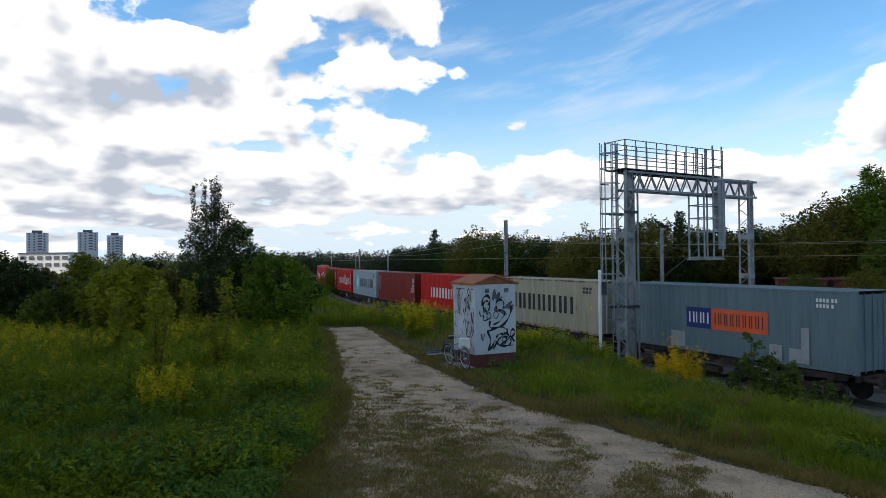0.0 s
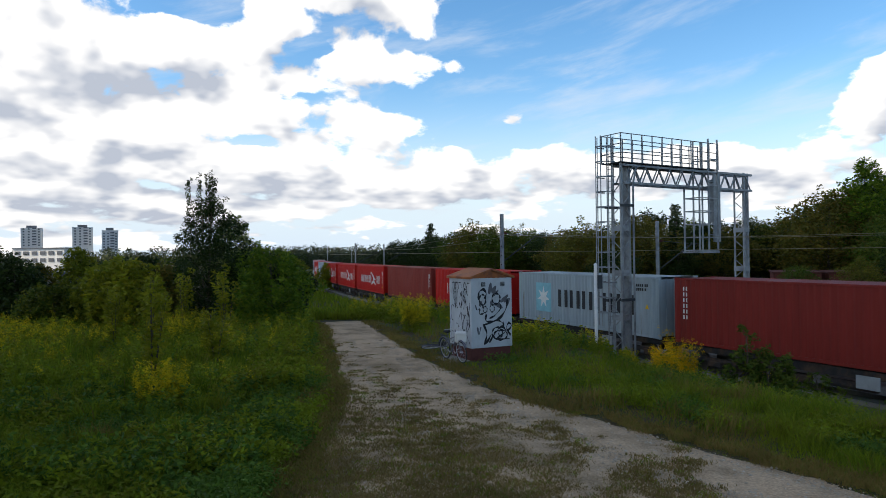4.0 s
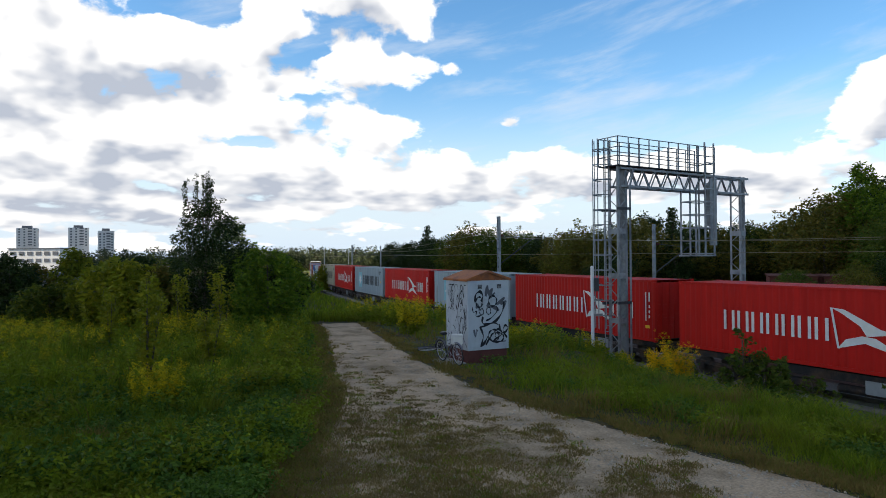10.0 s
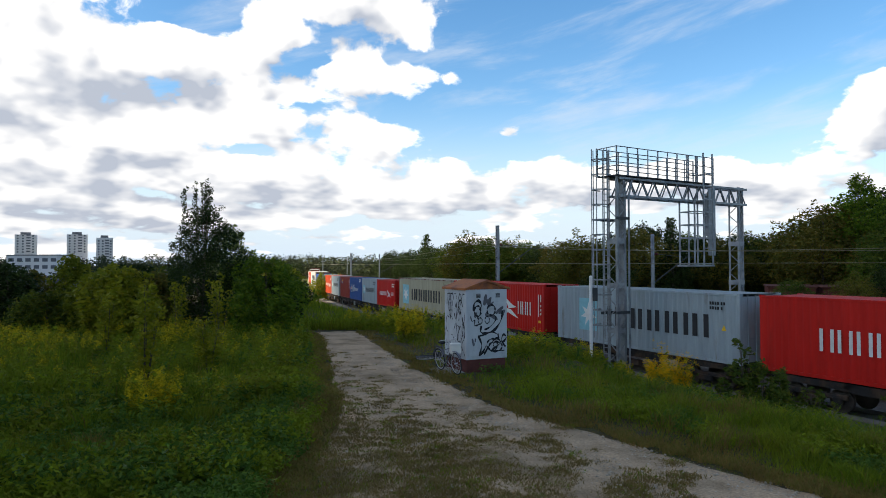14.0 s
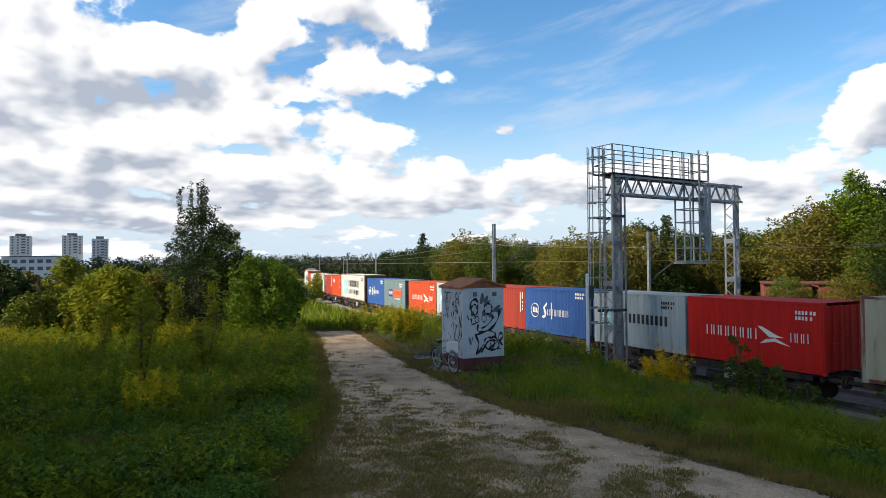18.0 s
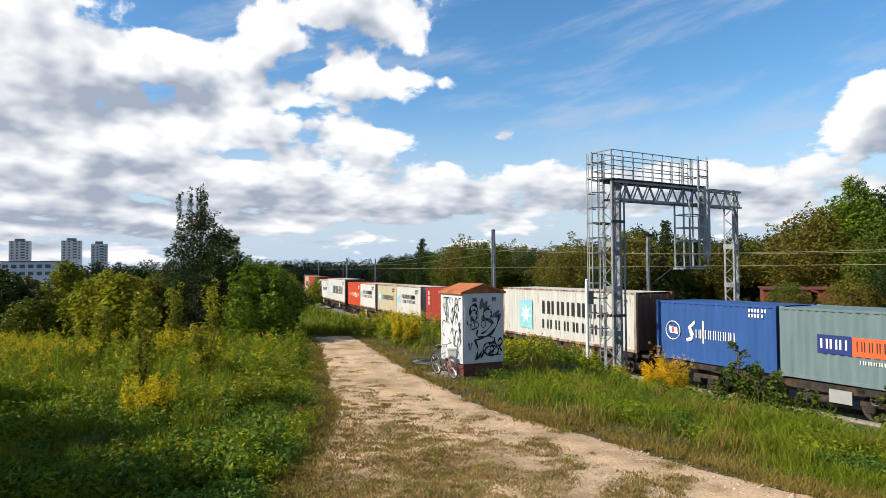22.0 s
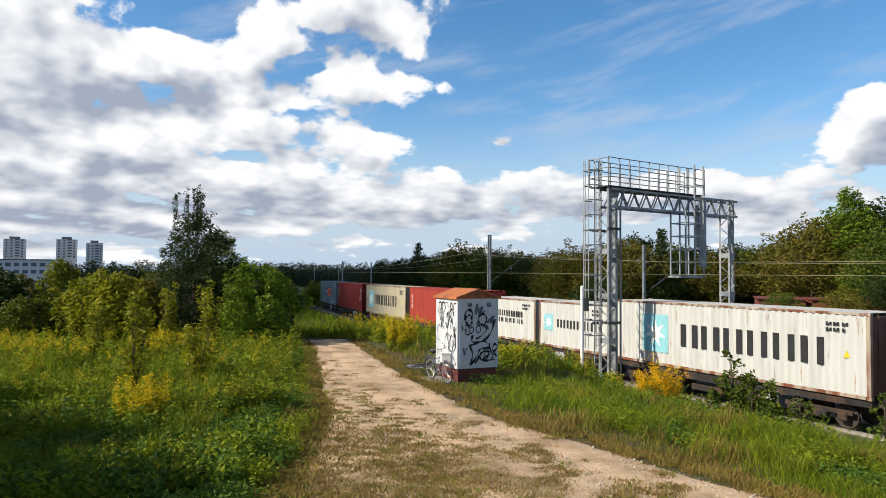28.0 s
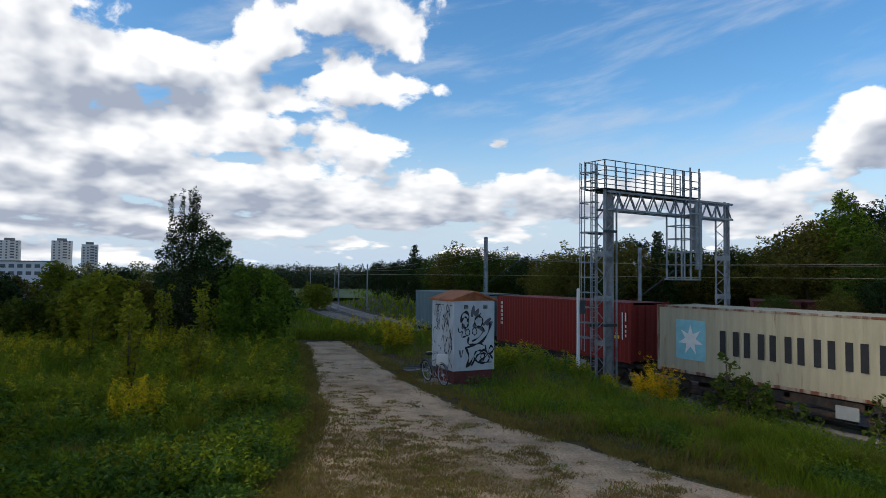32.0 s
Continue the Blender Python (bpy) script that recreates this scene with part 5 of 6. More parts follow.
# ---- bicycles ----
def build_bicycle(m, label):
    b = thing("bicycle", label, "bicycle", "bicycles by the cabinet", m=m)
    R = 0.34
    for x in (-0.53, 0.53):
        bm = bmesh.new()
        ring(bm, Matrix.Translation((x, 0, R)), R - 0.018, 0.018, 30, 6)
        w = part("wheel", bm, "rubber", b, "black tyre")
        bm = bmesh.new()
        ring(bm, Matrix.Translation((x, 0, R)), R - 0.045, 0.012, 30, 5)
        part("rim", bm, "chrome", w)
        bm = bmesh.new()
        for k in range(16):
            a = 2 * math.pi * k / 16
            rod(bm, (x, 0.02 * (-1) ** k, R), (x + (R - 0.05) * math.cos(a), 0, R + (R - 0.05) * math.sin(a)), 0.0025, seg=4)
        rod(bm, (x, -0.05, R), (x, 0.05, R), 0.022, seg=8)
        part("spokes", bm, "chrome", w)
        bm = bmesh.new()
        rims = []
        for k in range(11):
            a = 0.5 + 0.22 * k
            rims.append([bm.verts.new((x + q * math.cos(a), y, R + q * math.sin(a))) for q, y in ((0.372, -0.028), (0.372, 0.028), (0.380, 0.028), (0.380, -0.028))])
        for p, q in zip(rims, rims[1:]):
            for j in range(4):
                bm.faces.new((p[j], p[(j + 1) % 4], q[(j + 1) % 4], q[j]))
        bm.faces.new(rims[0][::-1])
        bm.faces.new(rims[-1])
        part("mudguard", bm, "bike_frame", b)
    bb, seat, head, rear, fork = (-0.08, 0, 0.28), (-0.24, 0, 0.86), (0.36, 0, 0.82), (-0.53, 0, R), (0.53, 0, R)
    for a, c, q in ((bb, seat, 0.016), (bb, head, 0.018), ((-0.2, 0, 0.66), head, 0.016), (bb, rear, 0.011), (rear, (-0.21, 0, 0.74), 0.011), (fork, head, 0.014), (head, (0.30, 0, 1.02), 0.013)):
        bm = bmesh.new()
        rod(bm, a, c, q, seg=8)
        part("frame_tube", bm, "bike_frame", b)
    bm = bmesh.new()
    for y in (-1, 1):
        rod(bm, (0.30, 0, 1.02), (0.34, 0.16 * y, 1.07), 0.012, seg=6)
        rod(bm, (0.34, 0.16 * y, 1.07), (0.14, 0.29 * y, 1.04), 0.012, seg=6)
    part("handlebar", bm, "chrome", b)
    bm = bmesh.new()
    box(bm, -0.38, -0.12, -0.08, 0.08, 0.87, 0.94, 0.03)
    part("saddle", bm, "rubber", b)
    bm = bmesh.new()
    ring(bm, Matrix.Translation((-0.08, 0.04, 0.28)), 0.085, 0.008, 18, 4)
    rod(bm, (-0.08, 0.06, 0.28), (0.08, 0.06, 0.22), 0.01, seg=6)
    rod(bm, (-0.08, -0.06, 0.28), (-0.24, -0.06, 0.34), 0.01, seg=6)
    part("crank", bm, "chrome", b)
    bm = bmesh.new()
    for k in range(3):
        box(bm, -0.78, -0.32, -0.06 + 0.055 * k, -0.045 + 0.055 * k, 0.74, 0.755)
    rod(bm, (-0.72, 0.05, 0.74), rear, 0.006, seg=5)
    rod(bm, (-0.72, -0.05, 0.74), rear, 0.006, seg=5)
    part("carrier", bm, "steel_dark", b)
    return b


def build_bikes():
    z = 1.9
    build_bicycle(Matrix.Translation((0.06, 20.5, z + 0.02)) @ Matrix.Rotation(radians(-62), 4, "Z") @ Matrix.Rotation(radians(7), 4, "X"),
                  "grey city bicycle with black tyres leaning on the painted cabinet")
    build_bicycle(Matrix.Translation((-0.25, 22.5, z + 0.14)) @ Matrix.Rotation(radians(12), 4, "Z") @ Matrix.Rotation(radians(72), 4, "X"),
                  "dark bicycle lying on its side in the grass")
    bag = thing("pannier_bag", "white bag hung on the bicycle beside the cabinet", "bag", m=Matrix.Translation((0.26, 20.15, z + 0.62)))
    bm = bmesh.new()
    box(bm, -0.18, 0.18, -0.1, 0.1, 0.0, 0.32, 0.05)
    part("bag", bm, "print_white", bag)
    bm = bmesh.new()
    box(bm, -0.17, 0.17, -0.11, 0.11, 0.26, 0.34, 0.02)
    part("flap", bm, "pole_white", bag)


# ---- tower blocks far off ----
def build_tower(x, y, w, top, label):
    base = ground_at(x, y)
    t = thing("tower_block", label, "apartment building", "tower blocks far off", m=Matrix.Translation((x, y, base)) @ Matrix.Rotation(radians(28), 4, "Z"))
    H = top - base
    d = w * 0.62
    w = w * 0.72
    bm = bmesh.new()
    box(bm, -w / 2, w / 2, -d / 2, d / 2, 0, H)
    part("wall", bm, "tower_wall", t)
    bm = bmesh.new()
    box(bm, -w * 0.25, w * 0.22, -d * 0.3, d * 0.3, H, H + 2.6)
    part("lift_house", bm, "tower_dark", t)
    wm = bmesh.new()
    box(wm, -0.8, 0.8, -0.12, 0.0, 0, 1.5)
    pane = mesh_of("window", wm, "tower_dark")
    bmm = bmesh.new()
    box(bmm, -2.0, 2.0, -0.9, 0.0, 0, 1.0)
    balc = mesh_of("balcony", bmm, "tower_wall")
    bmm = bmesh.new()
    box(bmm, -1.9, 1.9, -0.1, 0.0, 1.0, 2.4)
    loggia = mesh_of("loggia", bmm, "tower_dark")
    n = int(H / 2.85)
    for k in range(max(0, n - 7), n):
        z = 0.7 + k * 2.85
        for u in (-0.36, -0.12, 0.36):
            ob = part("window", pane, None, t)
            ob.matrix_basis = pose(u * w, -d / 2, z + 0.2)
        for q, me in ((balc, balc), (loggia, loggia)):
            ob = part(me.name.split(".")[0], me, None, t)
            ob.matrix_basis = pose(0.14 * w, -d / 2, z)
        for v in (-0.25, 0.25):
            ob = part("window", pane, None, t)
            ob.matrix_basis = pose(-w / 2, v * d, z + 0.2, 0, 0, -90)
    return t


def build_town():
    D = 700.0
    for u0, u1, v in ((-0.657, -0.619, 0.049), (-0.579, -0.541, 0.049), (-0.534, -0.503, 0.044)):
        build_tower((u0 + u1) / 2 * D, D, (u1 - u0) * D, EYE + v * D - 2, "pale grey tower block with balconies and dark windows")
    bld = thing("long_building", "long pale flat-roofed building behind trees", "building", m=Matrix.Translation((-0.615 * 285, 285, ground_at(-175, 285))))
    bm = bmesh.new()
    h = EYE + 0.0145 * 285 - ground_at(-175, 285)
    box(bm, -11, 11, -6, 6, 0, h)
    part("wall", bm, "tower_wall", bld)
    bm = bmesh.new()
    box(bm, -11.3, 11.3, -6.3, 6.3, h, h + 0.4)
    part("roof", bm, "tower_dark", bld)
    wm = bmesh.new()
    box(wm, -1.1, 1.1, -0.15, 0, 0, 1.5)
    me = mesh_of("window", wm, "tower_dark")
    for k in range(6):
        for z in (h - 2.6, h - 5.6):
            ob = part("window", me, None, bld)
            ob.matrix_basis = pose(-9 + k * 3.6, -6, z)
    # low shed roof among the bushes
    shed = thing("low_shed", "low grey shed behind the bushes", "shed", m=Matrix.Translation((-37.0, 60, ground_at(-37, 60))))
    bm = bmesh.new()
    box(bm, -4, 4, -3, 3, 0, 3.4)
    part("wall", bm, "concrete", shed)
    bm = bmesh.new()
    box(bm, -4.3, 4.3, -3.3, 3.3, 3.4, 3.6)
    part("roof", bm, "tower_dark", shed)


def build_garages():
    """Rust-red sheet garages behind the trees across the railway."""
    bm = bmesh.new()
    box(bm, 0, 3.0, 0, 5.0, 0, 3.1)
    wall = mesh_of("wall", bm, "fence_rust")
    bm = bmesh.new()
    box(bm, 0.25, 2.75, -0.05, 0.0, 0, 2.5)
    door = mesh_of("door", bm, "fence_rust")
    bm = bmesh.new()
    box(bm, -0.1, 3.1, -0.15, 5.1, 3.1, 3.2)
    roof = mesh_of("roof", bm, "booth_plinth")
    for k in range(9):
        g = thing("sheet_garage", "rust-red sheet metal garage behind trees", "garage", "row of garages",
                  Matrix.Translation((23.0 + k * 3.15, 47.5 - k * 1.35, 0.45)) @ Matrix.Rotation(radians(-23), 4, "Z"))
        part("wall", wall, None, g)
        part("door", door, None, g)
        part("roof", roof, None, g)


build_gantry()
build_posts()
build_line()
build_booth()
build_bikes()
build_town()
build_garages()

# ---- trees and bushes ----
def leaf_cloud(centres, radii, count, size, rng, squash=1.0):
    """Small pointed leaves scattered over clumps: arrays of vertices and faces."""
    centres, radii = np.asarray(centres, float), np.asarray(radii, float)
    w = radii ** 2
    pick = rng.choice(len(centres), count, p=w / w.sum())
    d = rng.normal(size=(count, 3))
    d /= np.linalg.norm(d, axis=1)[:, None]
    r = rng.uniform(0.45, 1.08, count) ** 0.7
    c = centres[pick] + d * (radii[pick] * r)[:, None] * np.array([1, 1, squash])
    a = rng.normal(size=(count, 3))
    a[:, 2] *= 0.6
    a /= np.linalg.norm(a, axis=1)[:, None]
    b = np.cross(a, d + 0.7 * rng.normal(size=(count, 3)))
    b /= np.linalg.norm(b, axis=1)[:, None] + 1e-9
    s = size * rng.uniform(0.6, 1.35, count)
    L, Wd = a * s[:, None], b * (s * 0.42)[:, None]
    v = np.stack([c - L, c + Wd - 0.1 * L, c + L, c - Wd - 0.1 * L], 1).reshape(-1, 3)
    f = np.arange(count * 4).reshape(-1, 4)
    return v, f


def limb(bm, pts, r0, r1):
    n = len(pts) - 1
    for k in range(n):
        rod(bm, pts[k], pts[k + 1], r0 + (r1 - r0) * k / n, r0 + (r1 - r0) * (k + 1) / n, 7)


def make_tree(name, label, height, width, leaf, mat, count, seed, trunk=0.3, clumps=26, shape="round", low=0.22, m=None, category="tree", group=""):
    """A tapered trunk with limbs and a crown of many small leaves with gaps."""
    rng = np.random.default_rng(seed)
    height = height - 0.16 * width
    t = thing(name, label, category, group, m)
    cs, rs = [], []
    bm = bmesh.new()
    lean = rng.normal(0, 0.04, 2)
    spine = [Vector((lean[0] * h * height, lean[1] * h * height, h * height)) for h in (-0.03, 0.2, 0.45, 0.7, 0.93)]
    limb(bm, spine, trunk * height * 0.06, 0.02)
    for k in range(clumps):
        h = low + (1 - low) * (k + rng.uniform(0, 1)) / clumps
        if shape == "round":
            prof = math.sin(math.pi * min(1, max(0.06, (h - low) / (1 - low) * 0.86 + 0.12))) ** 0.6
        elif shape == "cone":
            prof = max(0.05, 1 - (h - low) / (1 - low)) ** 0.9
        elif shape == "column":
            prof = 0.75 if h < 0.8 else 0.75 * (1 - (h - 0.8) / 0.22)
        else:
            prof = (1 - 0.75 * h)
        a = k * 2.4 + rng.uniform(-0.5, 0.5)
        reach = width / 2 * prof * rng.uniform(0.45, 0.92)
        c = Vector((reach * math.cos(a) + lean[0] * h * height, reach * math.sin(a) + lean[1] * h * height, h * height))
        r = width * rng.uniform(0.11, 0.2) * (0.6 + 0.5 * prof)
        cs.append(c)
        rs.append(r)
        q = max(0.1, h - 0.2)
        root = Vector((lean[0] * q * height, lean[1] * q * height, q * height))
        limb(bm, [root, root.lerp(c, 0.55) + Vector((0, 0, 0.03 * height)), c], trunk * 0.022 * height * (1.1 - h), 0.01)
        # outlying sprays make the outline uneven
        for j in range(2):
            e = c + Vector(rng.normal(0, 1, 3)).normalized() * r * rng.uniform(0.9, 1.5)
            cs.append(e)
            rs.append(r * rng.uniform(0.25, 0.45))
    part("trunk", bm, "bark", t)
    v, f = leaf_cloud([tuple(c) for c in cs], rs, count, leaf, rng)
    v[:, 2] = np.maximum(v[:, 2], 0.05)
    part("crown", raw_mesh("crown", v, f, mat), None, t)
    return t


def stand(ob, x, y, turn=0.0, scale=1.0, dz=-0.05):
    ob.matrix_basis = Matrix.Translation((x, y, ground_at(x, y) + dz)) @ Matrix.Rotation(turn, 4, "Z") @ Matrix.Scale(scale, 4)
    return ob


def put_copy(ob, x, y, turn, scale):
    c = copy_thing(ob, Matrix())
    return stand(c, x, y, turn, scale)


def build_left_growth():
    # the dark tree with upright shoots
    t = make_tree("broadleaf_tree", "dark-leaved young tree with upright top shoots among bushes", 6.8, 3.8, 0.062, "leaf_dark", 26000, 21, 0.25, 40, low=0.10)
    stand(t, -12.3, 33.2)
    rng = np.random.default_rng(77)
    v_all, f_all, n = [], [], 0
    for k in range(11):
        bm = bmesh.new()
        a, r = rng.uniform(0, 6.28), rng.uniform(0.1, 1.1)
        x, y = r * math.cos(a) - 0.2, r * math.sin(a)
        h = rng.uniform(1.0, 1.9) * (1.1 - 0.4 * r)
        rod(bm, (x * 0.6, y * 0.6, 4.6), (x, y, 6.2 + h), 0.02, 0.006, 5)
        part("top_shoot", bm, "bark", t)
        zs = np.linspace(5.6, 6.2 + h, 12)
        v, f = leaf_cloud([(x + rng.normal(0, 0.05), y + rng.normal(0, 0.05), z) for z in zs], np.full(12, 0.10), 230, 0.055, rng)
        v_all.append(v)
        f_all.append(f + n)
        n += len(v)
    part("shoot_leaves", raw_mesh("shoot_leaves", np.concatenate(v_all), np.concatenate(f_all), "leaf_dark"), None, t)
    rows = [
        # x, y, height, width, leaf, material, count, seed, name, label
        (-12.2, 39.0, 6.6, 2.8, 0.07, "leaf_pale", 9000, 3, "broadleaf_tree", "pale green willow-like tree behind the dark tree"),
        (-8.6, 31.6, 4.2, 3.7, 0.075, "leaf_green", 13000, 4, "bush", "dense green bush beside the path"),
        (-9.2, 36.5, 3.7, 2.6, 0.08, "leaf_dark", 8000, 5, "bush", "dark green bush beside the railway"),
        (-10.9, 34.6, 3.9, 2.8, 0.08, "leaf_green", 7000, 6, "bush", "dense green bush in the undergrowth"),
        (-14.3, 29.2, 3.5, 3.3, 0.095, "leaf_yellow", 8500, 7, "bush", "yellow-green bush with large leaves at the edge of the thicket"),
        (-16.0, 30.4, 3.5, 2.8, 0.09, "leaf_olive", 8500, 8, "bush", "olive bush at the edge of the thicket"),
        (-13.7, 31.2, 3.3, 1.7, 0.075, "leaf_rust", 4500, 9, "bush", "brown-tinged bush in the thicket"),
        (-18.7, 31.0, 2.5, 3.2, 0.075, "leaf_olive_dark", 9000, 10, "bush", "low rounded dark olive bush at the edge of the thicket"),
        (-22.2, 33.6, 3.9, 3.2, 0.085, "leaf_dark", 8000, 11, "bush", "dark green bush in the thicket"),
        (-21.6, 38.0, 4.5, 2.4, 0.085, "leaf_olive", 6000, 12, "broadleaf_tree", "olive-leaved small tree in the thicket"),
        (-22.4, 36.4, 3.6, 2.0, 0.08, "leaf_rust", 5000, 13, "bush", "brown-leaved bush in the thicket"),
        (-18.0, 42.0, 4.4, 4.6, 0.085, "leaf_olive_dark", 7000, 14, "broadleaf_tree", "dull green small tree in the thicket"),
        (-29.0, 44.0, 4.6, 5.0, 0.09, "leaf_dark", 8000, 15, "broadleaf_tree", "dark green tree at the end of the thicket"),
        (-24.6, 34.5, 4.7, 2.6, 0.08, "leaf_dark", 6500, 16, "bush", "tall dark bush at the end of the thicket"),
        (-16.6, 35.0, 3.9, 3.2, 0.085, "leaf_dark", 7000, 17, "bush", "dark green bush in the middle of the thicket"),
    ]
    for x, y, h, w, leaf, mat, count, seed, name, label in rows:
        stand(make_tree(name, label, h, w, leaf * 1.4, mat, int(count * 0.62), seed, 0.22, 26, low=0.10, category="tree" if "tree" in name else "bush"), x, y, seed * 1.3)
    # trees further back over the thicket
    a = make_tree("broadleaf_tree", "olive green tree behind the thicket", 5.2, 6.5, 0.16, "leaf_olive", 8000, 31, 0.3, 30)
    stand(a, -33.0, 66.0)
    b = make_tree("broadleaf_tree", "dark green tree behind the thicket", 5.0, 6.5, 0.16, "leaf_dark", 8000, 32, 0.3, 30)
    stand(b, -40.0, 72.0)
    k = 0
    for x, y, s in ((-27, 62, 0.72), (-22, 66, 0.7), (-46, 70, 0.75), (-52, 78, 0.72), (-36, 80, 0.85), (-29, 84, 0.85), (-22, 90, 0.85), (-16.5, 70, 0.75), (-44, 92, 0.8), (-58, 95, 0.7), (-18, 100, 0.9), (-26, 105, 1.0)):
        put_copy((a, b)[k % 2], x, y, k * 1.1, s)
        k += 1
    # an unseen row of trees, added beside the meadow to shade its near part
    a = make_tree("broadleaf_tree", "unseen leafy green tree added to shade the near meadow", 8.0, 5.0, 0.15, "leaf_green", 9500, 34, 0.3, 40, low=0.06, group="trees beside the meadow")
    stand(a, -15.0, 10.2)
    for x, y, s in ((-12.2, 6.2, 1.0), (-17.6, 13.2, 0.86), (-20.8, 17.0, 0.7), (-11.0, 3.2, 1.0), (-14.2, 7.6, 1.0)):
        put_copy(a, x, y, x * 1.7, s)
    # thin saplings in the meadow
    for x, y, h, seed in ((-7.4, 16.2, 3.1, 41), (-8.2, 24.0, 3.1, 42), (-12.6, 24.6, 2.6, 43), (-11.0, 27.0, 2.9, 44), (-7.0, 19.5, 1.8, 45)):
        rng = np.random.default_rng(seed)
        t = thing("sapling", "thin yellow-green sapling standing in tall weeds", "sapling", "saplings in the meadow")
        cs = []
        for j in range(5):
            bm = bmesh.new()
            a, q = rng.uniform(0, 6.28), rng.uniform(0.15, 0.45)
            top = Vector((q * math.cos(a), q * math.sin(a), h * rng.uniform(0.75, 1.0)))
            limb(bm, [Vector((0, 0, -0.05)), top * 0.5 + Vector((0, 0, 0.1)), top], 0.018, 0.005)
            for z in np.linspace(0.3, 1.0, 9):
                cs.append(tuple(top * z + Vector(rng.normal(0, 0.07, 3))))
            part("stem", bm, "bark", t)
        v, f = leaf_cloud(cs, np.full(len(cs), 0.18), 1000, 0.066, rng)
        part("crown", raw_mesh("crown", v, f, "leaf_yellow"), None, t)
        stand(t, x, y)


def build_right_woods():
    src = [
        make_tree("broadleaf_tree", "green broadleaf tree beyond the railway", 10.0, 8.0, 0.14, "leaf_wood", 13000, 51, 0.3, 34),
        make_tree("broadleaf_tree", "olive broadleaf tree beyond the railway", 9.5, 8.5, 0.14, "leaf_wood_olive", 13000, 52, 0.3, 34),
        make_tree("broadleaf_tree", "brown-tinged broadleaf tree beyond the railway", 9.0, 7.5, 0.14, "leaf_rust", 12000, 53, 0.3, 34),
        make_tree("broadleaf_tree", "dark broadleaf tree beyond the railway", 10.0, 8.0, 0.14, "leaf_dark", 13000, 54, 0.3, 34),
        make_tree("conifer_tree", "dark conifer beyond the railway", 11.0, 4.6, 0.14, "leaf_dark", 7000, 55, 0.3, 40, shape="cone", low=0.1),
        make_tree("poplar_tree", "tall green poplar-like tree beyond the railway", 13.0, 6.0, 0.14, "leaf_green", 14000, 56, 0.3, 40, shape="column", low=0.12),
    ]
    used = set()
    for u, y, top, kind in WOODS:
        x = u * y
        g = ground_at(x, y)
        h0 = (10.0, 9.5, 9.0, 10.0, 11.0, 13.0)[kind]
        s = (top - g) / (h0 * 0.97)
        if kind in used:
            put_copy(src[kind], x, y, 7.3 * u + y, s)
        else:
            stand(src[kind], x, y, 0.7 * y, s)
            used.add(kind)


# direction across (x over y), distance ahead, height of the top over the rails, kind
WOODS = [
    (0.625, 52, 12.6, 5), (0.675, 55, 12.2, 3), (0.565, 54, 10.4, 2), (0.60, 62, 11.0, 1), (0.53, 60, 8.6, 1), (0.50, 62, 8.4, 0), (0.47, 66, 8.2, 1), (0.44, 63, 8.6, 3),
    (0.41, 60, 7.8, 2), (0.385, 62, 8.4, 3), (0.345, 58, 9.6, 4), (0.36, 66, 8.6, 0), (0.31, 66, 9.6, 3), (0.285, 60, 9.0, 2), (0.26, 72, 8.8, 3), (0.225, 62, 7.6, 2), (0.20, 64, 8.2, 1),
    (0.175, 74, 8.2, 2), (0.15, 80, 8.0, 3), (0.12, 84, 8.4, 0), (0.095, 86, 8.6, 1), (0.065, 84, 9.0, 0), (0.035, 88, 9.4, 1), (0.01, 92, 8.6, 0), (-0.015, 100, 8.4, 3), (-0.04, 108, 10.4, 4),
    (-0.03, 118, 8.6, 3), (-0.06, 122, 8.2, 3), (-0.085, 128, 8.2, 3), (0.72, 58, 11.5, 1), (0.76, 52, 11.0, 3), (0.70, 46, 9.0, 0), (0.58, 70, 11.0, 3), (0.64, 66, 12.0, 0), 
    (0.33, 60, 6.2, 3), (0.30, 62, 6.4, 3), (0.38, 62, 6.0, 3), (0.24, 56, 5.6, 3), (0.68, 42, 5.6, 3), (0.615, 42, 4.6, 1), (0.52, 44, 4.3, 0)]


def build_far_woods():
    """Belts of woodland to the horizon, as clumps of leaves."""
    rng = np.random.default_rng(9)
    for y0, u0, u1, top, n, leaf, cnt in ((210, -0.36, 0.12, 8.2, 260, 0.40, 40000), (320, -0.62, 0.3, 9.6, 420, 0.55, 42000), (480, -0.85, 0.9, 12.5, 560, 0.9, 42000)):
        u = rng.uniform(u0, u1, n)
        y = y0 * rng.uniform(0.94, 1.1, n)
        h = (top + 0.6) * rng.uniform(0.55, 1.0, n)
        cs = np.column_stack([u * y, y, h - 2.6])
        cs2 = np.column_stack([u * y + rng.normal(0, 2, n), y, h * 0.35])
        v, f = leaf_cloud(np.concatenate([cs, cs2]), np.concatenate([rng.uniform(1.8, 3.4, n), rng.uniform(2.5, 4.0, n)]), cnt, leaf, rng)
        me = raw_mesh("far_woods", v, f, "far_wood")
        tagged(new("far_woods", me), "dark belt of distant woodland along the horizon", "woods", kind="stuff")
    bm = bmesh.new()
    vs = [bm.verts.new(p) for p in ((-46, 138, 0.4), (-12, 138, 0.4), (-10, 206, 0.9), (-64, 206, 0.9))]
    bm.faces.new(vs)
    structure("meadow", bm, "field", "pale green open meadow beyond the railway", "meadow")


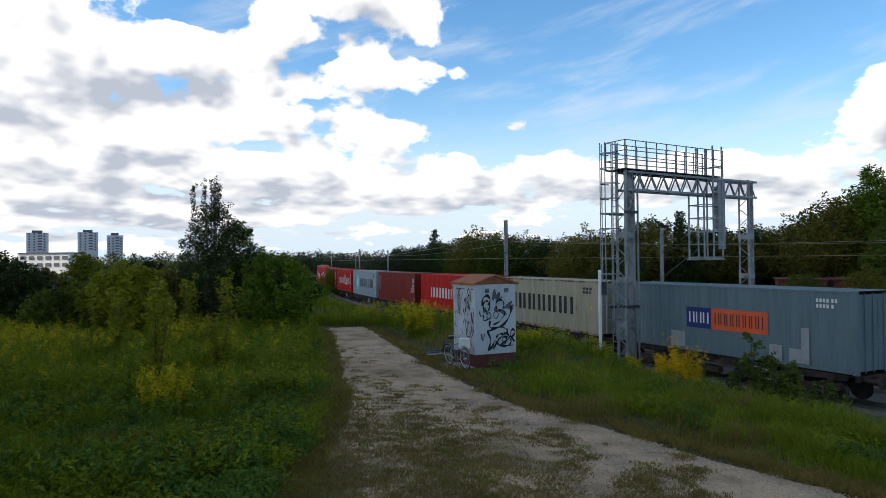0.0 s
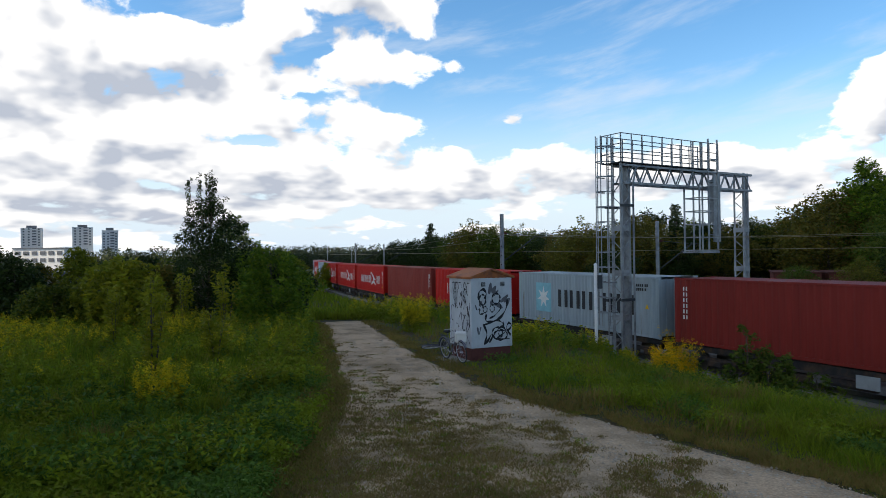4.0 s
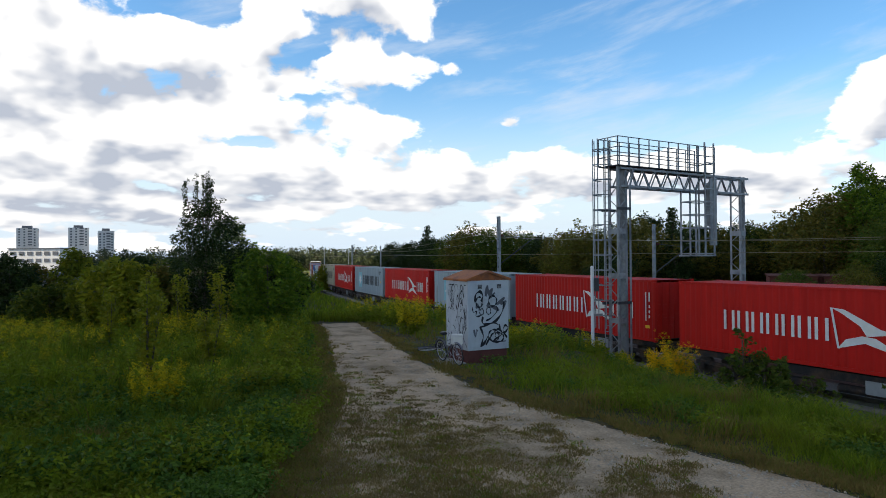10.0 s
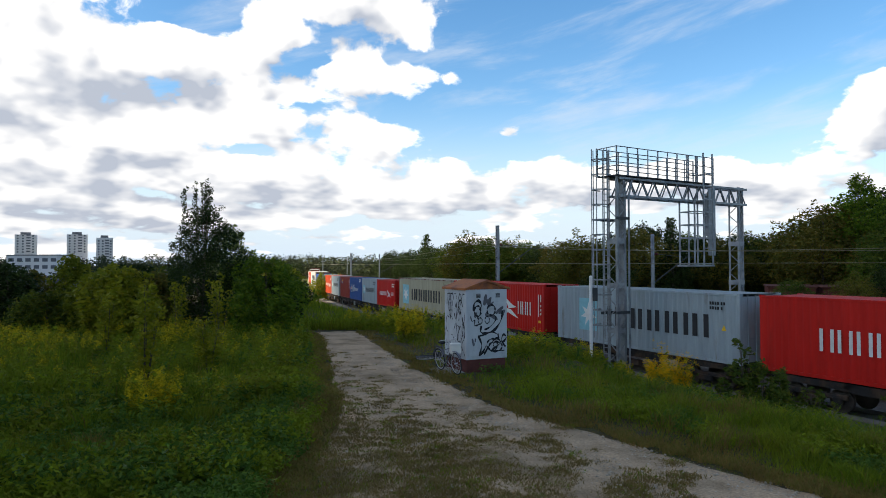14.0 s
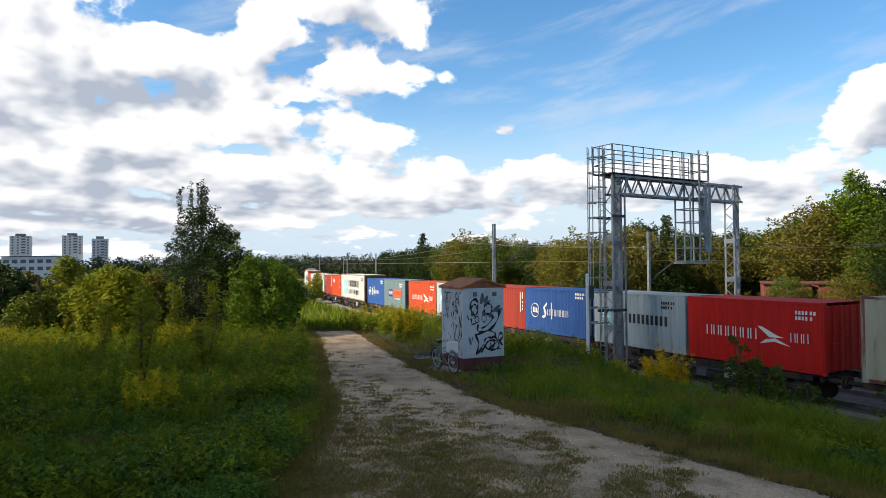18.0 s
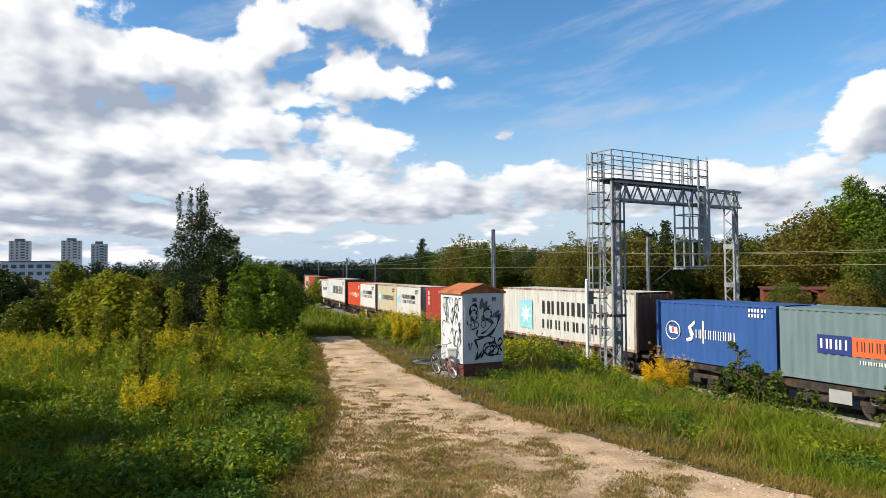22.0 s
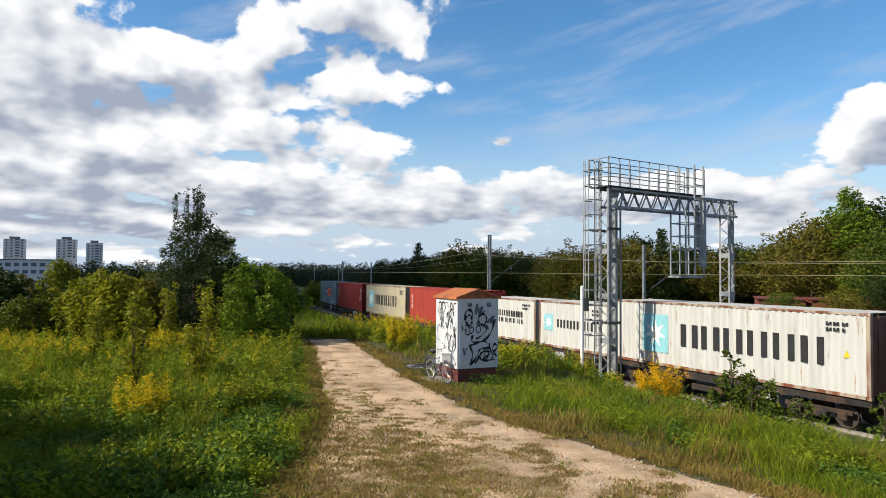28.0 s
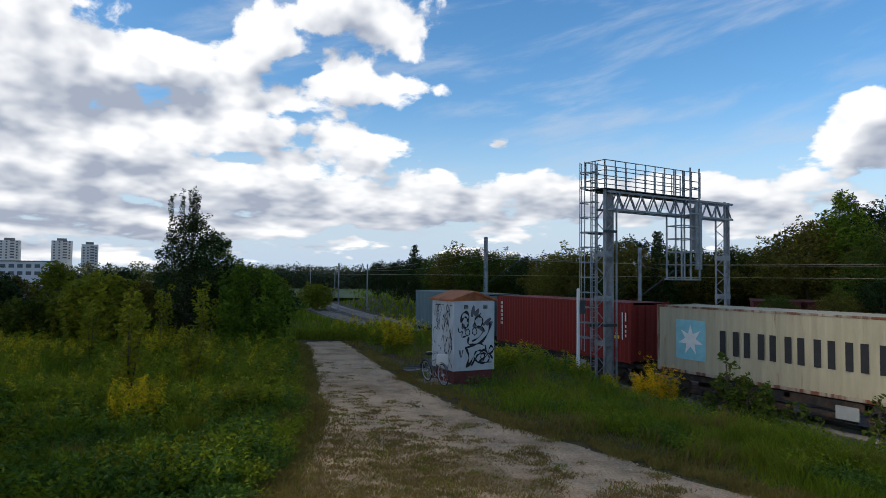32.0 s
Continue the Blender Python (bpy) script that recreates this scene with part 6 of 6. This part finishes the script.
# ---- grass and weeds ----
def blades(pts, heights, widths, lean, rng):
    """Bent grass blades: two triangles and a tip each."""
    n = len(pts)
    a = rng.uniform(0, 2 * np.pi, n)
    side = np.column_stack([np.cos(a), np.sin(a), np.zeros(n)])
    b = rng.uniform(0, 2 * np.pi, n)
    bend = np.column_stack([np.cos(b), np.sin(b), np.zeros(n)]) * (heights * lean * rng.uniform(0.2, 1.0, n))[:, None]
    up = np.array([0, 0, 1.0])
    w = widths[:, None]
    p0, p1 = pts - side * w, pts + side * w
    mid = pts + bend * 0.35 + up * (heights * 0.6)[:, None]
    p2, p3 = mid + side * w * 0.7, mid - side * w * 0.7
    tip = pts + bend + up * heights[:, None]
    v = np.stack([p0, p1, p2, p3, tip], 1).reshape(-1, 3)
    i = np.arange(n)[:, None] * 5
    f = np.concatenate([i + [0, 1, 2], i + [0, 2, 3], i + [3, 2, 4]], 1).reshape(-1, 3)
    return v, f


def spread(n, rng, d0, d1, u0, u1):
    """Places in front of the path's start: denser near by."""
    y = 1 / rng.uniform(1 / d1, 1 / d0, n)
    u = rng.uniform(u0, u1, n)
    return np.column_stack([u * y, y])


def patch(xy, scale, seed):
    return np.array([noise.noise((p[0] * scale, p[1] * scale, seed)) for p in xy])


def build_grass():
    rng = np.random.default_rng(3)

    def lay(name, xy, h, w, lean, mat, label):
        z = ground_z(xy)
        v, f = blades(np.column_stack([xy, z - 0.01]), h, w, lean, rng)
        tagged(new(name, raw_mesh(name, v, f, mat)), label, "grass", kind="stuff")

    # meadow beside the path
    xy = spread(190000, rng, 7.5, 42, -0.95, 0.0)
    edge = np.interp(xy[:, 1], PATH_Y, PATH_L) - xy[:, 0]
    keep = (edge > -0.1) & (off_line(xy) > 6)
    xy, edge = xy[keep], edge[keep]
    pn = patch(xy, 0.45, 1.0)
    tall = smooth(0.1, 2.2, edge)
    h = (0.08 + 0.44 * tall * (0.55 + 0.45 * smooth(11, 17, xy[:, 1])) * np.maximum(0.10, 0.70 + 0.7 * pn + 2.0 * patch(xy, 1.5, 5.0))) * rng.uniform(0.45, 1.25, len(xy))
    dry = (rng.uniform(0, 1, len(xy)) < 0.05 + 0.5 * (edge < 0.5)) | (pn < -0.46)
    w = 0.005 + 0.0005 * xy[:, 1] * rng.uniform(0.5, 1.4, len(xy))
    lay("meadow_grass", xy[~dry], h[~dry], w[~dry], 0.7, "grass", "tall green meadow grass beside the path")
    lay("dry_grass", xy[dry], h[dry] * 0.9, w[dry], 0.8, "dry_grass", "straw-coloured dry grass beside the path")
    # bank between path and railway
    xy = spread(190000, rng, 7.5, 60, -0.25, 0.85)
    edge = xy[:, 0] - np.interp(xy[:, 1], PATH_Y, PATH_R)
    n = off_line(xy)
    loc = (np.linalg.inv(np.array(BOOTH))[:2, :2] @ (xy - np.array(BOOTH.translation)[:2]).T).T
    booth = (loc[:, 0] > -0.9) & (loc[:, 0] < 1.5) & (loc[:, 1] > -0.15) & (loc[:, 1] < 1.6)
    keep = (edge > -0.10 - 0.9 * np.maximum(0, patch(xy, 0.9, 41.0))) & (n > 1.1 + 1.5 * (xy[:, 0] > 12)) & ~booth
    xy, edge = xy[keep], edge[keep]
    pn = patch(xy, 0.5, 6.0)
    h = (0.04 + 0.24 * smooth(0.1, 1.8, edge) * np.maximum(0.12, 0.8 + 0.8 * pn + 1.8 * patch(xy, 1.4, 15.0))) * rng.uniform(0.45, 1.3, len(xy))
    dry = (rng.uniform(0, 1, len(xy)) < 0.04 + 0.7 * smooth(1.1, 0.0, edge + 1.6 * patch(xy, 0.7, 18.0)) + 0.6 * smooth(-0.02, -0.24, patch(xy, 0.42, 12.0)))
    w = 0.003 + 0.0004 * xy[:, 1] * rng.uniform(0.5, 1.4, len(xy))
    lay("bank_grass", xy[~dry], h[~dry], w[~dry], 1.1, "grass", "green grass on the bank beside the railway")
    lay("dry_grass", xy[dry], h[dry] * 0.9, w[dry], 0.9, "dry_grass", "straw-coloured dry grass along the path's edge")
    # short tan fringe over both edges of the path
    for side, edges, u0, u1 in ((-1, PATH_L, -0.45, 0.0), (1, PATH_R, -0.25, 0.75)):
        y = 1 / rng.uniform(1 / 34, 1 / 8.0, 30000)
        off = rng.normal(0.25, 0.32, len(y))
        xy = np.column_stack([np.interp(y, PATH_Y, edges) + side * off, y])
        off = off + 0.9 * patch(xy, 0.8, 51.0 + side) + 0.5 * patch(xy, 3.0, 7.0)
        xy = xy[(off > -0.12) & (off < 1.0)]
        h = rng.uniform(0.02, 0.09, len(xy))
        w = 0.003 + 0.0005 * xy[:, 1] * rng.uniform(0.5, 1.3, len(xy))
        v, f = blades(np.column_stack([xy, ground_z(xy) + 0.015]), h, w, 1.2, rng)
        tagged(new("path_fringe", raw_mesh("path_fringe", v, f, "dry_grass")), "short tan grass fringe along the path's edge", "grass", kind="stuff")
    # worn tufts on the path's near part
    cc = spread(12000, rng, 7.0, 26, -0.4, 0.4)
    lo, hi = np.interp(cc[:, 1], PATH_Y, PATH_L), np.interp(cc[:, 1], PATH_Y, PATH_R)
    u = (cc[:, 0] - lo) / (hi - lo)
    pn = np.array([noise.noise((p[0] * 1.7, p[1] * 0.9, 9.0)) + 0.6 * noise.noise((p[0] * 5, p[1] * 3, 2.0)) for p in cc])
    want = 0.60 - 1.5 * np.maximum(0, np.abs(u - 0.22) - 0.12) - 0.05 * np.maximum(0, cc[:, 1] - 13)
    cc = cc[(u > -0.03) & (u < 1.0) & (pn + want > 0.12)]
    n = 22
    xy = (cc[:, None, :] + rng.normal(0, 1, (len(cc), n, 2)) * np.array([0.085, 0.06])).reshape(-1, 2)
    h = rng.uniform(0.012, 0.055, len(xy))
    w = 0.004 + 0.0005 * xy[:, 1] * rng.uniform(0.5, 1.2, len(xy))
    dry = np.repeat(rng.uniform(0, 1, len(cc)) < 0.9, n)
    z = ground_z(xy) + 0.03
    for flag, mat in ((dry, "worn_turf"), (~dry, "grass")):
        v, f = blades(np.column_stack([xy, z])[flag], h[flag], w[flag], 1.2, rng)
        tagged(new("path_tufts", raw_mesh("path_tufts", v, f, mat)), "short worn grass tufts on the gravel path", "grass", kind="stuff")


def build_far_grass():
    """Rough grass beyond the tracks and past the path's end."""
    rng = np.random.default_rng(8)
    xy = spread(60000, rng, 34, 210, -0.32, 0.75)
    n = off_line(xy)
    xy = xy[(n < -8.2) | ((n > 1.4) & (xy[:, 1] > 36))]
    w = 0.0009 * xy[:, 1] * rng.uniform(0.6, 1.4, len(xy))
    h = rng.uniform(0.25, 0.8, len(xy))
    v, f = blades(np.column_stack([xy, ground_z(xy) - 0.02]), h, w, 0.7, rng)
    me = raw_mesh("rough_grass", v, f, "grass")
    tagged(new("rough_grass", me), "rough yellow-green grass beyond the tracks", "grass", kind="stuff")


def weed_mesh(places, rng, tall, gold_share, leaf=0.05, per=26, plume=(0.80, 0.88, 0.96, 1.05)):
    """Leafy stalks, some with golden plumes: leaf and plume arrays."""
    lv, lf, gv, gf, n, g = [], [], [], [], 0, 0
    places = np.asarray(places, float)
    for (x, y), z in zip(places, ground_z(places)):
        h = tall * rng.uniform(0.6, 1.15)
        bend = rng.normal(0, 0.10, 2)
        cs = [(x + bend[0] * k * h, y + bend[1] * k * h, z + h * k) for k in np.linspace(0.12, 0.95, 8)]
        v, f = leaf_cloud(cs, np.linspace(0.15, 0.07, 8), per, leaf * (1 + 0.012 * y), rng)
        lv.append(v)
        lf.append(f + n)
        n += len(v)
        if rng.uniform() < gold_share:
            cs = [(x + bend[0] * k * h + rng.normal(0, 0.05), y + bend[1] * k * h + rng.normal(0, 0.05), z + h * k) for k in plume]
            v, f = leaf_cloud(cs, np.linspace(0.11, 0.06, len(plume)), (20 if len(plume) < 6 else 34) * len(plume), 0.014 * (1 + 0.018 * y), rng)
            gv.append(v)
            gf.append(f + g)
            g += len(v)
    return (np.concatenate(lv), np.concatenate(lf)), (np.concatenate(gv), np.concatenate(gf)) if gv else None


def build_weeds():
    rng = np.random.default_rng(14)

    def field(name, xy, tall, gold, label, leaf=0.05, per=26, mat="weed_leaf"):
        a, b = weed_mesh(xy, rng, tall, gold, leaf, per)
        tagged(new(name, raw_mesh(name, a[0], a[1], mat)), label, "weeds", kind="stuff")
        if b:
            tagged(new("goldenrod_bloom", raw_mesh("goldenrod_bloom", b[0], b[1], "goldenrod")), "yellow goldenrod plumes above the weeds", "flowers", kind="stuff")

    xy = spread(9000, rng, 9.0, 38, -0.85, -0.08)
    edge = np.interp(xy[:, 1], PATH_Y, PATH_L) - xy[:, 0]
    pn = patch(xy, 0.3, 4.0)
    xy1 = xy[(edge > 0.9) & (pn > -0.05) & (off_line(xy) > 7)]
    q = len(xy1) * 7 // 10
    near = xy1[:, 1] < 15
    field("meadow_weeds", xy1[:q][~near[:q]], 0.85, 0.045, "tall leafy weeds in the meadow", 0.048, 34)
    field("low_weeds", xy1[near][::2], 0.55, 0.0, "leafy weeds in the meadow", 0.044, 34)
    field("dark_herbs", xy1[q:] + 0.2, 0.6, 0.0, "dark green broad-leaved herbs in the meadow", 0.05, 34, "herb_dark")
    # goldenrod belt before the thicket
    xy = np.column_stack([rng.uniform(-26, -9.5, 420), rng.uniform(23.5, 31, 420)])
    field("goldenrod_stalks", xy, 1.0, 0.27, "goldenrod stalks before the thicket")
    # bank weeds near the railway
    xy = spread(11000, rng, 11, 60, -0.2, 0.75)
    n = off_line(xy)
    edge = xy[:, 0] - np.interp(xy[:, 1], PATH_Y, PATH_R)
    pn = patch(xy, 0.35, 8.0)
    xy2 = xy[(n > 1.3 + 2.2 * (xy[:, 0] > 11.5)) & (n < 8.5) & (edge > 1.2) & (pn > -0.12)]
    q = len(xy2) * 6 // 10
    field("bank_weeds", xy2[:q], 0.5, 0.04, "leafy weeds along the railway bank", 0.036, 44)
    field("bank_herbs", xy2[q:] + 0.15, 0.5, 0.0, "dark green herbs along the railway bank", 0.04, 40, "herb_dark")
    xy = spread(2500, rng, 28, 75, -0.2, 0.05)
    n = off_line(xy)
    xy = xy[(n > 2.0) & (n < 7.5) & (xy[:, 0] - np.interp(xy[:, 1], PATH_Y, PATH_R) > 0.6)][:420]
    field("goldenrod_stalks", xy, 1.1, 0.42, "goldenrod belt along the railway")
    # single clumps of goldenrod and herbs
    for x, y, r, tall, gold, cnt, label in CLUMPS:
        a = rng.uniform(0, 6.28, cnt)
        q = r * np.sqrt(rng.uniform(0, 1, cnt))
        xy = np.column_stack([x + q * np.cos(a), y + q * np.sin(a)])
        lo, go = weed_mesh(xy, rng, tall, gold, 0.05, 30, (0.80, 0.88, 0.96, 1.05) if gold < 0.9 else (0.45, 0.55, 0.65, 0.74, 0.82, 0.9, 0.97, 1.05))
        t = thing("herb_clump", label, "plant", "clumps of tall herbs")
        tagged(part("leaves", raw_mesh("leaves", lo[0], lo[1], "weed_leaf"), None, t), kind="stuff")
        if go:
            tagged(part("bloom", raw_mesh("bloom", go[0], go[1], "goldenrod_ripe" if gold > 0.95 else "goldenrod"), None, t), kind="stuff")
    # leafy shrub by the track and its small neighbours
    for x, y, h, w, cnt, seed in SHRUBS:
        stand(make_tree("shrub", "leafy green shrub on the bank beside the track", h, w, 0.085, "leaf_wood", cnt, seed, 0.12, 16, low=0.12, category="shrub", group="shrubs by the track"), x, y, seed)


def build_ground_herbs():
    """Low leafy cover between the grass."""
    rng = np.random.default_rng(31)
    for u0, u1, cnt, side in ((-0.9, 0.05, 5200, -1), (-0.2, 0.8, 3600, 1)):
        xy = spread(cnt * 3, rng, 8.0, 40, u0, u1)
        lo, hi = np.interp(xy[:, 1], PATH_Y, PATH_L), np.interp(xy[:, 1], PATH_Y, PATH_R)
        n = off_line(xy)
        edge = lo - xy[:, 0] if side < 0 else xy[:, 0] - hi
        pn = patch(xy, 0.55, 21.0)
        keep = (edge > (0.35 if side < 0 else 1.6)) & (n > (6 if side < 0 else 2.2)) & (pn > (-0.25 if side < 0 else 0.0))
        xy = xy[keep][:cnt]
        half = patch(xy, 0.4, 33.0) > 0.0
        for flag, mat, label in ((half, "weed_leaf", "low yellow-green herbs between the grass"), (~half, "herb_dark", "low dark green herbs between the grass")):
            p = xy[flag]
            c = np.column_stack([p, ground_z(p) + rng.uniform(0.06, 0.26 if side < 0 else 0.14, len(p))])
            v, f = leaf_cloud(c, rng.uniform(0.12, 0.30, len(c)), 30 * len(c), 0.040, rng, 0.8)
            tagged(new("ground_herbs", raw_mesh("ground_herbs", v, f, mat)), label, "herbs", kind="stuff")


CLUMPS = [(7.75, 22.6, 0.36, 1.9, 0.98, 80, "bright yellow goldenrod clump on the bank"), (6.25, 19.7, 0.28, 0.85, 0.97, 34, "bright yellow goldenrod clump on the bank"),
          (5.6, 25.8, 0.7, 0.8, 0.4, 40, "green and yellow goldenrod beside the gantry"), (3.3, 25.5, 1.1, 0.8, 0.1, 70, "tall green herbs behind the cabinet"),
          (2.6, 24.0, 0.6, 0.8, 0.1, 40, "tall green herbs behind the cabinet"), (-1.6, 29.0, 0.6, 1.4, 0.9, 40, "yellow goldenrod clump beside the path"),
          (-4.0, 36.0, 1.6, 1.2, 0.6, 70, "goldenrod belt at the end of the path"), (-2.2, 33.0, 1.2, 1.1, 0.25, 60, "tall green herbs beside the path"),
          (9.4, 24.6, 0.9, 1.1, 0.05, 60, "tall green herbs beside the track"), (7.0, 25.0, 0.9, 0.85, 0.1, 60, "tall green herbs beside the gantry"), (10.8, 22.6, 0.9, 1.3, 0.05, 50, "tall green herbs beside the track"), (7.3, 27.5, 0.35, 0.9, 0.9, 20, "yellow goldenrod at the gantry's foot"), (-6.5, 14.6, 0.5, 1.0, 0.9, 36, "yellow goldenrod in the meadow"),
          (-10.0, 24.4, 0.9, 1.1, 0.85, 50, "yellow goldenrod in the meadow"), (-7.3, 20.6, 0.8, 1.1, 0.6, 44, "yellow goldenrod among green herbs in the meadow"), (-15.2, 23.4, 1.3, 1.1, 0.8, 60, "yellow goldenrod in the meadow"),
          (-12.6, 22.6, 1.0, 1.0, 0.6, 44, "yellow goldenrod among green herbs in the meadow"), (-6.0, 23.6, 0.8, 1.1, 0.12, 46, "tall grey-green herbs beside the path"), (-5.2, 19.6, 0.8, 1.0, 0.05, 46, "tall grey-green herbs beside the path"),
          (-4.4, 16.2, 0.7, 0.9, 0.03, 46, "tall green herbs beside the path"), (-6.4, 27.0, 0.9, 1.1, 0.1, 46, "tall green herbs beside the path"), (-9.4, 18.6, 0.9, 0.9, 0.15, 46, "tall green herbs in the meadow"),
          (-12.4, 19.2, 1.0, 1.0, 0.35, 50, "green and yellow goldenrod in the meadow")]
SHRUBS = [(9.6, 21.4, 3.3, 1.4, 1500, 61), (10.2, 21.2, 2.7, 1.5, 1400, 62), (9.8, 20.6, 2.3, 1.8, 1300, 63), (11.3, 20.6, 2.0, 1.4, 800, 66), (13.6, 20.2, 2.3, 0.9, 300, 64), (8.4, 23.6, 2.0, 1.0, 400, 65), (15.4, 19.6, 1.6, 1.2, 300, 67)]
build_left_growth()
build_right_woods()
build_far_woods()
build_grass()
build_far_grass()
build_weeds()
build_ground_herbs()

motions()
